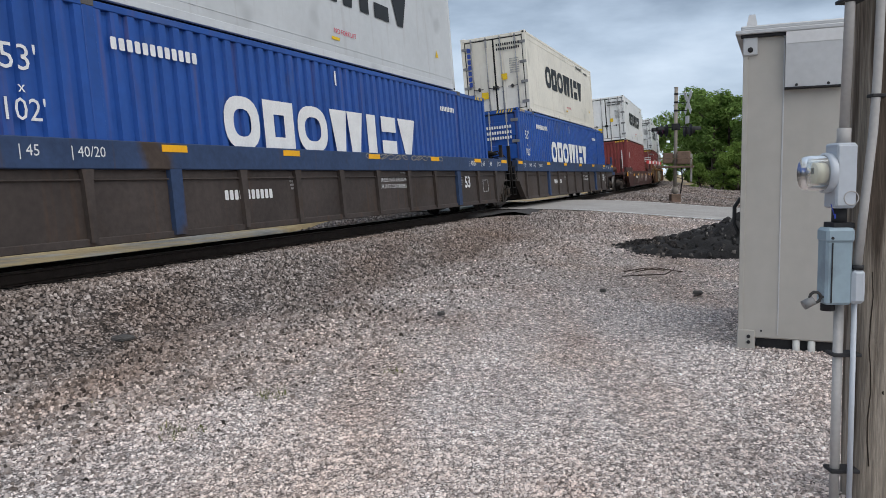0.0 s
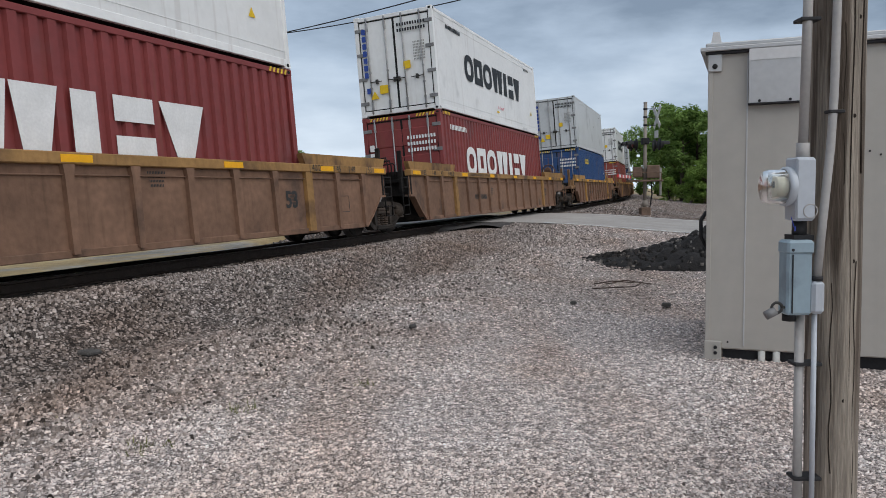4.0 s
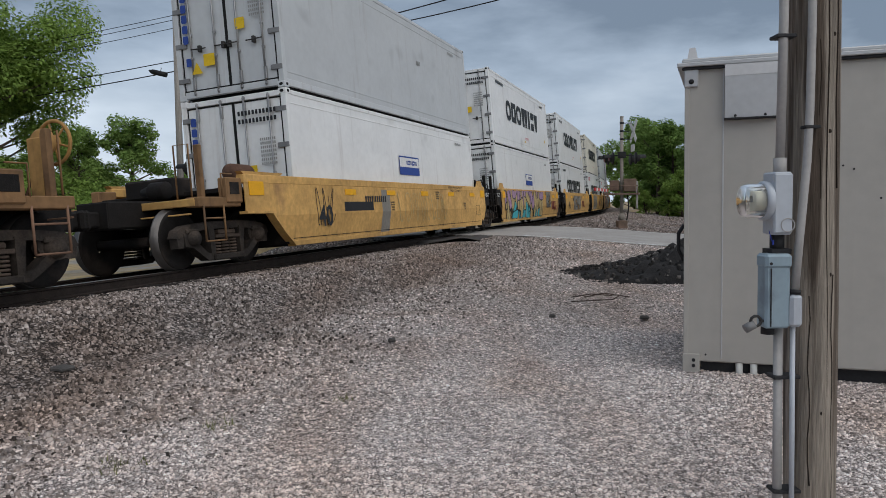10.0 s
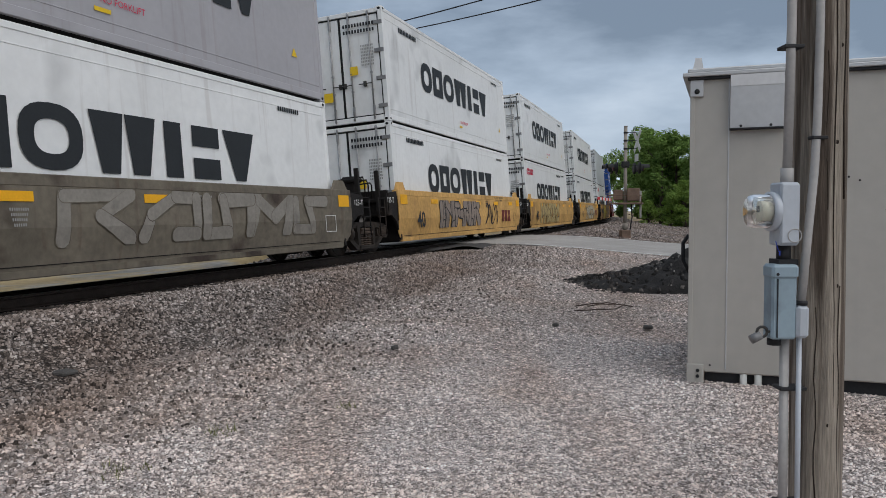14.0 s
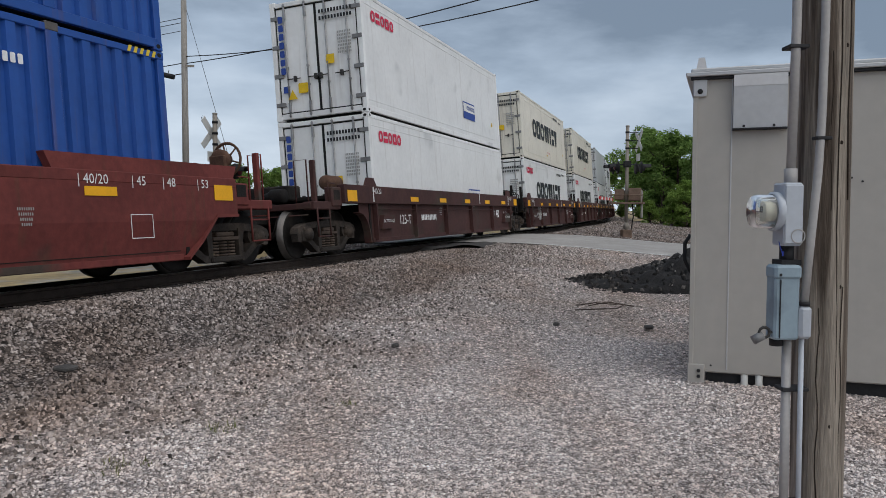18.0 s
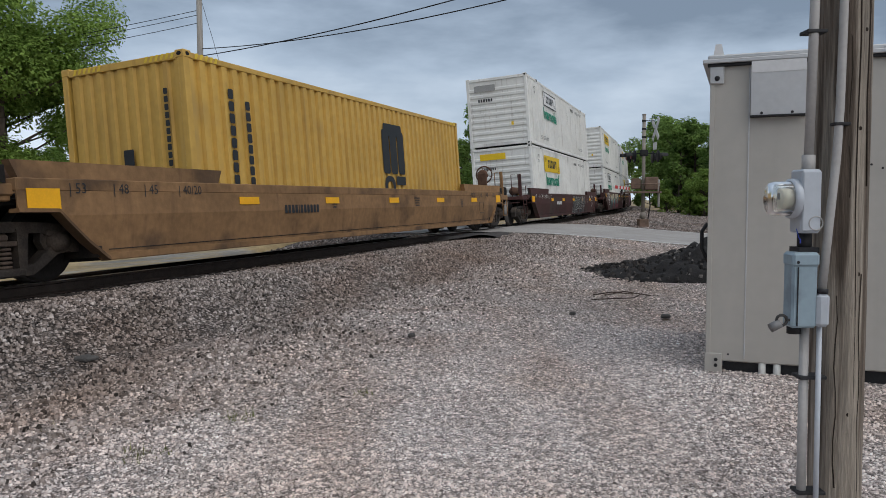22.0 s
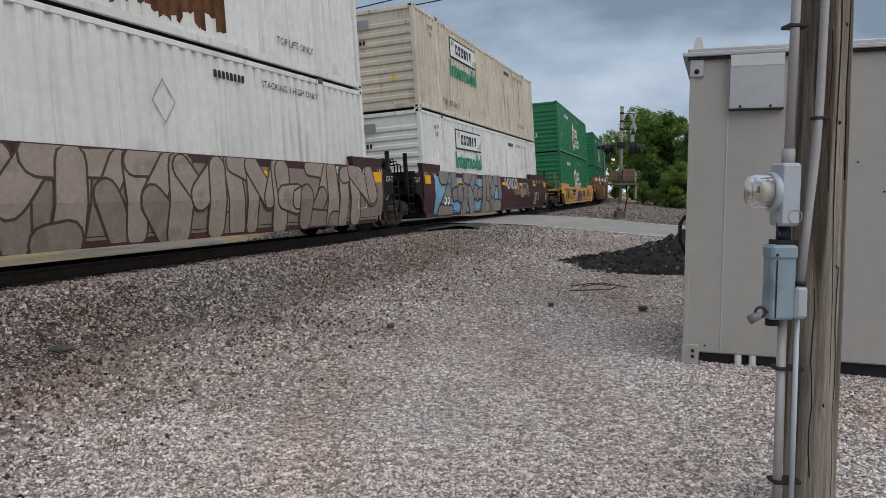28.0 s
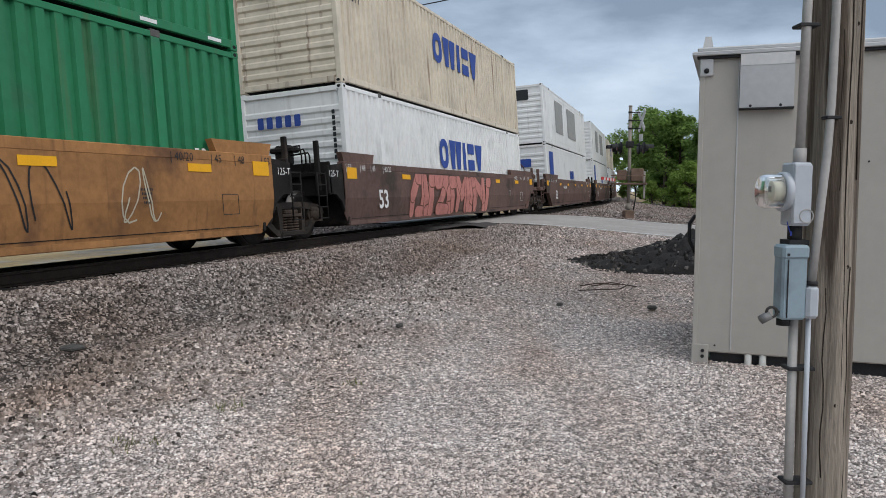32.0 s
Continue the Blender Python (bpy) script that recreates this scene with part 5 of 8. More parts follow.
            if not deep and (xp == xe or hw > 7):
                a, b = sorted((sx * (xp - 0.05), sx * (hw - (1.2 if xp < xe else 2.35 if raised > 0.1 else -0.3))))
                g = G().prism([(a, top - 0.005), (b, top - 0.005), (b + 0.1, top + raised), (a - 0.1, top + raised)], *sorted((sy * 1.32, sy * 1.44)))
                part("guide_plate", g, chord, car)
            else:
                x = sx * (hw - 0.05)
                part("guide_plate", G().prism([(x - 0.32, top - 0.005), (x + 0.32, top - 0.005), (x + 0.16, top + 0.2), (x - 0.16, top + 0.2)], *sorted((sy * 1.34, sy * 1.4))), chord, car, "container guide lug")
        if ribbed:
            span = hf + hb - (0.95 if curved else 0.3)
            n = round(span / (2.45 if deep else ribs_at))
            if sy < 0:
                k = 0.45 if deep else 1.0
                rib = G().prism([(-0.05 * k, 0.24), (0.05 * k, 0.24), (0.07 * k, low - 0.14), (0.09 * k, low), (-0.09 * k, low), (-0.07 * k, low - 0.14)], -1.475, -y_sheet + 0.005).mesh("rib", main)
                wide = G().prism([(-0.11, 0.24), (0.11, 0.24), (0.11, low), (-0.11, low)], -1.482, -1.4).mesh("rib", chord)
                for i in range(n + 1):
                    part("rib", wide if not deep and i in (round(n * 0.16), round(n * 0.84)) else rib, None, side, at=(-hf + 0.15 + span * i / n, 0, 0))
            else:
                g = G()
                for i in range(n + 1):
                    x = -hf + 0.15 + span * i / n
                    g.box(x - 0.07, x + 0.07, 1.4, 1.475, 0.24, low)
                tagged(part("ribs", g, main, side), kind="stuff")
            part("hand_rail", G().cyl((-hf, sy * 1.43, low - 0.13), (hb, sy * 1.43, low - 0.13), 0.012, 5), main, car)
        else:
            part("weld_line", G().box(-hf + 0.1, hb - 0.1, *sorted((sy * (y_sheet - 0.1), sy * (y_sheet - 0.08))), 0.335, 0.347), m_under, side)
        if sy < 0:
            yo = -1.486 if ribbed else -1.461
            for x in (-hf * 0.62, -hf * 0.28, hb * 0.08, hb * 0.45, hb * 0.8):
                part("reflector", G().box(x - 0.24, x + 0.24, yo - 0.006, yo, top - 0.125, top - 0.03) if ribbed and not deep else G().box(x - 0.27, x + 0.27, yo - 0.006, yo, top - 0.33, top - 0.21), m_reflect, car, "yellow reflective strip")
            for x in (-pf + 0.35, pb - 0.35):
                part("reflector", G().box(x - 0.24, x + 0.24, yo - 0.006, yo, top - 0.125, top - 0.03) if ribbed and not deep else G().box(x - 0.23, x + 0.23, yo - 0.006, yo, top - 0.36, top - 0.12), m_reflect, car, "yellow reflective plate")
            if deep:
                for x in (-hf + 0.75, hb - 0.75):
                    st = part("storage_box", G().prism([(x - 0.4, 0.5), (x + 0.4, 0.5), (x + 0.4, 0.82), (x - 0.22, 0.82)], -1.47, -y_sheet + 0.01), main, car, "small steel storage pocket")
                    part("lettering", words("IBC STORAGE", 0.075, m_ink_w), None, st, at=(x + 0.05, -1.474, 0.68))
                    part("lettering", words("40/20", 0.13, m_ink_w), None, car, at=(x - 0.55 * (1 if x < 0 else -1), yo - 0.004, top - 0.12))
                for x in (-pf + 1.45, pb - 1.45, hb * 0.3):
                    part("separator_bar", G().box(x - 0.022, x + 0.022, yo - 0.006, yo, top - 0.36, top - 0.02), m_ink_w, car, "white painted bar")
                part("lettering", words("125-T", 0.24, m_ink_w), None, car, at=(-hf + 2.1, -y_sheet - 0.006, 0.7))
            if hf > 7:
                for x, t in ((-ef + 0.85, "53"), (-ef + 1.55, "48"), (-ef + 2.1, "45"), (-ef + 2.9, "40/20"), (eb - 0.85, "53"), (eb - 1.6, "48"), (eb - 2.2, "45"), (eb - 3.0, "40/20")):
                    part("lettering", words("| " + t, 0.13, ink or m_ink_w), None, car, at=(x, yo - 0.004, top - (0.16 if band > 0.3 else 0.075 if ribbed else 0.12)))
            yb = -(y_sheet + 0.006)
            big = "53" if hf > 7 else "40"
            if top > 1.3 or chord is m_ttx:
                part("lettering", words(big, 0.3 if ribbed else 0.42, ink or m_ink_w, 0.012), None, car, "large stencilled number", at=((-hf * 0.8 if not ribbed else -hf + 0.15 + (hf + hb - (0.95 if curved else 0.3)) * (int(0.84 * round((hf + hb - 0.3) / ribs_at)) + 0.5) / round((hf + hb - (0.95 if curved else 0.3)) / ribs_at)), yb - 0.002, 0.72 if not ribbed else 0.82))
            if ribbed and not deep:
                if band > 0.3:
                    for row, dz in (("52,900 LBS. MAX. GROSS WT", 0.07), ("FOR 20 FT CONTAINERS", -0.07)):
                        part("lettering", words(row, 0.085, m_ink_w), None, car, at=(-hf + 0.15 + (hf + hb - (0.95 if curved else 0.3)) * (int(0.6 * round((hf + hb - 0.3) / ribs_at)) + 0.5) / round((hf + hb - (0.95 if curved else 0.3)) / ribs_at), yb - 0.002, 0.86 + dz))
                else:
                    part("lettering", words("52,800 LBS. MAX GROSS WT FOR 20 FT CONTAINER", 0.07, m_ink_k), None, car, at=(-hf * 0.42, yo - 0.003, top - 0.075))
            if chord is m_ttx and hf < 7:
                for row, dz in (("52,800 LBS. MAX. GROSS WEIGHT", 0.07), ("FOR 20 FT. CONTAINERS", 0.17)):
                    part("lettering", words(row, 0.065, m_ink_k), None, car, at=(hb * 0.52, yb - 0.004, top - dz))
            if big_number:
                part("number_plate", blocks([0.5] * 4 + [0.3] + [0.5] * 6, 0.27, 0.3, 0.1), m_ochre, car, "car number as large plain bars", at=(hb * 0.43, yb - 0.002, 0.94))
            else:
                part("number_plate", blocks([0.55] * 4 + [0.2] + [0.55] * 6, 0.15, 0.22), ink or m_ink_w, car, "car number as plain bars", at=(-hf * 0.42, yb, (0.75 if ribbed else top - 0.42)))
            for x, z, n in ((-hf * 0.27, 1.0, 9), (hb * 0.25, top - 0.22, 12), (hb * 0.66, 0.95, 8)):
                g = G()
                for k in range(4):
                    b = blocks([0.5] * (n - k), 0.035, 0.35)
                    g.add([(q[0], q[1], q[2] - 0.06 * k) for q in b.v], b.f)
                tagged(part("data_panel", g, ink or m_ink_s, car, "small stencilled data lines", at=(x, yb, z)), kind="stuff")
            part("data_frame", G().box(hb * 0.86, hb * 0.86 + 0.42, yb, yb + 0.004, 0.55, 0.56).box(hb * 0.86, hb * 0.86 + 0.42, yb, yb + 0.004, 0.87, 0.88).box(hb * 0.86, hb * 0.86 + 0.01, yb, yb + 0.004, 0.55, 0.88).box(hb * 0.86 + 0.41, hb * 0.86 + 0.42, yb, yb + 0.004, 0.55, 0.88), ink or m_ink_w, car, "stencilled data frame")
    for sx, (hw, xe, xj, xt, free) in ((-1, front), (1, back)):
        part("bulkhead", G().box(*sorted((sx * (hw + 0.02), sx * (hw + 0.1))), -1.38, 1.38, 0.25, low), m_under, car)
        part("end_deck", G().box(*sorted((sx * (hw + 0.1), sx * (xe + (0.35 if free else 0.1)))), -1.25, 1.25, top - 0.3, top - 0.22, 0.01), m_under, car)
        part("draft_sill", G().box(*sorted((sx * hw, sx * (xj - 0.25))), -0.3, 0.3, 0.72, 1.14, 0.02), m_under, car)
        if free:
            truck(car, sx * xt)
            part("coupler", G().box(*sorted((sx * (xj - 0.3), sx * (xj + 0.12))), -0.13, 0.13, 0.76, 1.0, 0.03).box(*sorted((sx * (xj - 0.02), sx * (xj + 0.1))), -0.22, 0.16, 0.72, 1.02, 0.04), m_under, car, "rusty knuckle coupler")
            for sy in (-1, 1):
                y = sy * 1.36
                part("end_sill", G().box(*sorted((sx * xe, sx * (xe + 1.15))), *sorted((sy * 1.12, sy * 1.37)), 0.96, 1.12, 0.015), worn, car)
                lad = G()
                for xx in (xe + 0.5, xe + 1.02):
                    lad.cyl((sx * xx, y, 0.42), (sx * xx, y, 1.0), 0.018, 6)
                for z in (0.42, 0.78):
                    lad.cyl((sx * (xe + 0.5), y, z), (sx * (xe + 1.02), y, z), 0.016, 6)
                if sy > 0:
                    continue
                part("ladder", lad, worn if not ribbed else main, car, "stirrup step")
                part("grab_iron", G().tube([(sx * (xe + 0.5), y, 1.1), (sx * (xe + 0.5), y, 1.5), (sx * (xe + 0.2), y, 1.5)], 0.014, 6), worn, car)
                part("hoop", G().tube([(sx * (xe + 1.1), y * 0.9, 1.1), (sx * (xe + 1.1), y * 0.9, 1.95), (sx * (xe + 1.1), y * 0.7, 1.95), (sx * (xe + 1.1), y * 0.7, 1.1)], 0.016, 6), worn, car, "bent hand hold")
                part("post", G().box(*sorted((sx * (xe + 0.86), sx * (xe + 0.95))), *sorted((sy * 1.2, sy * 1.3)), 1.1, 1.95, 0.01), worn, car)
            part("cross_bar", G().box(*sorted((sx * (xe + 1.08), sx * (xe + 1.16))), -1.3, 1.3, 0.98, 1.1, 0.01).cyl((sx * (xe + 1.2), -1.25, 0.86), (sx * (xe + 1.2), 1.25, 0.86), 0.014, 6), main, car)
            part("platform", G().box(*sorted((sx * (xe + 0.3), sx * (xe + 1.1))), -1.15, 1.15, 1.06, 1.1, 0.006), m_under, car)
            for sy in (-1, 1):
                part("end_pocket", G().box(*sorted((sx * (xe - 0.02), sx * (xe + 0.42))), *sorted((sy * 1.22, sy * 1.4)), 1.02, top - 0.06, 0.02), worn, car, "end pocket plate with a dark opening")
            part("pocket_opening", G().box(*sorted((sx * (xe + 0.08), sx * (xe + 0.34))), -1.406, -1.398, 1.16, 1.36, 0.002), m_under, car)
            part("brake_cylinder", G().lathe([(0.0, 0.0), (0.14, 0.0), (0.15, 0.04), (0.15, 0.3), (0.11, 0.34), (0.06, 0.5), (0.0, 0.5)], "y", 14, (sx * (xe + 0.75), -0.5, 1.3)), m_under, car, "black brake cylinder")
            part("brake_gear", G().box(*sorted((sx * (xe + 0.1), sx * (xe + 0.6))), -0.5, 0.5, 1.2, 1.52, 0.03), m_under, car)
            g = G().lathe([(0.0, -0.02), (0.1, 0.0), (0.16, 0.05), (0.17, 0.1), (0.17, 0.6), (0.16, 0.65), (0.1, 0.7), (0.0, 0.72)], "x", 16, (sx * hw - 0.1 if sx > 0 else -hw - 0.62, -0.55, top + 0.14))
            part("air_reservoir", g, m_brake, car, "rusty air reservoir on the end deck")
            part("air_hose", G().tube([(sx * (xe + 1.0), -0.5, 0.95), (sx * (xe + 1.2), -0.52, 0.75), (sx * (xe + 1.35), -0.5, 0.45)], 0.022, 6), m_under, car)
        else:
            if sx < 0:
                truck(car, sx * xj)
            part("articulation", G().box(*sorted((sx * (xj - 0.5), sx * (xj - 0.02))), -0.55, 0.55, 0.78, 1.1, 0.05), m_under, car)
            if sx < 0:
                g = G().box(-xe - 0.28, -xe - 0.06, -0.72, -0.38, top - 0.05, top + 0.36, 0.04).box(-xe - 0.34, -xe - 0.04, -0.85, -0.3, top + 0.2, top + 0.31, 0.03)
                for k in range(3):
                    y0 = -0.95 - 0.09 * k
                    g.tube([(-xe - 0.2, -0.6, top + 0.3 - 0.08 * k), (-xe - 0.25, y0, top + 0.32 - 0.08 * k), (-xe - 0.28, y0 - 0.05, top + 0.1), (-xe - 0.2, y0, top - 0.2)], 0.018, 6)
                tagged(part("brake_valve", g, m_under, car, "black brake valve with bent pipes"), kind="stuff")
            part("end_wall", G().box(*sorted((sx * (xe - 0.12), sx * (xe - 0.04))), -1.42, 1.42, 0.86, top - 0.02, 0.01), m_under, car)
            for sy in (-1, 1):
                part("post", G().box(*sorted((sx * (xe + 0.08), sx * (xe + 0.16))), *sorted((sy * 1.2, sy * 1.3)), 0.95, 1.95, 0.01), m_under, car)
                lad = G()
                for xx in (xe + 0.06, xe + 0.4):
                    lad.cyl((sx * xx, sy * 1.38, 0.4), (sx * xx, sy * 1.38, 1.3), 0.016, 6)
                for z in (0.4, 0.62, 0.84, 1.06, 1.28):
                    lad.box(*sorted((sx * (xe + 0.06), sx * (xe + 0.4))), *sorted((sy * 1.34, sy * 1.4)), z - 0.012, z + 0.012)
                part("ladder", lad, m_under, car)
    floor = G()
    for i in range(7):
        x = -hf + 0.4 + (hf + hb - 0.8) * i / 6
        floor.box(x - 0.15, x + 0.15, -1.27, 1.27, 0.2, 0.3)
    part("cross_members", floor, m_under, car)
    return car


def brake_wheel(car, x, y, z, m, r=0.29):
    g = G()
    n = 20
    pts = [(x, y + r * math.cos(2 * math.pi * i / n), z + r * math.sin(2 * math.pi * i / n)) for i in range(n + 1)]
    g.tube(pts, 0.026, 6)
    g.lathe([(0.0, -0.02), (0.1, -0.016), (0.11, 0.02), (0.0, 0.03)], "x", 12, (x, y, z))
    for k in range(3):
        a = math.pi * k / 3 + 0.3
        g.cyl((x, y - r * math.cos(a), z - r * math.sin(a)), (x, y + r * math.cos(a), z + r * math.sin(a)), 0.016, 5)
    g.cyl((x, y, z), (x - 0.22, y, z), 0.05, 8)
    wheel = part("brake_wheel", g, m, car, "hand brake wheel")
    part("gear_housing", G().lathe([(0.0, 0.0), (0.17, 0.0), (0.19, -0.03), (0.19, -0.1), (0.15, -0.14), (0.0, -0.14)], "x", 16, (x - 0.12, y, z - 0.02)), m, wheel, "round hand brake housing")
    part("brake_stand", G().box(x - 0.3, x - 0.2, y - 0.16, y + 0.16, 1.1, z + 0.05, 0.015), m, wheel)
    part("chain_guide", G().tube([(x - 0.2, y + 0.12, z - 0.1), (x - 0.24, y + 0.2, 1.4), (x - 0.4, y + 0.25, 1.0)], 0.02, 6), m_brake, wheel)


FREE = {53: (8.15, 9.4, 11.75, 9.5, True), 40: (6.65, 8.15, 10.3, 8.25, True)}
JOINT = {53: (8.3, 9.25, 10.25, 10.25, False), 40: (6.2, 7.15, 7.75, 7.75, False)}
# the platforms: middle along the line at the start, car colours, ends (front, back: f free, j joint), lengths, lower and upper container
UNITS = [
    (16.7, "navy", "fj", 53, "blue53", "reefer_slate"), (36.2, "navy", "jf", 53, "blue53", "reefer_cream"),
    (60.8, "smaroon", "ff", 53, "red40_plain", "reefer_mark"),
    (83.9, "brown", "fj", 53, "red40", "reefer_mark"), (103.1, "brown", "jj", 53, "red40", "reefer_mark"), (123.0, "brown", "jf", 53, "red40", "reefer_mark"),
    (145.6, "tan", "ff", 53, "blue40", "reefer_plain"), (169.9, "brown", "ff", 53, "red40_dot", "reefer_mark"),
    (193.8, "tan", "fj", 53, "blue40", "reefer_plain"), (213.4, "tan", "jj", 53, "blue53", None), (233.4, "tan", "jf", 53, "blue53", None),
    (255.6, "ttx", "fj", 40, "reefer_tag", "reefer_plain"), (271.0, "ttx", "jj", 40, "reefer_tag", "reefer_mark"), (286.9, "ttx", "jj", 40, "reefer_mark", "reefer_mark"),
    (302.6, "ttx", "jj", 40, "reefer_seaco", "reefer_cream"), (318.4, "ttx", "jf", 40, "reefer_seaco", "reefer_plain"),
    (338.0, "taupe", "fj", 40, "reefer_mark", "reefer_grey"), (353.6, "ttx", "jj", 40, "reefer_mark", "reefer_mark"), (368.8, "ttx", "jj", 40, "reefer_seaco", "reefer_mark"),
    (385.2, "ttx", "jj", 40, "reefer_mark", "reefer_mark"), (401.6, "ttxd", "jf", 40, "reefer_seaco", "reefer_plain"),
    (424.1, "oxide", "ff", 53, "blue53", "blue53"),
    (445.4, "maroon", "fj", 40, "reefer_tag_red", "reefer_tag_red"), (461.6, "maroon", "jj", 40, "reefer_seaco", "reefer_cream"), (477.4, "maroon", "jj", 40, "reefer_seaco", "reefer_cream"),
    (493.4, "maroon", "jj", 40, "reefer_seaco", "reefer_plain"), (509.5, "maroon", "jf", 40, "reefer_seaco", "reefer_mark"),
    (531.65, "stan", "ff", 53, "yellow40", None),
    (554.9, "smaroon", "ff", 53, "jb_yellow", "jb_white"), (579.2, "bmaroon", "fj", 53, "jb_white", "jb_yellow"), (599.7, "bmaroon", "jj", 53, "jb_yellow", "jb_yellow"), (620.5, "bmaroon", "jf", 53, "jb_yellow", "jb_yellow"),
    (642.4, "bmaroon", "fj", 53, "jb_yellow", "jb_yellow"), (664.1, "bmaroon", "jj", 53, "jb_framed", "jb_rust"), (684.0, "bmaroon", "jf", 53, "jb_white", "jb_beige"),
    (708.1, "htan", "ff", 53, "hub", "hub"), (732.1, "sorange", "fj", 53, "hub", "hub"), (752.1, "sorange", "jj", 53, "hub", "hub"), (772.0, "sdark", "jf", 53, "swift_white", "swift_cream"),
    (794.0, "sdark", "fj", 53, "reefer53_blue", "reefer53"), (815.0, "sdark", "jj", 53, "reefer53_blue", "reefer53"), (836.0, "sdark", "jf", 53, "swift_white", "swift_cream"),
]
PAINTS = {"navy": (m_dkbrown, m_navy, True, "brown well car with a navy blue top chord"), "brown": (m_brown, m_ochre, True, "grimy brown ribbed well car"),
          "tan": (m_brown, m_tan, True, "brown ribbed well car with a faded tan top chord"), "maroon": (m_maroon, m_maroon, True, "maroon ribbed well car"),
          "smaroon": (m_maroon, m_maroon, False, "dark maroon smooth-sided well car with a low top chord"), "bmaroon": (m_maroon, m_maroon, False, "dark maroon smooth-sided articulated well car"), "ttx": (m_ttx, m_ttx, False, "yellow smooth-sided well car with spray paint"),
          "ttxd": (m_ttxd, m_ttxd, False, "dirty tan smooth-sided well car with spray paint"), "taupe": (m_taupe, m_taupe, False, "grey-green smooth-sided well car"), "oxide": (m_oxide, m_oxide, False, "bright oxide red smooth-sided well car"),
          "stan": (m_tanbrown, m_tanbrown, False, "faded tan-brown smooth-sided well car with a low top chord"), "htan": (m_ttx, m_ttx, False, "yellow-tan smooth-sided well car with a low top chord"), "sorange": (m_orange, m_orange, False, "orange-brown smooth-sided well car"),
          "sdark": (m_mauve, m_mauve, False, "dull mauve-brown smooth-sided well car")}
TOPS = {"smaroon": 1.22, "bmaroon": 1.5, "sorange": 1.55, "sdark": 1.55, "ttx": 1.5, "ttxd": 1.5, "oxide": 1.45, "stan": 1.22, "htan": 1.2, "taupe": 1.42}
INKS = {"brown": m_dkst, "ttx": m_ink_k, "ttxd": m_ink_k, "sorange": m_ink_k, "tan": m_ink_k, "stan": m_ink_k, "htan": m_ink_k}
made, TRAIN = {}, []


def build_train():
    for s, colour, ends, size, lower, upper in UNITS:
        main, chord, ribbed, label = PAINTS[colour]
        fr, bk = [(FREE if e == "f" else JOINT)[size] for e in ends]
        key = (colour, ends, size)
        if key in made:
            car = copy_thing(made[key], Matrix())
            for w in car.children_recursive:
                if w.name.startswith("wheelset"):
                    WHEELS.append((w, w.location.x))
        else:
            car = made[key] = well_car(label, main, chord, fr, bk, ribbed, ribs_at=1.5 if colour == "navy" else 1.07, raised=0.05 if size == 40 or colour == "navy" else 0.2, top=TOPS.get(colour, 1.485), ink=INKS.get(colour), deep=colour == "maroon", wings=not ribbed, big_number=colour == "bmaroon")
            if bk[4]:
                brake_wheel(car, bk[1] + (1.6 if colour == "tan" else 0.95), -0.62, 1.9, m_tan if colour == "tan" else m_brake)
        half = (fr[3] + bk[3]) / 2
        TRAIN.append((car, s, half, 0.0))
        z = 0.375
        for kind in (lower, upper):
            if kind:
                if kind in made:
                    box = copy_thing(made[kind], Matrix())
                else:
                    box = made[kind] = KINDS[kind]()
                TRAIN.append((box, s, half, z))
                z += TALL + 0.012



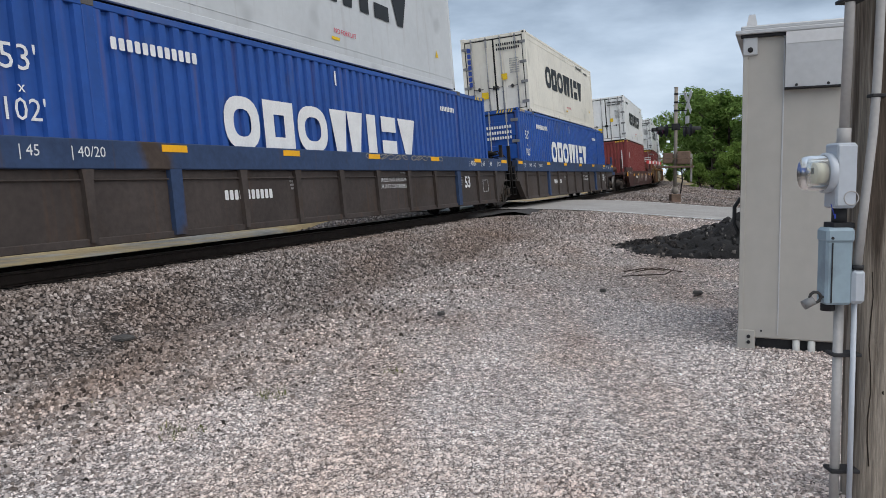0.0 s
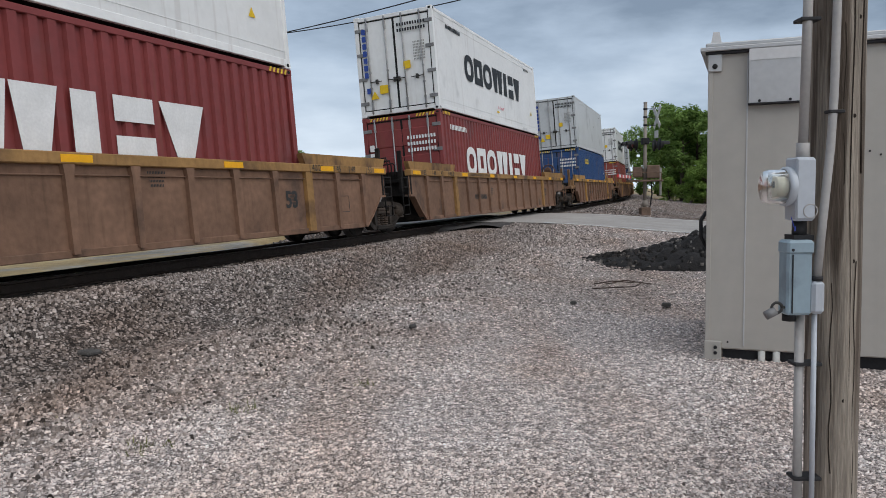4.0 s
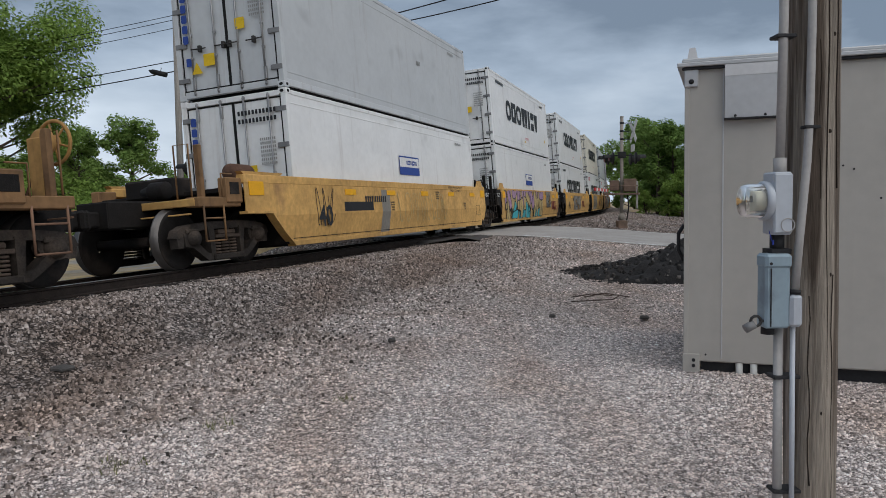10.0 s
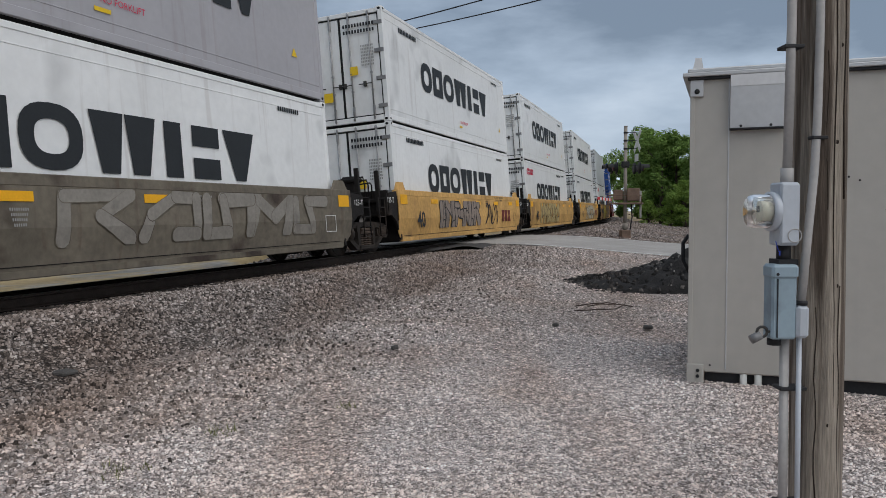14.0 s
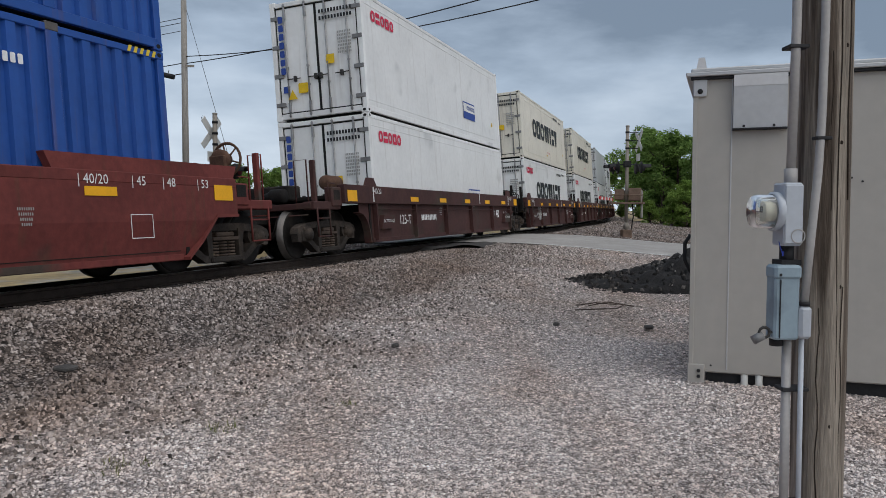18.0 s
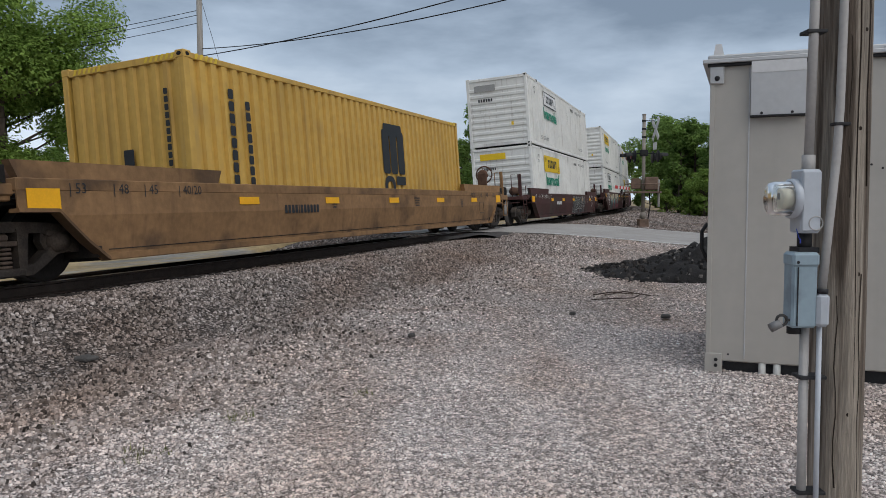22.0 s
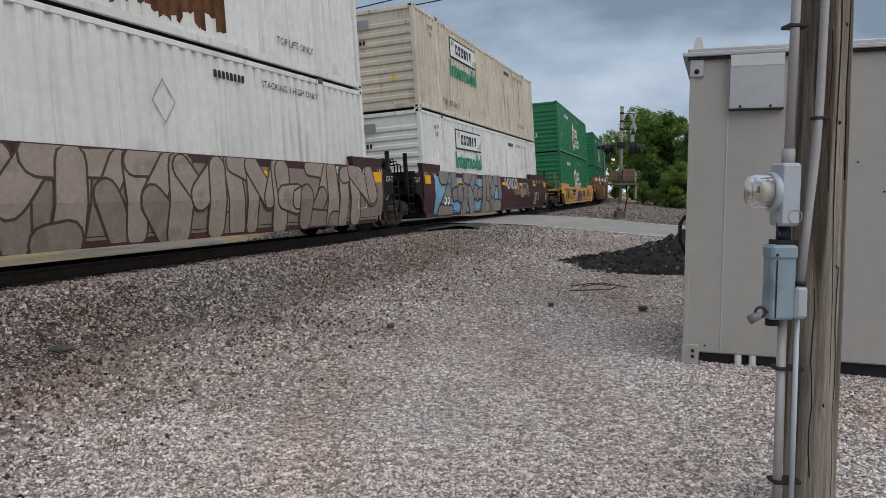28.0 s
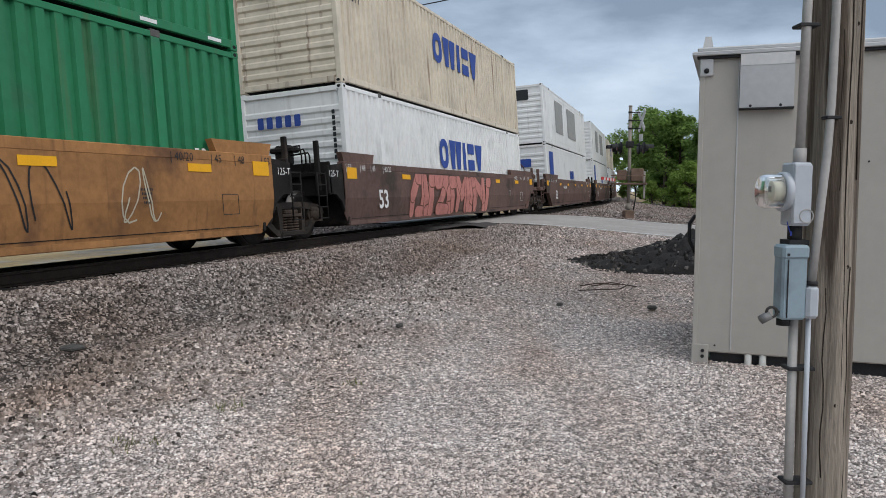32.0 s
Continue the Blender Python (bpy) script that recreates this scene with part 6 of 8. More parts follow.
def spray(car, x0, x1, z0, z1, fill, line, n, seed, y=-1.466, rim=0.035, fills=()):
    """Sprayed wild shapes with no letters: angular thick strokes that interlock, with an outline; further fills band the height."""
    rd = random.Random(seed)
    back = G()
    bent = -1.475 < y < -1.45
    bands = [G() for _ in range(1 + len(fills))]
    w = (x1 - x0) / n
    h = z1 - z0
    for k in range(n):
        cx = x0 + w * (k + 0.5)
        nodes = [(cx + (i - 1) * w * 0.42 + rd.uniform(-0.1, 0.1) * w, z0 + h * (0.1 + 0.4 * j) + rd.uniform(-0.05, 0.05) * h) for i in range(3) for j in range(3)]
        path = rd.choice(((0, 2, 4, 8, 6), (2, 0, 3, 5, 8), (0, 2, 8, 4, 6), (2, 8, 4, 0, 6), (0, 1, 5, 8, 6, 3), (6, 8, 5, 3, 0, 2), (2, 1, 4, 7, 6), (0, 2, 7, 8)))
        t = min(w * 0.2, h * 0.16) * rd.uniform(0.85, 1.15)
        for j, (a, b) in enumerate(zip(path, path[1:])):
            (xa, za), (xb, zb) = nodes[a], nodes[b]
            d = math.hypot(xb - xa, zb - za) or 1
            ux, uz = (xb - xa) / d, (zb - za) / d
            ta, tb = t * rd.uniform(0.8, 1.2), t * rd.uniform(0.8, 1.35)
            dep = -0.0009 * ((k % 3) * 6 + j)
            for g, grow, off in ((back, rim, 0.0), (None, 0.0, -0.0004)):
                pa, pb = ta + grow, tb + grow
                pts = []
                for cx0, cz0, rad, turn in ((xa, za, pa, 0.0), (xb, zb, pb, math.pi)):
                    for q in range(7):
                        f = turn + math.pi * (0.5 + q / 6)
                        lx, lz = math.cos(f), math.sin(f)
                        pts.append((cx0 + rad * (ux * lx - uz * lz), cz0 + rad * (uz * lx + ux * lz)))
                pts = [(p[0], min(max(p[1], z0 - 0.02), z1 + 0.02)) for p in pts]
                if g is None:
                    g = bands[min(len(bands) - 1, int((za + zb - 2 * z0) / (2 * h) * len(bands)))]
                folded(g, pts, dep + off, bent)
    o = tagged(part("spray_paint", back, line, car, "dark outline of sprayed graffiti", at=(0, y, 0)), kind="stuff")
    for g, m in zip(bands, (fill, *fills)):
        tagged(part("spray_fill", g, m, o, "colour fill of sprayed graffiti"), kind="stuff")


def scrawl(car, x0, x1, z0, z1, ink, n, seed, y=-1.468, r=0.014):
    """Thin sprayed loops."""
    rd = random.Random(seed)
    g = G()
    w = (x1 - x0) / n
    for k in range(n):
        cx = x0 + w * (k + 0.5)
        f, ph, q = rd.choice((1.5, 2, 2.5, 3)), rd.uniform(0, 6.28), rd.uniform(0.8, 1.2)
        pts = []
        for i in range(15):
            t = i / 14
            pts.append((cx + w * 0.55 * math.sin(f * math.pi * t + ph) * (1 - 0.4 * t), 0, z0 + (z1 - z0) * (0.5 + 0.5 * math.cos(q * 2.4 * math.pi * t + ph))))
        for (xa, _, za), (xb, _, zb) in zip(pts, pts[1:]):
            d = math.hypot(xb - xa, zb - za) or 1
            nx, nz = -(zb - za) / d * r, (xb - xa) / d * r
            folded(g, [(xa - nx, za - nz), (xb - nx, zb - nz), (xb + nx, zb + nz), (xa + nx, za + nz)], 0, -1.475 < y < -1.45)
    tagged(part("spray_scrawl", g, ink, car, "thin sprayed scrawl", at=(0, y, 0)), kind="stuff")


build_train()


def sp(name, c):
    return mat(name, c, 0.6, var=0.15, scale=2, second=tuple(q * 0.7 for q in c), second_amount=0.35, second_scale=2)


s_cream, s_black, s_white = sp("cream_spray", (0.5, 0.45, 0.34)), sp("black_spray", (0.02, 0.02, 0.022)), sp("white_spray", (0.62, 0.62, 0.6))
s_cyan, s_purple, s_teal = sp("cyan_spray", (0.06, 0.4, 0.45)), sp("purple_spray", (0.2, 0.13, 0.33)), sp("teal_spray", (0.1, 0.26, 0.27))
s_brown, s_grey, s_pink = sp("brown_spray", (0.17, 0.07, 0.05)), sp("grey_spray", (0.25, 0.23, 0.2)), sp("pink_spray", (0.5, 0.2, 0.17))
s_yel, s_blue, s_rust = sp("lemon_spray", (0.65, 0.5, 0.05)), sp("light_blue_spray", (0.2, 0.4, 0.55)), sp("dark_red_spray", (0.16, 0.03, 0.025))
CARS = [o for o, s, h, z in TRAIN if o.name.startswith("well_car")]
m_gold = car_paint("clean_yellow_panel_paint", (0.5, 0.32, 0.07), (0.3, 0.18, 0.06), 0.2)
s_lilac, s_sand = sp("lilac_spray", (0.38, 0.24, 0.36)), sp("sand_spray", (0.48, 0.36, 0.16))
s_taupe, s_dkred = sp("taupe_spray", (0.25, 0.2, 0.165)), sp("wine_spray", (0.2, 0.05, 0.07))


def patch(car, x, z, w, h, m, y, label="painted-over panel"):
    g = G()
    folded(g, [(x - w / 2, z - h / 2), (x + w / 2, z - h / 2), (x + w / 2, z + h / 2), (x - w / 2, z + h / 2)], 0, -1.475 < y < -1.45)
    part("paint_patch", g, m, car, label, at=(0, y, 0))


scrawl(CARS[0], 0.3, 2.2, 1.36, 1.46, s_grey, 6, 21, -1.49, 0.01)
scrawl(CARS[0], 2.4, 4.2, 1.36, 1.46, s_grey, 6, 41, -1.49, 0.01)
scrawl(CARS[2], -2.6, -1.2, 0.35, 1.1, s_grey, 5, 2, -1.462, 0.02)
spray(CARS[2], -0.6, 1.2, 0.5, 1.0, s_grey, s_dkred, 3, 42, -1.462, 0.02)
spray(CARS[2], 3.2, 4.4, 0.5, 0.95, s_white, s_dkred, 3, 43, -1.462, 0.02)
spray(CARS[3], -3.6, 3.2, 0.3, 1.25, s_cream, s_black, 7, 1, -1.484, 0.05)
patch(CARS[3], -4.2, 0.6, 1.0, 0.5, s_blue, -1.41)
patch(CARS[4], -8.6, 0.9, 0.9, 0.9, s_black, -1.41)
scrawl(CARS[7], -5.6, -3.2, 0.85, 1.25, s_cyan, 6, 3, -1.41, 0.016)
SPAN = 15.35
for k in (10, 11):
    patch(CARS[7], -8.0 + SPAN * (k + 0.5) / 14, 0.8, SPAN / 14 - 0.13, 1.0, m_gold, -1.409, "repainted yellow panel")
part("brand_mark", shape_row("tth", 0.24, (0.95, 0.95, 1.0), 0.1), s_rust, CARS[7], "row of plain blocks", at=(-8.0 + SPAN * 11.5 / 14, -1.413, 0.86))
scrawl(CARS[7], 4.2, 5.0, 1.08, 1.24, s_black, 3, 73, -1.412, 0.008)
scrawl(CARS[7], 6.3, 7.2, 0.8, 1.15, s_white, 3, 74, -1.412, 0.013)
scrawl(CARS[8], 3.6, 5.4, 0.5, 0.95, s_black, 6, 75, -1.412, 0.016)
scrawl(CARS[8], 2.2, 5.0, 1.37, 1.47, s_rust, 8, 44, -1.49, 0.009)
spray(CARS[9], -4.2, 1.0, 0.32, 1.2, s_cream, s_black, 6, 4, -1.484)
scrawl(CARS[9], 5.6, 6.6, 0.6, 1.1, s_white, 4, 25, -1.41, 0.012)
patch(CARS[9], 7.3, 0.72, 0.75, 0.7, s_grey, -1.41)
scrawl(CARS[10], -6.3, -5.3, 0.4, 1.1, s_cyan, 4, 5, -1.41, 0.018)
scrawl(CARS[10], -4.4, -2.6, 1.36, 1.46, s_rust, 7, 45, -1.49, 0.008)
patch(CARS[10], -3.9, 0.75, 1.0, 0.26, s_black, -1.408)
patch(CARS[10], -2.5, 0.75, 0.9, 0.26, s_black, -1.408)
patch(CARS[11], -3.7, 0.92, 1.5, 0.2, s_black, -1.4575)
scrawl(CARS[11], -5.7, -4.9, 0.55, 1.3, s_black, 3, 6, -1.462, 0.01)
patch(CARS[11], -2.2, 0.8, 0.5, 1.0, s_grey, -1.458)
scrawl(CARS[11], -1.5, 2.4, 0.5, 1.25, s_sand, 8, 46, -1.462, 0.012)
spray(CARS[12], -6.0, 1.9, 0.3, 1.42, s_cyan, s_black, 11, 7, fills=(s_sand, s_lilac), rim=0.045)
spray(CARS[12], -5.6, 1.6, 0.34, 1.38, s_cyan, s_black, 8, 71, -1.474, 0.05, fills=(s_sand, s_lilac))
spray(CARS[12], 2.9, 3.9, 0.7, 1.45, s_grey, s_black, 2, 47)
spray(CARS[13], -2.6, 0.8, 0.45, 1.3, s_grey, s_black, 4, 9)
scrawl(CARS[13], 4.2, 5.4, 0.5, 1.1, s_sand, 3, 48, -1.462, 0.012)
spray(CARS[14], -5.2, -1.6, 0.35, 1.4, s_grey, s_black, 4, 10)
scrawl(CARS[14], 2.8, 5.0, 0.5, 1.3, s_black, 4, 49, -1.462, 0.022)
spray(CARS[15], -6.0, -1.2, 0.28, 1.46, s_brown, s_cream, 6, 11)
spray(CARS[15], -1.1, 1.9, 0.3, 1.46, s_taupe, s_cream, 4, 12)
spray(CARS[15], 2.0, 5.9, 0.3, 1.42, s_sand, s_black, 5, 13, fills=(s_teal, s_teal))
spray(CARS[16], -1.2, 5.4, 0.55, 1.25, s_grey, m_taupe, 5, 14, rim=0.012)
patch(CARS[16], -5.0, 0.95, 1.4, 0.22, s_black, -1.4575)
spray(CARS[17], -3.4, 0.6, 0.5, 1.25, s_taupe, s_black, 7, 15)
scrawl(CARS[17], 1.4, 3.0, 0.5, 1.2, s_black, 4, 50, -1.462, 0.03)
spray(CARS[18], -4.0, 1.0, 0.4, 1.3, s_sand, s_black, 6, 16)
spray(CARS[19], -2.5, 3.0, 0.4, 1.3, s_cream, s_black, 6, 17)
patch(CARS[20], -4.6, 0.9, 2.6, 0.3, s_black, -1.4575)
spray(CARS[20], -2.4, 0.8, 0.3, 1.4, s_yel, s_cream, 3, 18)
patch(CARS[20], -0.8, 0.85, 3.0, 1.0, s_yel, -1.4575)
s_clay, s_soot = sp("clay_spray", (0.3, 0.2, 0.125)), sp("soot_spray", (0.07, 0.06, 0.055))
spray(CARS[20], 1.0, 6.2, 0.35, 1.38, s_clay, s_soot, 4, 19, rim=0.06)
scrawl(CARS[20], 4.4, 5.6, 0.6, 1.15, s_soot, 4, 72, -1.476, 0.02)
part("number_plate", blocks([0.55] * 4 + [0.2] + [0.55] * 6, 0.2, 0.2), s_white, CARS[21], "car number as plain bars", at=(-4.5, -1.463, 0.62))
scrawl(CARS[21], -7.6, -6.1, 0.5, 1.1, s_grey, 6, 59, -1.463, 0.03)
patch(CARS[21], -1.6, 0.75, 2.6, 0.36, s_black, -1.4575)
scrawl(CARS[21], -3.6, 3.0, 1.1, 1.4, s_grey, 14, 20, -1.463, 0.012)
scrawl(CARS[23], -4.3, -3.5, 0.5, 1.1, s_white, 4, 22, -1.41, 0.022)
spray(CARS[28], 0.6, 4.4, 0.24, 1.1, s_black, s_white, 5, 23, -1.462, 0.02)
scrawl(CARS[28], -7.2, -5.2, 1.0, 1.15, s_grey, 8, 51, -1.463, 0.009)
spray(CARS[29], -5.0, 2.2, 0.3, 1.36, s_dkred, s_black, 8, 24, fills=(s_teal, s_cream))
scrawl(CARS[29], -8.0, -5.5, 0.9, 1.4, s_white, 8, 26, -1.462, 0.014)
spray(CARS[30], 1.9, 5.6, 0.3, 1.4, s_dkred, s_lilac, 5, 27)
scrawl(CARS[30], -3.6, -1.6, 0.35, 1.2, s_black, 4, 52, -1.462, 0.014)
spray(CARS[31], 2.5, 5.8, 0.3, 1.4, s_dkred, s_lilac, 4, 28)
scrawl(CARS[31], 6.4, 7.8, 0.7, 1.2, s_white, 5, 53, -1.462, 0.016)
spray(CARS[32], -3.0, 4.0, 0.4, 1.3, s_dkred, s_black, 6, 29)
s_umber, s_fawn = sp("umber_spray", (0.07, 0.048, 0.04)), sp("fawn_spray", (0.34, 0.275, 0.225))
spray(CARS[33], -6.6, 7.9, 0.22, 1.46, s_taupe, s_umber, 15, 30, rim=0.04, fills=(s_fawn, s_fawn))
scrawl(CARS[33], 6.2, 8.0, 1.2, 1.45, s_white, 6, 58, -1.468, 0.016)
patch(CARS[33], 0.5, 0.86, 16.0, 1.2, s_taupe, -1.4575)
s_navy = sp("navy_spray", (0.035, 0.045, 0.09))
patch(CARS[34], -3.75, 0.88, 7.8, 1.2, s_blue, -1.4575)
spray(CARS[34], -7.1, -0.1, 0.24, 1.5, s_grey, s_navy, 6, 32, fills=(s_taupe, s_grey), rim=0.06)
scrawl(CARS[34], 0.8, 3.3, 1.05, 1.44, s_white, 6, 33, -1.464, 0.032)
scrawl(CARS[34], 3.6, 5.2, 0.7, 1.3, s_white, 7, 54, -1.464, 0.011)
scrawl(CARS[34], 6.4, 7.0, 0.35, 0.9, s_white, 3, 57, -1.464, 0.018)
scrawl(CARS[35], -7.4, -3.6, 0.45, 1.1, s_black, 7, 34, -1.462, 0.025)
spray(CARS[35], -1.2, 1.2, 0.3, 0.95, s_purple, s_black, 5, 35)
scrawl(CARS[35], 4.4, 6.0, 0.6, 1.1, s_black, 5, 55, -1.462, 0.022)
patch(CARS[35], -3.2, 1.0, 2.2, 0.22, s_black, -1.4575)
spray(CARS[36], 3.2, 5.6, 0.42, 1.3, s_white, s_black, 4, 36, rim=0.05)
part("lettering", words("LD.LMT 116,800 PER UNIT", 0.085, m_ink_k), None, CARS[36], "black stencilled load limit", at=(0.6, -1.463, 0.93))
scrawl(CARS[37], 2.9, 4.3, 0.45, 1.3, s_black, 2, 37, -1.462, 0.012)
scrawl(CARS[37], 5.0, 5.8, 0.5, 1.25, s_cream, 2, 38, -1.462, 0.012)
patch(CARS[37], 1.2, 0.95, 1.7, 0.42, s_black, -1.4575)
spray(CARS[38], -4.8, 2.6, 0.28, 1.35, s_pink, s_brown, 8, 39)
for i, x in ((12, 4.9), (13, 2.4), (14, 1.2), (17, 4.2), (19, 4.4), (9, 2.3), (10, -5.0), (35, 2.7)):
    g = shape_row("tth", 0.42, (0.95, 0.95, 1.0), 0.1)
    part("brand_mark", g, s_rust if i in (12, 13, 14, 17, 19, 35) else s_cream, CARS[i], "row of plain blocks", at=(x, -1.462 if i not in (9, 10) else -1.411, 0.78))
part("brand_mark", shape_row("tth", 0.26, (0.95, 0.95, 1.0), 0.1), s_white, CARS[37], "row of plain blocks", at=(1.2, -1.461, 0.95))


# ---- loose stone, on yard and ballast ----
def scatter(name, label, xs, ys, zs, size, material, seed, tall=1.0):
    """Irregular crushed stones with a flattish top, joined."""
    rs = np.random.RandomState(seed)
    n = len(xs)
    a = (np.arange(4) * 1.5708)[None] + rs.uniform(-0.5, 0.5, (n, 4))
    r = rs.uniform(0.7, 1.2, (n, 4))
    k = rs.uniform(0.45, 0.8, (n, 4))
    h = rs.uniform(0.45, 0.95, n)[:, None] * tall
    low = np.stack([r * np.cos(a), r * np.sin(a), np.full((n, 4), -0.3)], -1)
    top = np.stack([k * r * np.cos(a + 0.25), k * r * np.sin(a + 0.25), h + rs.uniform(-0.16, 0.16, (n, 4))], -1)
    v = np.concatenate([low, top], 1)
    v[:, :, 1] *= rs.uniform(0.42, 0.85, n)[:, None]
    v *= size[:, None, None]
    tilt, turn = rs.normal(0, 0.3, n), rs.uniform(0, 6.283, n)
    c, s = np.cos(tilt)[:, None], np.sin(tilt)[:, None]
    y, z = v[:, :, 1] * c - v[:, :, 2] * s, v[:, :, 1] * s + v[:, :, 2] * c
    c, s = np.cos(turn)[:, None], np.sin(turn)[:, None]
    x, y = v[:, :, 0] * c - y * s, v[:, :, 0] * s + y * c
    v = np.stack([x + xs[:, None], y + ys[:, None], z + zs[:, None]], -1).reshape(-1, 3)
    quad = np.array([(0, 1, 5, 4), (1, 2, 6, 5), (2, 3, 7, 6), (3, 0, 4, 7), (4, 5, 6, 7)])
    f = (quad[None] + np.arange(n)[:, None, None] * 8).reshape(-1)
    me = bpy.data.meshes.new(name)
    me.vertices.add(len(v))
    me.vertices.foreach_set("co", v.astype(np.float32).ravel())
    me.loops.add(len(f))
    me.loops.foreach_set("vertex_index", f.astype(np.int32))
    me.polygons.add(len(f) // 4)
    me.polygons.foreach_set("loop_start", np.arange(0, len(f), 4, dtype=np.int32))
    me.update(calc_edges=True)
    me.materials.append(material)
    return tagged(new(name, me), label, "stones", kind="stuff")


m_chips = stone_mat("limestone_chips", PALE, (0.76, 0.67, 0.6), 0.6)
m_rocks = stone_mat("ballast_rock", BROWN, (0.84, 0.77, 0.71), 0.6)
attr = yard.data.attributes.new("shoulder", "FLOAT", "POINT")
attr.data.foreach_set("value", shade_of_stone(ys, yl).ravel().astype(np.float32))
rs = np.random.RandomState(11)


def yard_z(s, lat, x, y):
    return ground_z(s, lat) + 0.018 - 0.04 * sm(4.4, 3.3, lat) + sm(26, 22, s) * 0.018 * np.sin(x * 1.3 + 1.7 * np.sin(y * 0.7)) + sm(26, 22, s) * 0.012 * np.sin(y * 2.1 + x)


# chips over the yard: small where the ground is worn, larger towards the track
rr = 2.9 + (27 - 2.9) * rs.uniform(0, 1, 235000) ** 1.6
aa = rs.uniform(-0.72, 0.68, len(rr))
cx, cy = rr * np.sin(aa), rr * np.cos(aa)
cs, cl = track_coords(cx, cy)
worn = sm(0.2, 0.7, 0.5 + 0.5 * np.sin(cl * 0.9 - 1.2 + 0.4 * np.sin(cs * 0.6)))
keep = (cl > 3.3 + 2.6 * rs.uniform(0, 1, len(cl)) ** 1.5) & (cs < 26.5) & ~((cy > 13.6) & (cy < 16.6) & (cx > 4.2)) & ~((cy > 7.2) & (cx > 2.9 + 0.34 * (cy - 7)))
cx, cy, cs, cl, cr, worn = cx[keep], cy[keep], cs[keep], cl[keep], rr[keep], worn[keep]
coarse = sm(8.0, 4.0, cl)
mixed_in = rs.uniform(0, 1, len(cl)) < shade_of_stone(cs, cl)
cz, csize = yard_z(cs, cl, cx, cy), rs.uniform(0.0065, 0.0165, len(cx)) * (1 + 0.28 * coarse + 0.15 * worn) * (0.7 + cr / 17)
m_mixed = stone_mat("mixed_grey_stone", MIXED, (0.76, 0.67, 0.6), 0.6)
for pick, name, label, m, seed in ((~mixed_in, "gravel_chips", "pale crushed limestone chips covering the yard", m_chips, 1), (mixed_in, "shoulder_stones", "mixed grey-brown stones between yard and ballast", m_mixed, 9)):
    scatter(name, label, cx[pick], cy[pick], cz[pick], csize[pick], m, seed, 0.8)
# ballast rock on the shoulder of the track
n = 165000
bs_, bl_ = 1 + 57 * rs.uniform(0, 1, n) ** 1.6, rs.uniform(0.85, 6.4, n)
keep = (bl_ < 3.3 + 2.6 * rs.uniform(0, 1, n) ** 1.6) & ~((bs_ > 24.2) & (bs_ < 26.4) & (bl_ < 2.4)) & ~((bs_ > 26.3) & (bs_ < 36) & (bl_ < 6))
bs_, bl_ = bs_[keep], bl_[keep]
bx_, by_ = plan(bs_, bl_)
bz_ = np.maximum(ground_z(bs_, bl_), np.where(bl_ > 3.6, yard_z(bs_, bl_, bx_, by_), -1)) + 0.004
scatter("ballast_rocks", "grey-brown crushed ballast rock on the track shoulder", bx_, by_, bz_, rs.uniform(0.012, 0.028, len(bs_)) * (1 + bs_ / 70), m_rocks, 2, 0.9)
n = 9000
bs_, bl_ = rs.uniform(-2, 60, n), -rs.uniform(0.9, 3.6, n)
keep = ~((bs_ > 25.5) & (bs_ < 36))
bs_, bl_ = bs_[keep], bl_[keep]
bx_, by_ = plan(bs_, bl_)
scatter("ballast_rocks", "grey-brown crushed ballast rock beyond the rails", bx_, by_, ground_z(bs_, bl_) + 0.005, rs.uniform(0.03, 0.05, len(bs_)), m_rocks, 3)
# gravel verge beyond the road, round the signal
n = 9000
bs_, bl_ = rs.uniform(35.6, 75, n), rs.uniform(2.5, 9.5, n)
bx_, by_ = plan(bs_, bl_)
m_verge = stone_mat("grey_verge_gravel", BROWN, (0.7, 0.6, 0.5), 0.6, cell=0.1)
vs_, vl_ = np.meshgrid(np.arange(35.3, 80, 1.0), np.arange(2.4, 13, 0.8))
vx_, vy_ = plan(vs_, vl_)
def verge_z(s, lat):
    return np.maximum(ground_z(s, lat), 0.0) + 0.2 * sm(9, 4, lat) * sm(36, 42, s) + 0.03
tagged(new("gravel_verge", grid_mesh("gravel_verge", vx_, vy_, verge_z(vs_, vl_), m_verge)), "grey gravel verge beside the track past the road", "gravel", kind="structure")
scatter("verge_stones", "grey stones on the verge past the road", bx_, by_, verge_z(bs_, bl_), rs.uniform(0.03, 0.055, n), m_rocks, 4)

# ---- heap of millings, litter, weeds ----
m_millings = mat("black_asphalt_millings", (0.022, 0.021, 0.021), 0.95, var=0.3, scale=4, bump=1.0, bump_scale=22)
heap = thing("millings_heap", "low heap of black asphalt millings on the gravel", "heap")
hu, hv = np.meshgrid(np.linspace(-1, 1, 64), np.linspace(-1, 1, 44))
hr = np.clip(1 - (np.abs(hu) ** 2.2 + np.abs(hv) ** 2.2), 0, 1) ** 0.65
lump = 0.75 + 0.25 * np.sin(hu * 7 + 2 * np.sin(hv * 5)) * np.cos(hv * 6 + hu * 3) + 0.12 * np.sin(hu * 23 + hv * 17) + 0.1 * np.sin(hu * 31 - hv * 29)
hz = 0.8 * hr * lump * (0.25 + 0.75 * sm(-1, 0.4, hu)) + 0.06
hx_, hy_ = 5.15 + hu * 2.6 * 0.95 + hv * 0.6, 15.2 - hu * 0.65 + hv * 1.75
part("mound", grid_mesh("mound", hx_, hy_, hz * (hr > 0) - 0.12 * (hr <= 0), m_millings), None, heap)
nn = 1800
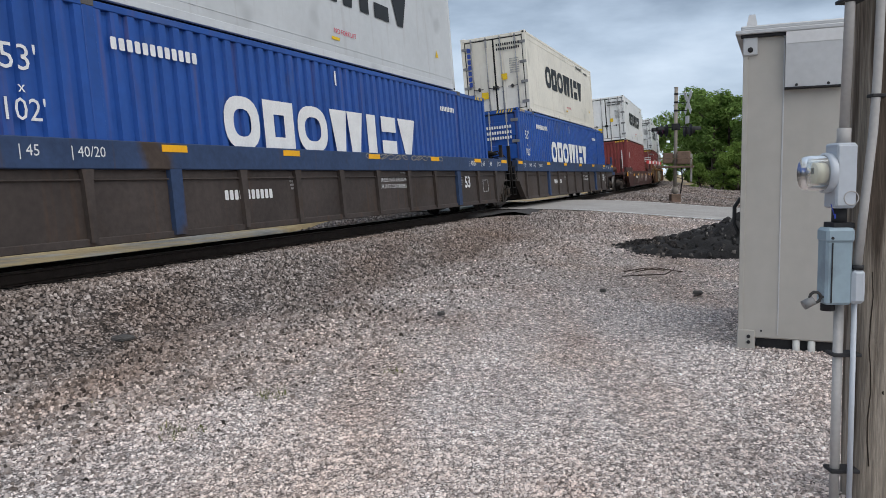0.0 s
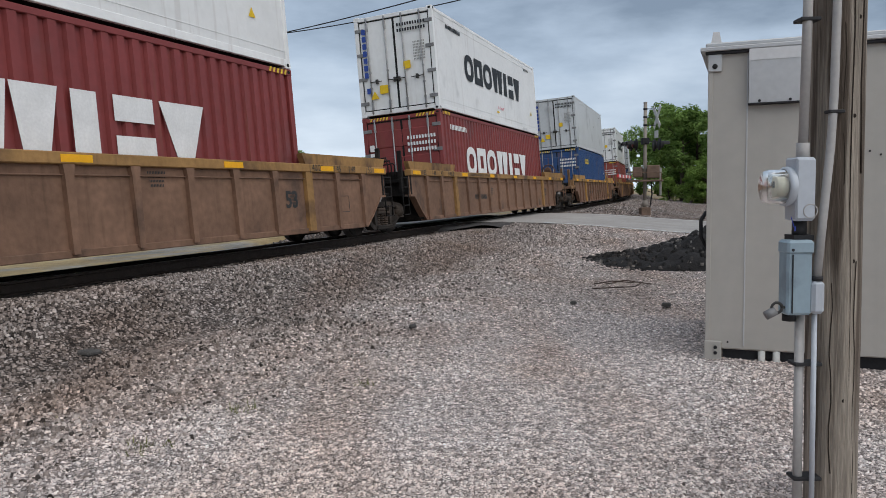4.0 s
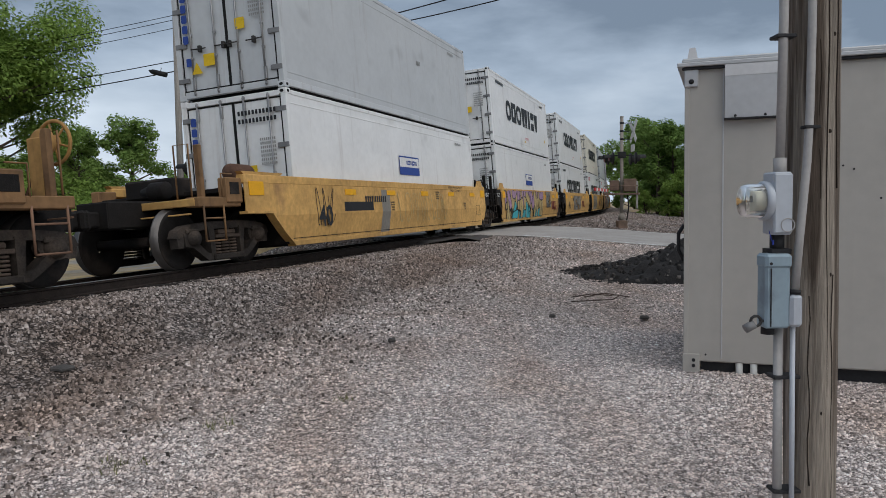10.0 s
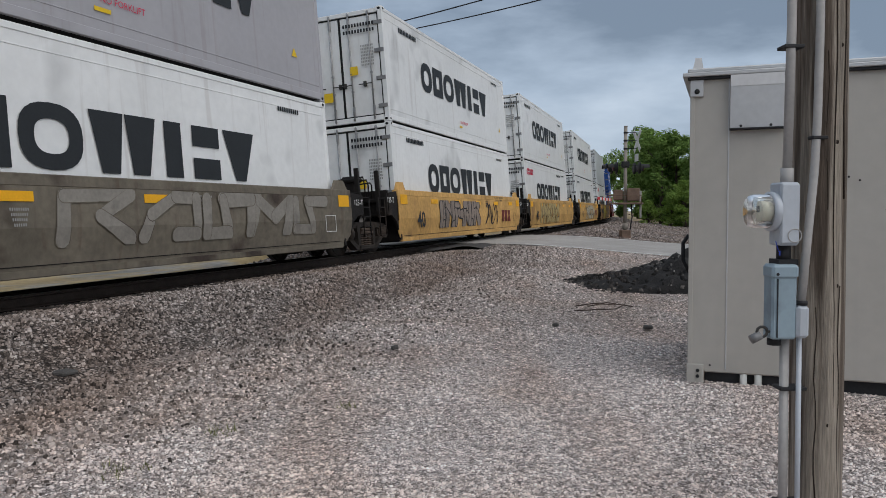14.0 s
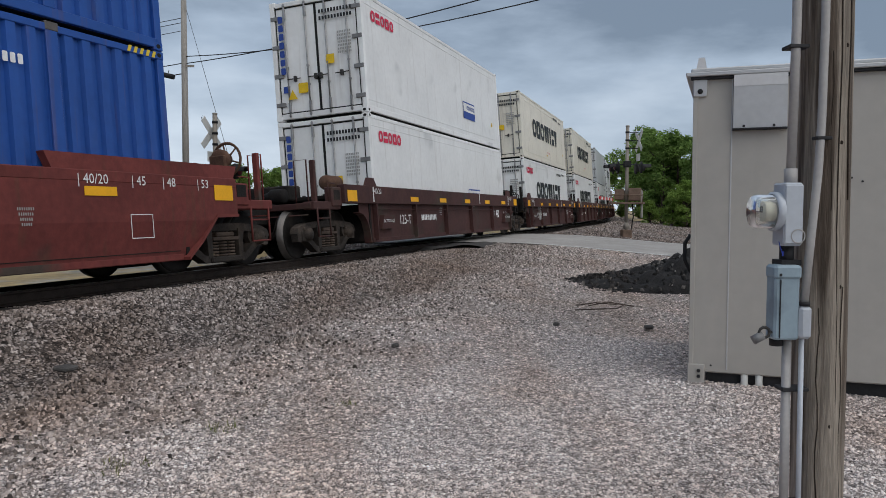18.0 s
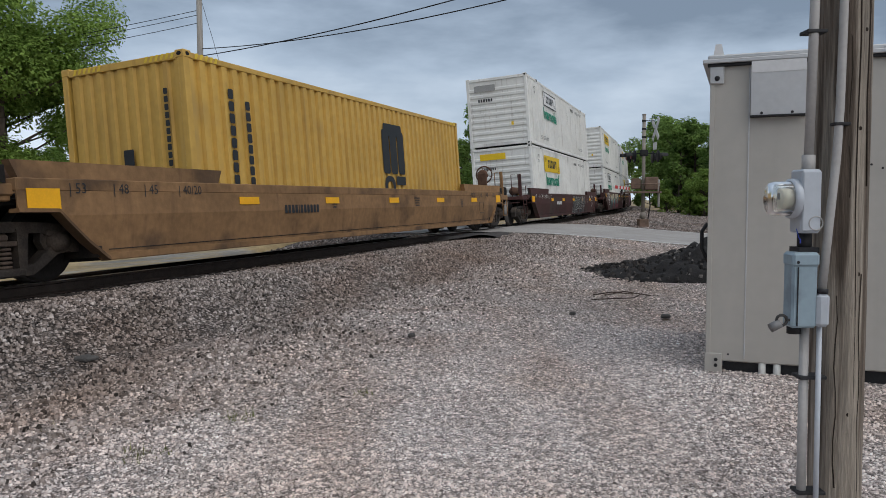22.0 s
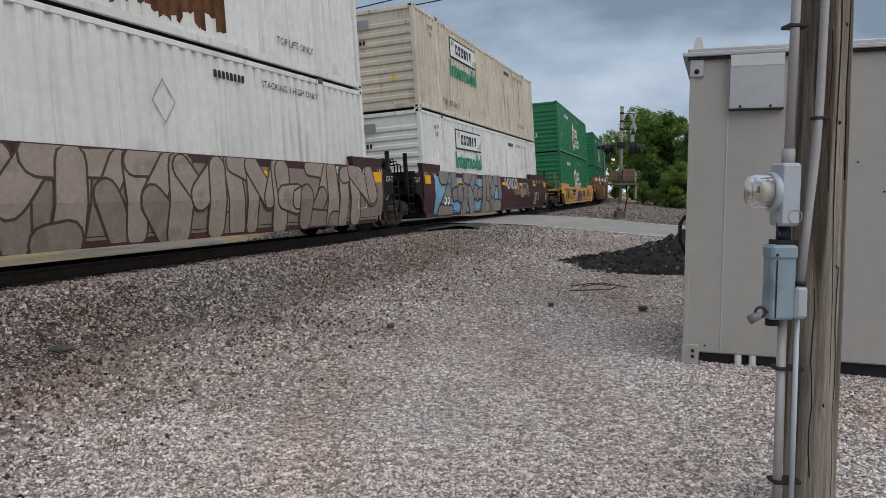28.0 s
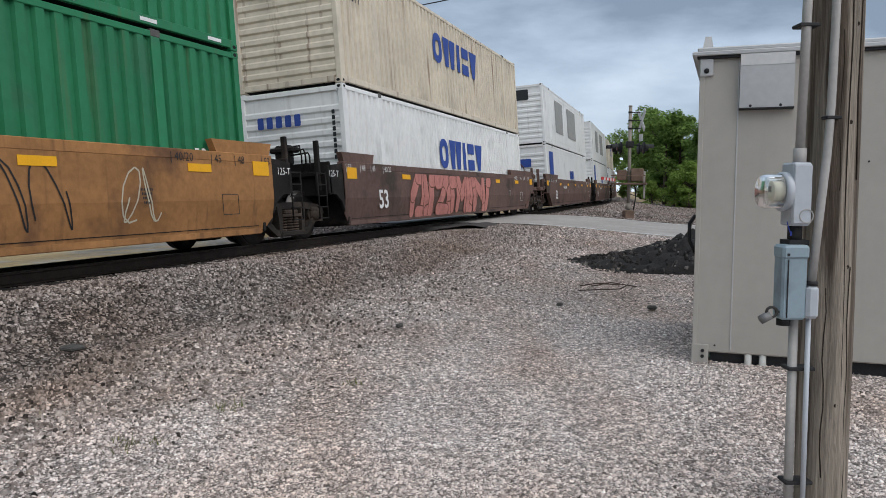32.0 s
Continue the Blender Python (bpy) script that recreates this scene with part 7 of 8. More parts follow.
pu, pv = rs.uniform(-1.05, 1.0, nn), rs.uniform(-1.0, 1.0, nn)
pr = np.clip(1 - (np.abs(pu) ** 2.2 + np.abs(pv) ** 2.2), 0, 1) ** 0.65
pz = 0.8 * pr * (0.75 + 0.2 * np.sin(pu * 7 + 2 * np.sin(pv * 5)) * np.cos(pv * 6 + pu * 3)) * (0.25 + 0.75 * sm(-1, 0.4, pu)) + 0.06
m_crumb = stone_mat("asphalt_crumbs", [(0.012, 0.012, 0.012), (0.02, 0.02, 0.02), (0.032, 0.03, 0.03), (0.05, 0.048, 0.047), (0.2, 0.19, 0.18)], (0.8, 0.8, 0.8), 0.3)
rubble = scatter("asphalt_rubble", "loose black asphalt crumbs", 5.15 + pu * 2.47 + pv * 0.6, 15.2 - pu * 0.65 + pv * 1.75, pz, rs.uniform(0.025, 0.07, nn), m_crumb, 6)
rubble.parent = heap
del rubble["category"]
m_stick = mat("rusty_bent_rod", (0.06, 0.04, 0.03), 0.9, var=0.2, scale=5)
for k, pts in enumerate(([(2.1, 11.35, 0.06), (2.4, 11.3, 0.08), (2.75, 11.45, 0.07), (2.95, 11.75, 0.1)], [(2.2, 11.75, 0.08), (2.45, 11.6, 0.14), (2.8, 11.7, 0.1)], [(2.35, 11.55, 0.1), (2.7, 11.85, 0.12), (3.1, 11.8, 0.06)])):
    tagged(part("scrap_rod", G().tube([(a, b, c) for a, b, c in pts], 0.009, 6), m_stick), "bent rusty scrap rod lying on the gravel", "scrap", "scrap rods")
m_chunk = mat("dark_concrete_chunk", (0.09, 0.085, 0.08), 0.95, var=0.25, scale=8, bump=0.7)
for x, y, w, d in ((-3.42, 7.1, 0.2, 0.07), (2.78, 9.85, 0.15, 0.06), (-0.44, 8.5, 0.13, 0.025), (1.62, 10.1, 0.08, 0.04)):
    tagged(part("stone_slab", G().box(-w / 2, w / 2, -d, d, -0.01, 0.035, 0.014), m_chunk, at=pose(x, y, 0.06 if x < -3 else 0.025, random.uniform(-6, 6), 4, random.uniform(0, 90))), "dark flat stone lying on the gravel", "stone", "loose slabs")
m_weed = mat("dry_weed", (0.16, 0.17, 0.05), 0.8, var=0.3, scale=4)
for x, y, nb, sp in ((-1.85, 4.5, 60, 0.16), (-1.5, 5.3, 30, 0.12), (-2.6, 5.0, 26, 0.13), (-0.7, 6.0, 16, 0.08), (-4.2, 6.6, 50, 0.25), (1.0, 12.0, 30, 0.2)):
    g = G()
    for i in range(nb):
        a, r, h = random.uniform(0, 6.28), sp * random.random() ** 0.5, random.uniform(0.02, 0.07)
        bx0, by0, t = x + r * math.cos(a), y + r * math.sin(a), random.uniform(0, 6.28)
        g.add([(bx0 - 0.004 * math.sin(t), by0 + 0.004 * math.cos(t), 0.01), (bx0 + 0.004 * math.sin(t), by0 - 0.004 * math.cos(t), 0.01), (bx0 + h * 0.8 * math.cos(t), by0 + h * 0.8 * math.sin(t), h + 0.02)], [(0, 1, 2)])
    tagged(part("weeds", g, m_weed), "thin patch of low dry weeds in the gravel", "weeds", kind="stuff")

# ---- relay house ----
m_alu = mat("weathered_grey_aluminium", (0.435, 0.412, 0.374), 0.55, 0.1, var=0.05, scale=0.9, second=(0.4, 0.38, 0.345), second_amount=0.3, second_scale=0.7, streak=0.12, streak_colour=(0.34, 0.32, 0.29))
m_alu_light = mat("bare_aluminium", (0.52, 0.52, 0.52), 0.4, 0.35, var=0.06, scale=2)
m_white_plate = mat("white_enamel_plate", (0.66, 0.66, 0.66), 0.5, var=0.05, scale=3)
m_dark = mat("dark_steel", (0.03, 0.03, 0.032), 0.6, 0.3, var=0.2, scale=5)
m_pvc = mat("pale_pvc_pipe", (0.6, 0.6, 0.57), 0.5, var=0.06, scale=4)
FX, FY = Vector((0.932, -0.361, 0)), Vector((0.361, 0.932, 0))
HOUSE = Matrix((FX, FY, Vector((0, 0, 1)))).transposed().to_4x4()
HOUSE.translation = (2.27, 6.72, 0)
house = thing("relay_house", "grey aluminium railway relay house on short feet", "equipment cabinet", at=HOUSE)
body = part("body", G().box(0, 3.2, 0, 2.2, 0.125, 2.7, 0.012), m_alu, house)
part("corner_trim", G().box(-0.028, 0.012, -0.012, 0.05, 0.125, 2.7, 0.004), m_alu, body)
part("seam", G().box(0.284, 0.296, -0.006, 0.01, 0.16, 2.7, 0.002), m_alu_light, body, "raised panel seam")
part("roof", G().box(-0.09, 3.29, -0.07, 2.27, 2.7, 2.735, 0.006).box(-0.05, 3.25, -0.03, 2.23, 2.735, 2.775, 0.01), m_alu_light, house, "flat roof with a folded rim")
# added dark bar that imitates the shadow below the roof rim
part("drip_edge", G().box(-0.05, 3.25, -0.045, 0.0, 2.675, 2.702, 0.004), m_dark, house, "dark strip standing in for the shade under the roof rim")
vent = part("vent_hood", G().prism([(0.3, 2.245), (0.72, 2.245), (0.72, 2.695), (0.3, 2.695)], -0.075, -0.005), m_alu_light, house, "sheet metal vent hood")
part("hood_band", G().box(0.3, 0.72, -0.079, -0.074, 2.6, 2.695), m_white_plate, vent, "white strip")
part("hood_lip", G().box(0.295, 0.725, -0.083, 0.0, 2.232, 2.247, 0.003), m_dark, vent)
for x in (0.385, 0.62):
    part("bolt", G().cyl((x, -0.083, 2.262), (x, -0.074, 2.262), 0.012, 8), m_dark, vent)
brk = part("lifting_bracket", G().box(-0.03, 0.085, -0.03, 0.0, 2.53, 2.69, 0.008), m_alu_light, house)
part("bracket_hole", G().lathe([(0.022, 0), (0.022, -0.004), (0.0, -0.004)], "y", 16, (0.028, -0.031, 2.575)), m_dark, brk)
part("lifting_lug", G().prism([(-0.01, 2.77), (0.08, 2.77), (0.06, 2.87), (0.01, 2.87)], 0.0, 0.03), m_white_plate, house)
for x in (0.0, 2.9):
    ft = part("foot", G().box(x - 0.035, x + 0.11, -0.02, 0.1, -0.03, 0.195, 0.006), m_alu, house)
    part("bolt", G().cyl((x + 0.06, -0.03, 0.14), (x + 0.06, -0.02, 0.14), 0.016, 8), m_dark, ft)
    part("bolt", G().cyl((x + 0.06, -0.03, 0.09), (x + 0.06, -0.02, 0.09), 0.016, 8), m_dark, ft)
part("skid", G().box(0.12, 3.1, 0.07, 0.5, -0.02, 0.127), m_dark, house)
for x in (0.438, 0.556):
    part("pipe", G().cyl((x, 0.035, -0.05), (x, 0.035, 0.13), 0.03, 12), m_pvc, house, "short pale pipe under the cabinet")
for x, z in ((0.16, 0.19), (1.22, 1.82), (1.3, 1.79), (1.5, 1.55)):
    part("rivet", G().cyl((x, -0.006, z), (x, 0.001, z), 0.009, 8), m_dark, body)
part("cable_loop", G().tube([(-0.05, 0.5, 1.32), (-0.1, 0.5, 1.24), (-0.1, 0.5, 1.08), (-0.04, 0.5, 0.96)], 0.018, 8), m_dark, house, "black cable loop on the side wall")

# ---- meter pole ----
m_pole = mat("weathered_grey_timber", (0.36, 0.31, 0.255), 0.9, var=0.42, scale=2.0, bump=0.7, bump_scale=30, stretch=(12, 12, 0.45), second=(0.11, 0.085, 0.066), second_amount=0.5, second_scale=1.1)
m_meterbox = mat("pale_grey_enamel", (0.46, 0.49, 0.53), 0.4, 0.1, var=0.05, scale=4)
m_bluebox = mat("blue_grey_enamel", (0.28, 0.36, 0.41), 0.45, 0.1, var=0.06, scale=4, second=(0.22, 0.28, 0.32), second_amount=0.3, second_scale=5)
m_conduit = mat("grey_conduit", (0.4, 0.385, 0.37), 0.5, 0.1, var=0.08, scale=5)
m_glass = bpy.data.materials.new("meter_glass")
m_glass.use_nodes = True
gp = m_glass.node_tree.nodes["Principled BSDF"]
gp.inputs["Transmission Weight"].default_value, gp.inputs["Roughness"].default_value, gp.inputs["IOR"].default_value = 0.85, 0.08, 1.3
gp.inputs["Base Color"].default_value = (0.86, 0.86, 0.8, 1)
m_dial = mat("cream_meter_face", (0.62, 0.6, 0.5), 0.5, var=0.05, scale=6)
m_blue_tag = mat("blue_seal", (0.03, 0.06, 0.4), 0.5, var=0.05, scale=6)
PX, PY = 1.86, 3.62
pole = thing("meter_pole", "weathered grey timber service pole with an electric meter", "pole", at=(PX, PY, 0))
shaft = G()
nz, na = 40, 28
for k in range(nz):
    z0 = -0.3 + 7.8 * k / (nz - 1)
    for i in range(na):
        a = 2 * math.pi * i / na
        r = (0.1165 + 0.0025 * min(z0, 3)) * (1 + 0.02 * math.sin(3 * a + z0 * 0.7) + 0.025 * noise.noise((math.cos(a) * 3, math.sin(a) * 3, z0 * 1.4)))
        shaft.v.append((r * math.cos(a) - 0.037 - 0.01 * z0, r * math.sin(a), z0))
for k in range(nz - 1):
    for i in range(na):
        shaft.f.append((k * na + i, k * na + (i + 1) % na, (k + 1) * na + (i + 1) % na, (k + 1) * na + i))
        shaft.s.append(True)
shaft_ob = part("shaft", shaft, m_pole, pole)
m_crack = mat("dark_timber_crack", (0.03, 0.022, 0.016), 0.95, var=0.2, scale=5)
for a, z0, z1 in ((-1.45, 0.3, 3.4), (-1.2, 0.1, 1.2), (-1.75, 1.3, 2.4), (-1.0, 1.6, 3.2), (-2.1, 0.2, 1.1)):
    pts = []
    for k in range(9):
        z = z0 + (z1 - z0) * k / 8
        aa_ = a + 0.05 * math.sin(k * 1.7 + a * 5)
        r = 0.1155 + 0.0025 * z
        pts.append((r * math.cos(aa_) - 0.037 - 0.01 * z, r * math.sin(aa_), z))
    part("crack", G().tube(pts, 0.0035, 4), m_crack, shaft_ob, "drying crack")
for a, z in ((-1.35, 1.86), (-1.3, 1.2), (-1.6, 0.55), (-1.15, 2.3)):
    r = 0.116
    part("knot", G().lathe([(0.0, -0.004), (0.009, -0.004), (0.013, 0.004)], "y", 10, (r * math.cos(a) - 0.037 - 0.01 * z, r * math.sin(a), z)), m_crack, shaft_ob)


def at_pole(x, y, z):
    return (x - PX, y - PY, z)


def pbox(name, x0, x1, y0, y1, z0, z1, m, c=0.01, parent=None, label=""):
    return part(name, G().box(x0 - PX, x1 - PX, y0 - PY, y1 - PY, z0, z1, c), m, parent or pole, label)


def ppipe(name, pts, r, m, parent=None, label="", n=12):
    return part(name, G().tube([at_pole(*p) for p in pts], r, n), m, parent or pole, label)


ppipe("riser_conduit", [(1.575, 3.5, 7.0), (1.61, 3.5, 2.4), (1.6, 3.5, 1.7)], 0.021, m_conduit, label="thick grey conduit up the pole")
part("coupling", G().cyl(at_pole(1.6, 3.5, 1.66), at_pole(1.6, 3.5, 1.74), 0.029, 12), m_conduit, pole)
meter = pbox("meter_box", 1.547, 1.632, 3.44, 3.56, 1.39, 1.675, m_meterbox, 0.008, label="pale grey meter box")
pbox("box_lid", 1.549, 1.63, 3.432, 3.442, 1.4, 1.665, m_meterbox, 0.004, meter)
part("knockout", G().lathe([(0.028, 0), (0.03, -0.003), (0.033, 0)], "y", 18, at_pole(1.608, 3.43, 1.435)), m_conduit, meter)
part("meter_ring", G().lathe([(0.086, 0.0), (0.09, -0.012), (0.09, -0.03), (0.08, -0.034)], "x", 26, at_pole(1.549, 3.505, 1.545)), m_meterbox, meter)
glass = part("meter_glass", G().lathe([(0.078, -0.03), (0.077, -0.1), (0.07, -0.118), (0.0, -0.12)], "x", 26, at_pole(1.549, 3.505, 1.545)), m_glass, meter, "clear meter cover")
part("meter_face", G().cyl(at_pole(1.52, 3.505, 1.545), at_pole(1.47, 3.505, 1.545), 0.062, 22), m_dial, meter, "cream meter face")
part("meter_register", G().box(*[v for pair in zip(at_pole(1.46, 3.48, 1.54), at_pole(1.47, 3.53, 1.575)) for v in pair]), m_dark, meter)
part("neck_fitting", G().cyl(at_pole(1.6, 3.52, 1.3), at_pole(1.6, 3.52, 1.4), 0.032, 12).box(*[v for pair in zip(at_pole(1.555, 3.47, 1.3), at_pole(1.645, 3.57, 1.325)) for v in pair]), m_dark, pole)
part("seal_tag", G().box(*[v for pair in zip(at_pole(1.553, 3.46, 1.345), at_pole(1.558, 3.464, 1.365)) for v in pair]).tube([at_pole(1.535, 3.46, 1.41), at_pole(1.553, 3.465, 1.36)], 0.002, 5), m_blue_tag, pole, "blue wire seal")
sw = pbox("switch_box", 1.51, 1.625, 3.43, 3.525, 0.965, 1.3, m_bluebox, 0.01, label="blue-grey disconnect switch box")
pbox("box_cover", 1.506, 1.629, 3.42, 3.53, 1.24, 1.305, m_bluebox, 0.012, sw)
pbox("box_seam", 1.532, 1.536, 3.424, 3.432, 0.975, 1.24, m_dark, 0.0, sw)
part("cover_screw", G().cyl(at_pole(1.53, 3.418, 1.262), at_pole(1.53, 3.424, 1.262), 0.007, 8), m_dark, sw)
lock = part("hasp", G().tube([at_pole(1.475 + 0.024 * math.cos(q * 0.628), 3.45, 0.998 + 0.024 * math.sin(q * 0.628)) for q in range(11)] + [at_pole(1.51, 3.45, 1.0)], 0.007, 6), m_dkst, sw, "ring of the lock shackle")
part("lock_body", G().cyl(at_pole(1.468, 3.45, 0.985), at_pole(1.425, 3.45, 0.962), 0.021, 12), m_hinge, lock, "round barrel lock")
part("stub", G().cyl(at_pole(1.552, 3.5, 0.93), at_pole(1.552, 3.5, 0.97), 0.03, 12), m_dark, sw)
ppipe("feeder_conduit", [(1.69, 3.49, 7.0), (1.735, 3.49, 2.4), (1.73, 3.49, 1.95), (1.715, 3.48, 1.72), (1.68, 3.46, 1.42), (1.652, 3.45, 1.13)], 0.019, m_conduit, label="thin grey conduit bending to the fitting")
pbox("conduit_body", 1.622, 1.68, 3.42, 3.48, 0.97, 1.12, m_meterbox, 0.014, label="pale conduit fitting")
part("fitting_ring", G().cyl(at_pole(1.652, 3.45, 1.12), at_pole(1.653, 3.45, 1.14), 0.026, 12), m_dark, pole)
ppipe("down_conduit", [(1.606, 3.51, 0.97), (1.612, 3.51, -0.1)], 0.021, m_conduit, label="grey conduit into the ground")
ppipe("down_strip", [(1.655, 3.47, 0.97), (1.662, 3.47, -0.1)], 0.012, m_meterbox, label="pale thin conduit")
for z, x0, x1 in ((0.72, 1.575, 1.7), (0.18, 1.58, 1.71), (2.28, 1.57, 1.66)):
    pbox("strap", x0, x1, 3.475, 3.56, z, z + 0.016, m_dark, 0.003)
pbox("strap", 1.7, 1.77, 3.465, 3.52, 1.87, 1.885, m_dark, 0.003)

# ---- crossing signals ----
m_galv = mat("weathered_galvanised_mast", (0.28, 0.25, 0.215), 0.6, 0.2, var=0.12, scale=2)
m_mech = mat("rusty_brown_gate_housing", (0.17, 0.115, 0.085), 0.75, 0.1, var=0.25, scale=3)
m_blade = mat("white_crossbuck_sheet", (0.62, 0.62, 0.6), 0.6, var=0.08, scale=3)
m_black = mat("black_signal_paint", (0.015, 0.015, 0.016), 0.6, var=0.1, scale=4)
m_concrete = mat("pale_concrete", (0.36, 0.34, 0.31), 0.9, var=0.12, scale=3, bump=0.4)
m_striped_red = mat("red_gate_stripe", (0.5, 0.03, 0.03), 0.6, var=0.08, scale=4)
m_lens = bpy.data.materials.new("lit_red_lens")
m_lens.use_nodes = True
lp = m_lens.node_tree.nodes["Principled BSDF"]
lp.inputs["Base Color"].default_value = (0.5, 0.01, 0.01, 1)
lp.inputs["Emission Color"].default_value, lp.inputs["Emission Strength"].default_value = (1, 0.03, 0.02, 1), 0.6
m_lens_off = mat("dark_red_lens", (0.12, 0.01, 0.012), 0.3, var=0.05, scale=4)


def signal(label, at, turn, height, gate, off=0.1):
    """Mast signal; its crossbuck looks along local -y and stands off the mast."""
    s = thing("crossing_signal", label, "crossing signal", "crossing signals", at=pose(*at, 0, 0, turn))
    part("mast", G().cyl((0, 0, 0.1), (0, 0, height), 0.075, 14), m_galv, s)
    part("cap", G().lathe([(0.0, 0.05), (0.08, 0.045), (0.085, 0.0), (0.0, -0.02)], "z", 14, (0, 0, height)), m_galv, s)
    part("foundation", G().box(-0.21, 0.21, -0.21, 0.21, -0.3, 0.24, 0.03), m_mech, s)
    part("base_casting", G().cyl((0, 0, 0.28), (0, 0, 0.55), 0.17, 12, 0.1), m_galv, s)
    for z in (height - 0.25, height - 0.6, height - 0.95):
        part("bracket", G().box(-0.02, 0.02, -off, 0.09, z - 0.015, z + 0.015).cyl((0, 0, z - 0.04), (0, 0, z + 0.04), 0.09, 12), m_black, s, "dark clamp bracket")
    for a in (-45, 45):
        g = G().box(-0.62, 0.62, -0.03, -0.01, -0.115, 0.115, 0.004)
        b = part("crossbuck_blade", g, m_blade, s, at=pose(0, -off - 0.022 * (a > 0), height - 0.6) @ Euler((0, radians(a), 0)).to_matrix().to_4x4())
        part("lettering", words("RAIL" if a > 0 else "ROAD", 0.13, m_ink_k), None, b, at=(-0.33, -0.034, 0))
        if a < 0:
            part("lettering", words("CROSSING", 0.13, m_ink_k), None, b, at=(0.25, -0.034, 0))
    part("sign_plate", G().box(-0.24, 0.24, -off - 0.02, -off, height - 1.5, height - 1.18, 0.004), m_blade, s, "small square sign")
    part("junction_box", G().box(-0.1, 0.1, -0.16, 0.16, height - 1.78, height - 1.5, 0.02), m_black, s)
    arm = part("light_bar", G().cyl((-0.3, 0.0, height - 1.72), (0.3, 0.0, height - 1.72), 0.03, 8).cyl((0, -0.62, height - 1.66), (0, 0.62, height - 1.66), 0.022, 8), m_black, s)
    for d in (-1, 1):
        for x in (-0.36, 0.36):
            z, y0 = height - 1.8, d * 0.5
            h = part("light_head", G().lathe([(0.0, 0), (0.26, 0.0), (0.26, d * 0.02), (0.16, d * 0.03), (0.15, d * 0.14), (0.0, d * 0.16)], "y", 18, (x, y0, z)), m_black, arm, "round signal head with backplate")
            part("lens", G().lathe([(0.0, d * 0.02), (0.1, d * 0.012), (0.13, 0.0)], "y", 16, (x, y0 + d * 0.17, z)), m_lens if gate and d < 0 and x > 0 else m_lens_off, h, "round red lens")
            hood = G()
            n = 10
            for i in range(n):
                a0, a1 = math.pi * i / n, math.pi * (i + 1) / n
                hood.add([(x + 0.155 * math.cos(q), y0 + d * y, z + 0.155 * math.sin(q)) for q, y in ((a0, 0.14), (a1, 0.14), (a1, 0.42), (a0, 0.42))], [(0, 1, 2, 3)])
            part("hood", hood, m_black, h, "black hood")
    if gate:
        swing = Matrix.Rotation(radians(-22), 4, "Z")
        mech = part("gate_mechanism", G().box(-0.3, 0.3, -0.62, -0.1, 1.5, 2.06, 0.03), m_mech, s, "gate motor housing", at=swing)
        part("junction_box", G().box(-0.26, 0.26, 0.1, 0.5, 1.55, 2.0, 0.03), m_mech, s, at=swing)
        part("shelf", G().box(-0.5, 0.5, -0.75, 0.75, 1.36, 1.44, 0.01), m_mech, mech, "steel bracket shelf")
        for yy in (-0.7, 0.62):
            part("counterweight_arm", G().box(-0.08, 0.02, yy, yy + 0.09, 0.75 if yy < 0 else 1.4, 1.95, 0.02), m_concrete, mech, "pale counterweight arm")
        part("guard_rail", G().tube([(-0.5, -0.72, 1.44), (-0.5, -0.72, 1.75), (-0.5, 0.72, 1.75), (-0.5, 0.72, 1.44)], 0.025, 6), m_mech, mech)
        part("cable", G().tube([(0.1, -0.3, 1.4), (0.14, -0.36, 0.8), (0.1, -0.25, 0.2)], 0.03, 6), m_black, s)
        for k in range(9):
            x0, x1 = -0.3 - (k + 1) * 0.55, -0.3 - k * 0.55
            part("gate_stripe", G().box(x0, x1, 0.55, 0.59, 1.5, 1.62, 0.004), (m_striped_red, m_blade)[k % 2], s, "striped gate arm section", at=swing)
    return s


signal("galvanised crossing signal mast with a lowered striped gate arm", (8.52, 33.7, 0.45), 93, 4.75, True, 0.48)
signal("galvanised crossing signal mast with a white crossbuck beyond the rails", (-6.95, 24.7, 0.1), -112, 4.45, False)

# ---- utility poles and wires ----
m_upole = mat("pale_grey_timber_pole", (0.3, 0.28, 0.255), 0.9, var=0.2, scale=2, stretch=(6, 6, 0.5), bump=0.5)
m_wire = mat("black_cable", (0.02, 0.02, 0.022), 0.7, var=0.1, scale=3)


def utility_pole(x, y, h):
    u = thing("utility_pole", "tall pale timber utility pole carrying cables", "utility pole", "utility poles", at=(x, y, -0.3))
    part("shaft", G().cyl((0, 0, 0), (0, 0, h), 0.16, 14, 0.115), m_upole, u)
    part("bracket", G().box(-0.1, 0.45, -0.12, -0.06, 8.0, 8.1, 0.01), m_galv, u)
    return u


utility_pole(-10.85, 34.0, 11.8)
utility_pole(11.45, 15.9, 10.2)
utility_pole(-52.0, 44.0, 10.5)


def cable(a, b, sag, r=0.014, label="black overhead cable between poles"):
    pts = []
    for k in range(21):
        t = k / 20
        p = Vector(a).lerp(Vector(b), t)
        pts.append((p.x, p.y, p.z - 4 * sag * t * (1 - t)))
    tagged(part("overhead_cable", G().tube(pts, r, 5), m_wire), label, "cable", "overhead cables")


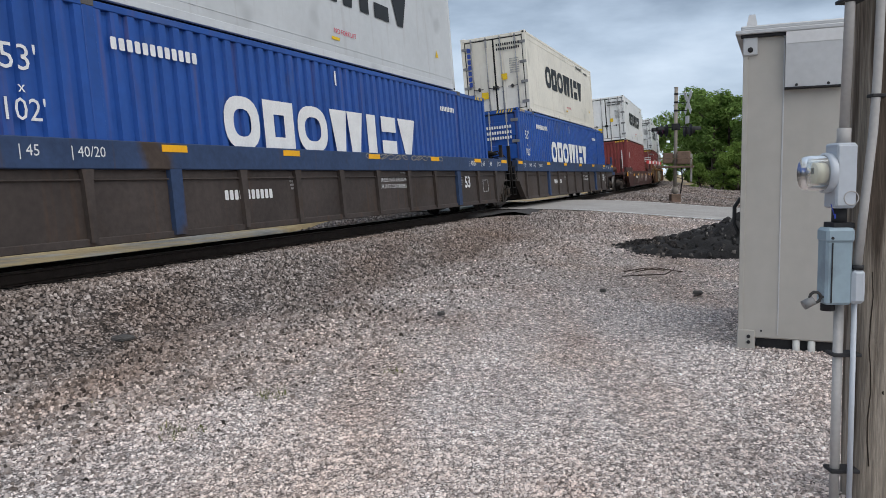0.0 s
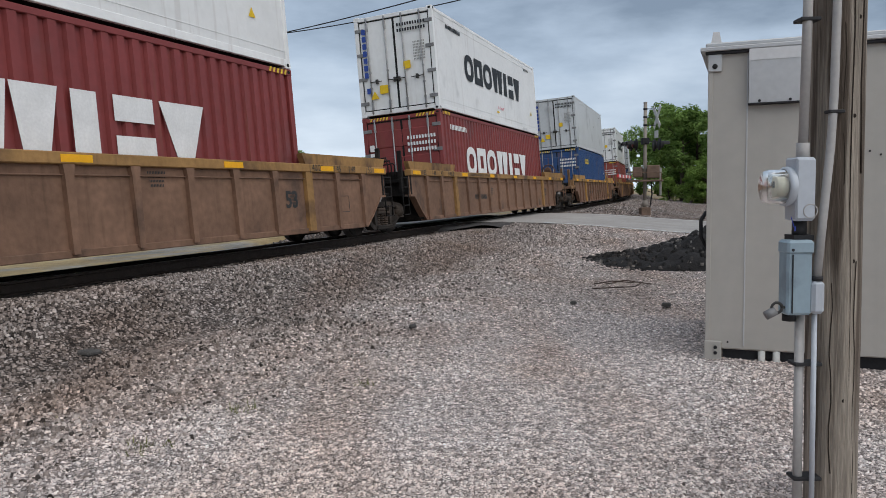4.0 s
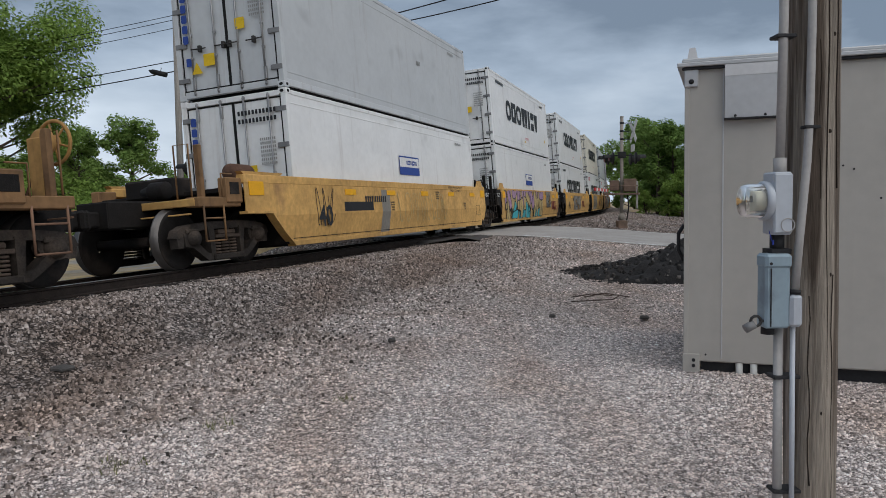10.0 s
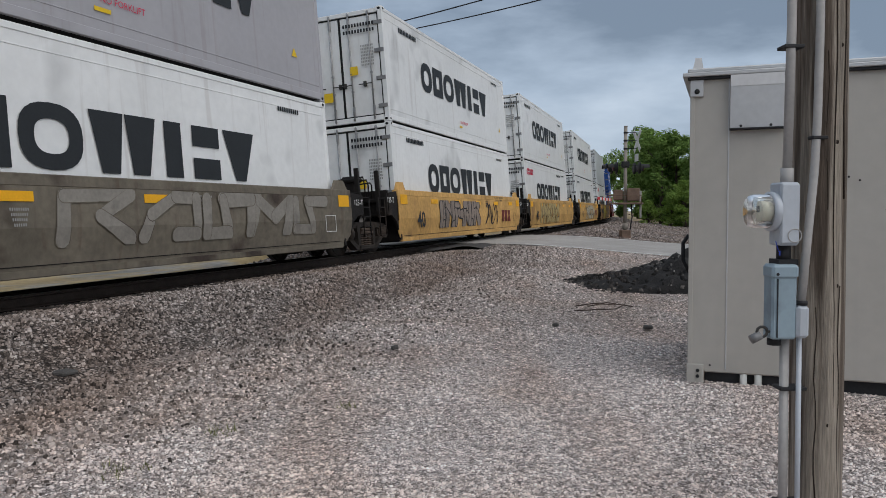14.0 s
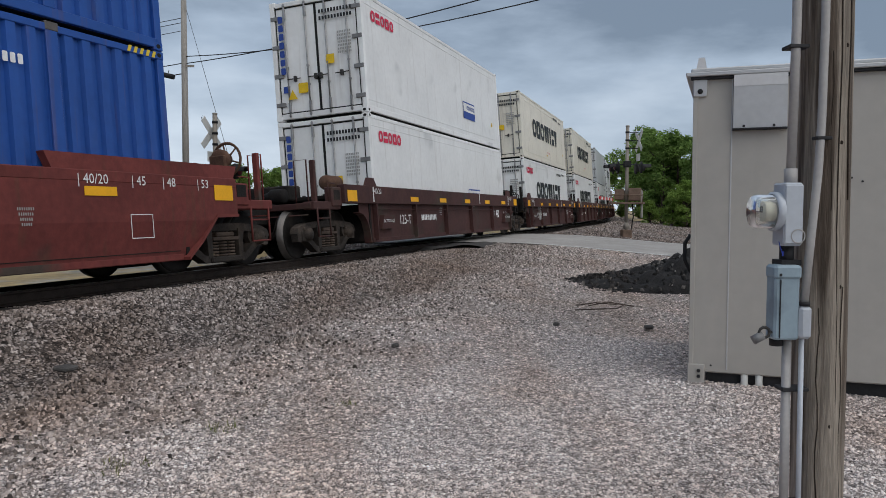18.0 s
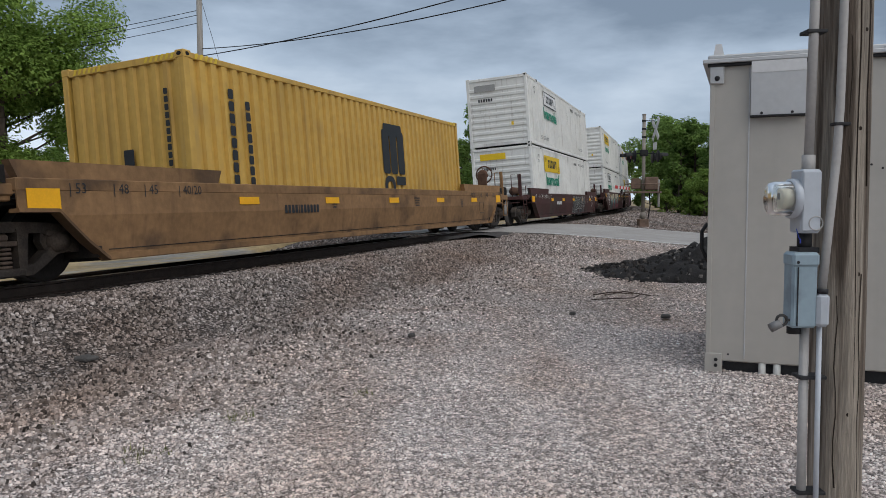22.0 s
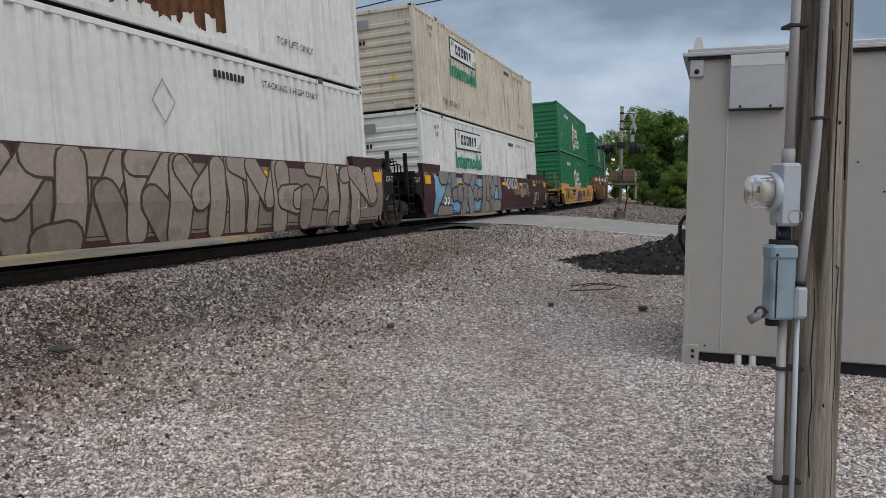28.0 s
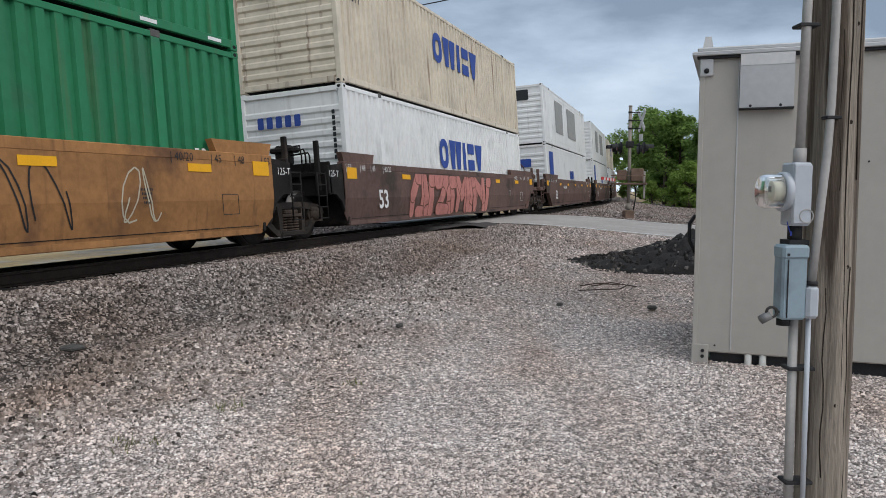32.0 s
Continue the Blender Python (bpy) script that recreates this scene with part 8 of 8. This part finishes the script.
cable((-10.8, 34, 8.18), (11.38, 15.9, 8.55), 0.8, 0.02)
cable((-10.8, 34, 7.87), (11.39, 15.9, 9.12), 0.55, 0.022)
for z, dz in ((9.85, 0.0), (9.65, 0.1), (9.3, 0.2)):
    cable((-10.85, 34, z), (-52, 44, z - 1.6), 1.0)
cable((-10.85, 34, 7.9), (-52, 44, 6.4), 0.9, 0.02)
cable((-10.85, 34, 7.45), (-52, 44, 5.9), 0.9, 0.024)
cable((-10.85, 34, 10.6), (-8.4, 36, 0), 0.0, 0.01, "steel guy wire down to the ground")
case = thing("splice_case", "black cable splice case hanging from the overhead cable", "splice case", at=pose(-11.65, 34.2, 7.38, 0, 14, -12))
part("case", G().cyl((-0.38, 0, 0), (0.3, 0, 0.0), 0.11, 12).cyl((-0.55, 0, 0.02), (-0.38, 0, 0), 0.04, 10, 0.1), m_black, case)
part("hanger", G().cyl((0.0, 0, 0.1), (0.0, 0, 0.26), 0.015, 6), m_wire, case)


# ---- trees ----
m_bark = mat("brown_bark", (0.09, 0.07, 0.055), 0.95, var=0.3, scale=4, bump=0.7, stretch=(4, 4, 1))
def leaf_mat(name, dark, light):
    """Leaves: diffuse and a share of light let through, tone by leaf and by patch."""
    m = bpy.data.materials.new(name)
    m.use_nodes = True
    n, l = m.node_tree.nodes, m.node_tree.links
    n.remove(n["Principled BSDF"])
    geo, co, ns, add, ramp, dif, tra, mix = (n.new("ShaderNodeNewGeometry"), n.new("ShaderNodeTexCoord"), n.new("ShaderNodeTexNoise"), n.new("ShaderNodeMath"),
                                             n.new("ShaderNodeValToRGB"), n.new("ShaderNodeBsdfDiffuse"), n.new("ShaderNodeBsdfTranslucent"), n.new("ShaderNodeMixShader"))
    ns.inputs["Scale"].default_value = 0.5
    l.new(co.outputs["Object"], ns.inputs["Vector"])
    add.operation = "MULTIPLY_ADD"
    add.inputs[1].default_value = 0.5
    l.new(geo.outputs["Random Per Island"], add.inputs[0])
    l.new(ns.outputs["Fac"], add.inputs[2])
    ramp.color_ramp.elements[0].position, ramp.color_ramp.elements[0].color = 0.35, (*dark, 1)
    ramp.color_ramp.elements[1].position, ramp.color_ramp.elements[1].color = 1.0, (*light, 1)
    l.new(add.outputs[0], ramp.inputs["Fac"])
    l.new(ramp.outputs["Color"], dif.inputs["Color"])
    l.new(ramp.outputs["Color"], tra.inputs["Color"])
    mix.inputs["Fac"].default_value = 0.4
    l.new(dif.outputs[0], mix.inputs[1])
    l.new(tra.outputs[0], mix.inputs[2])
    l.new(mix.outputs[0], n["Material Output"].inputs["Surface"])
    return m


m_leaf = leaf_mat("green_leaves", (0.06, 0.11, 0.028), (0.27, 0.4, 0.115))
m_leaf_2 = leaf_mat("bright_green_leaves", (0.075, 0.135, 0.03), (0.31, 0.44, 0.11))


def tree(label, height, spread, leaves, leaf, material, seed, low=0.3):
    rnd = np.random.RandomState(seed)
    t = thing("tree", label, "tree", "trees around the railway")
    g = G().cyl((0, 0, -0.3), (0.1, 0.05, height * 0.45), height * 0.022, 9, height * 0.014)
    g.cyl((0.1, 0.05, height * 0.45), (0.0, 0.1, height * 0.85), height * 0.014, 8, height * 0.004)
    clumps = []
    for k in range(26):
        a, z0 = rnd.uniform(0, 6.28), height * rnd.uniform(low * 0.8, 0.75)
        r = spread * rnd.uniform(0.45, 1.0) * (1.15 - 0.6 * (z0 / height))
        p = Vector((r * math.cos(a), r * math.sin(a), z0 + height * rnd.uniform(0.05, 0.2)))
        g.cyl((0.05, 0.05, z0), tuple(p), height * 0.007, 6, height * 0.002)
        clumps.append((p, spread * rnd.uniform(0.16, 0.36)))
    for k in range(16):
        clumps.append((Vector((rnd.normal(0, spread * 0.32), rnd.normal(0, spread * 0.32), height * rnd.uniform(0.6, 0.97))), spread * rnd.uniform(0.15, 0.32)))
    part("trunk", g, m_bark, t)
    per = leaves // len(clumps)
    c = np.concatenate([np.tile(np.array(p), (per, 1)) for p, r in clumps])
    rr = np.concatenate([np.full(per, r) for p, r in clumps])
    d = rnd.normal(size=c.shape)
    d /= np.linalg.norm(d, axis=1)[:, None]
    rad = rr * (0.55 + 0.6 * rnd.uniform(0, 1, len(rr)))
    pos = c + d * rad[:, None] * np.array([1, 1, 0.75])
    pos[:, 2] = np.maximum(pos[:, 2], height * low * 0.35)
    nrm = d * 0.8 + np.array([0, 0, 0.9]) + rnd.normal(0, 0.45, c.shape)
    u = np.cross(nrm, rnd.normal(size=c.shape))
    u /= np.linalg.norm(u, axis=1)[:, None]
    w = np.cross(nrm, u)
    w /= np.linalg.norm(w, axis=1)[:, None]
    sz = leaf * rnd.uniform(0.6, 1.4, len(rr))[:, None]
    v = np.stack([pos - u * sz, pos + w * sz * 0.55, pos + u * sz, pos - w * sz * 0.55], 1).reshape(-1, 3)
    i = np.arange(len(pos)) * 4
    me = bpy.data.meshes.new("crown")
    me.from_pydata(v.tolist(), [], np.stack([i, i + 1, i + 2, i + 3], 1).tolist())
    me.materials.append(material)
    part("crown", me, None, t)
    return t


kinds = [tree("broad green deciduous tree", 11, 3.6, 9500, 0.18, m_leaf, 1, 0.2), tree("tall bushy green tree", 13, 4.2, 10500, 0.205, m_leaf, 2, 0.06),
         tree("bright green young tree", 8, 3.2, 9000, 0.15, m_leaf_2, 3, 0.04), tree("small distant green tree", 10, 4.0, 1800, 0.4, m_leaf, 4, 0.03),
         tree("dense bright green tree close to the rails", 11, 4.4, 60000, 0.085, m_leaf_2, 6, 0.04)]
rnd = random.Random(5)
spots = []
for i in range(16):
    t = i / 29
    spots.append((20.0 + 36 * t + rnd.uniform(-1.0, 1.5), 67 - 20 * t + rnd.uniform(-3, 3), rnd.choice((1, 2, 1)), rnd.uniform(0.46, 0.7) + 0.12 * t))
for i in range(11):
    t = i / 21
    spots.append((24 + 40 * t + rnd.uniform(-1.5, 3), 78 - 16 * t + rnd.uniform(-4, 6), rnd.choice((0, 1)), rnd.uniform(0.6, 0.88)))
spots += [(-20.0, 34.5, 4, 1.1), (-22.8, 34.0, 4, 1.0), (-21.5, 37.5, 4, 0.95), (-18.6, 33.6, 2, 0.5), (-20.6, 33.0, 2, 0.62), (-24.5, 37, 4, 1.0), (-28, 43, 1, 0.9), (-27.5, 72, 0, 0.9), (-31.5, 70, 0, 0.8), (-36, 74, 1, 0.75), (-22, 84, 0, 0.6), (-18, 88, 1, 0.5), (4.2, 76, 0, 1.02), (9.4, 80, 0, 0.62), (1.5, 84, 1, 0.65), (23, 133, 1, 0.85), (26, 138, 0, 1.05), (29.5, 150, 1, 1.0), (34.5, 165, 1, 1.1), (37, 150, 0, 1.1), (33, 122, 1, 0.9), (30, 104, 1, 0.85)]
for i in range(22):
    spots.append((18.3 + 0.9 * i + rnd.uniform(-0.8, 0.8), 63.5 - 0.5 * i + rnd.uniform(-2, 2), 2, rnd.uniform(0.32, 0.52)))
for i in range(30):
    spots.append((-80 + i * 3.4 + rnd.uniform(-2, 2), 114 + rnd.uniform(-8, 8), 3, rnd.uniform(0.55, 0.8)))
first = set()
for x, y, k, sc in spots:
    m = pose(x, y, -0.2, 0, 0, rnd.uniform(0, 360)) @ Matrix.Scale(sc, 4)
    if k not in first:
        first.add(k)
        kinds[k].matrix_basis = m
    else:
        o = copy_thing(kinds[k], Matrix())
        o.matrix_basis = m


# ---- the train rolls by ----
PLACE = {ob.name: s for ob, s, half, z in TRAIN}


def motions():
    for ob, s, half, z in TRAIN:
        rows = []
        for k in range(0, 33):
            m = line_pose(s - SPEED * k, half)
            rows.append((k, m @ Matrix.Translation((0, 0, z))))
        walk(ob, rows)
    # wheels turn while their truck is near
    for wheel, dx in WHEELS:
        car = wheel.parent.parent
        s = PLACE[car.name] + wheel.parent.location.x
        t0, t1 = (s - 40) / SPEED, (s - 4) / SPEED
        if t1 < 0 or t0 > 32:
            continue
        f0, f1 = max(0, math.ceil(t0 * FPS)), min(32 * FPS, math.floor(t1 * FPS))
        if f1 <= f0:
            continue
        rows = [(k / FPS, Matrix.Translation((dx, 0, 0.482)) @ Matrix.Rotation(-(k - f0) / FPS * SPEED / 0.482, 4, "Y")) for k in range(f0, f1 + 1)]
        if f0 > 0:
            rows.insert(0, (0, rows[0][1]))
        if f1 < 32 * FPS:
            rows.append((32, rows[-1][1]))
        walk(wheel, rows)


motions()
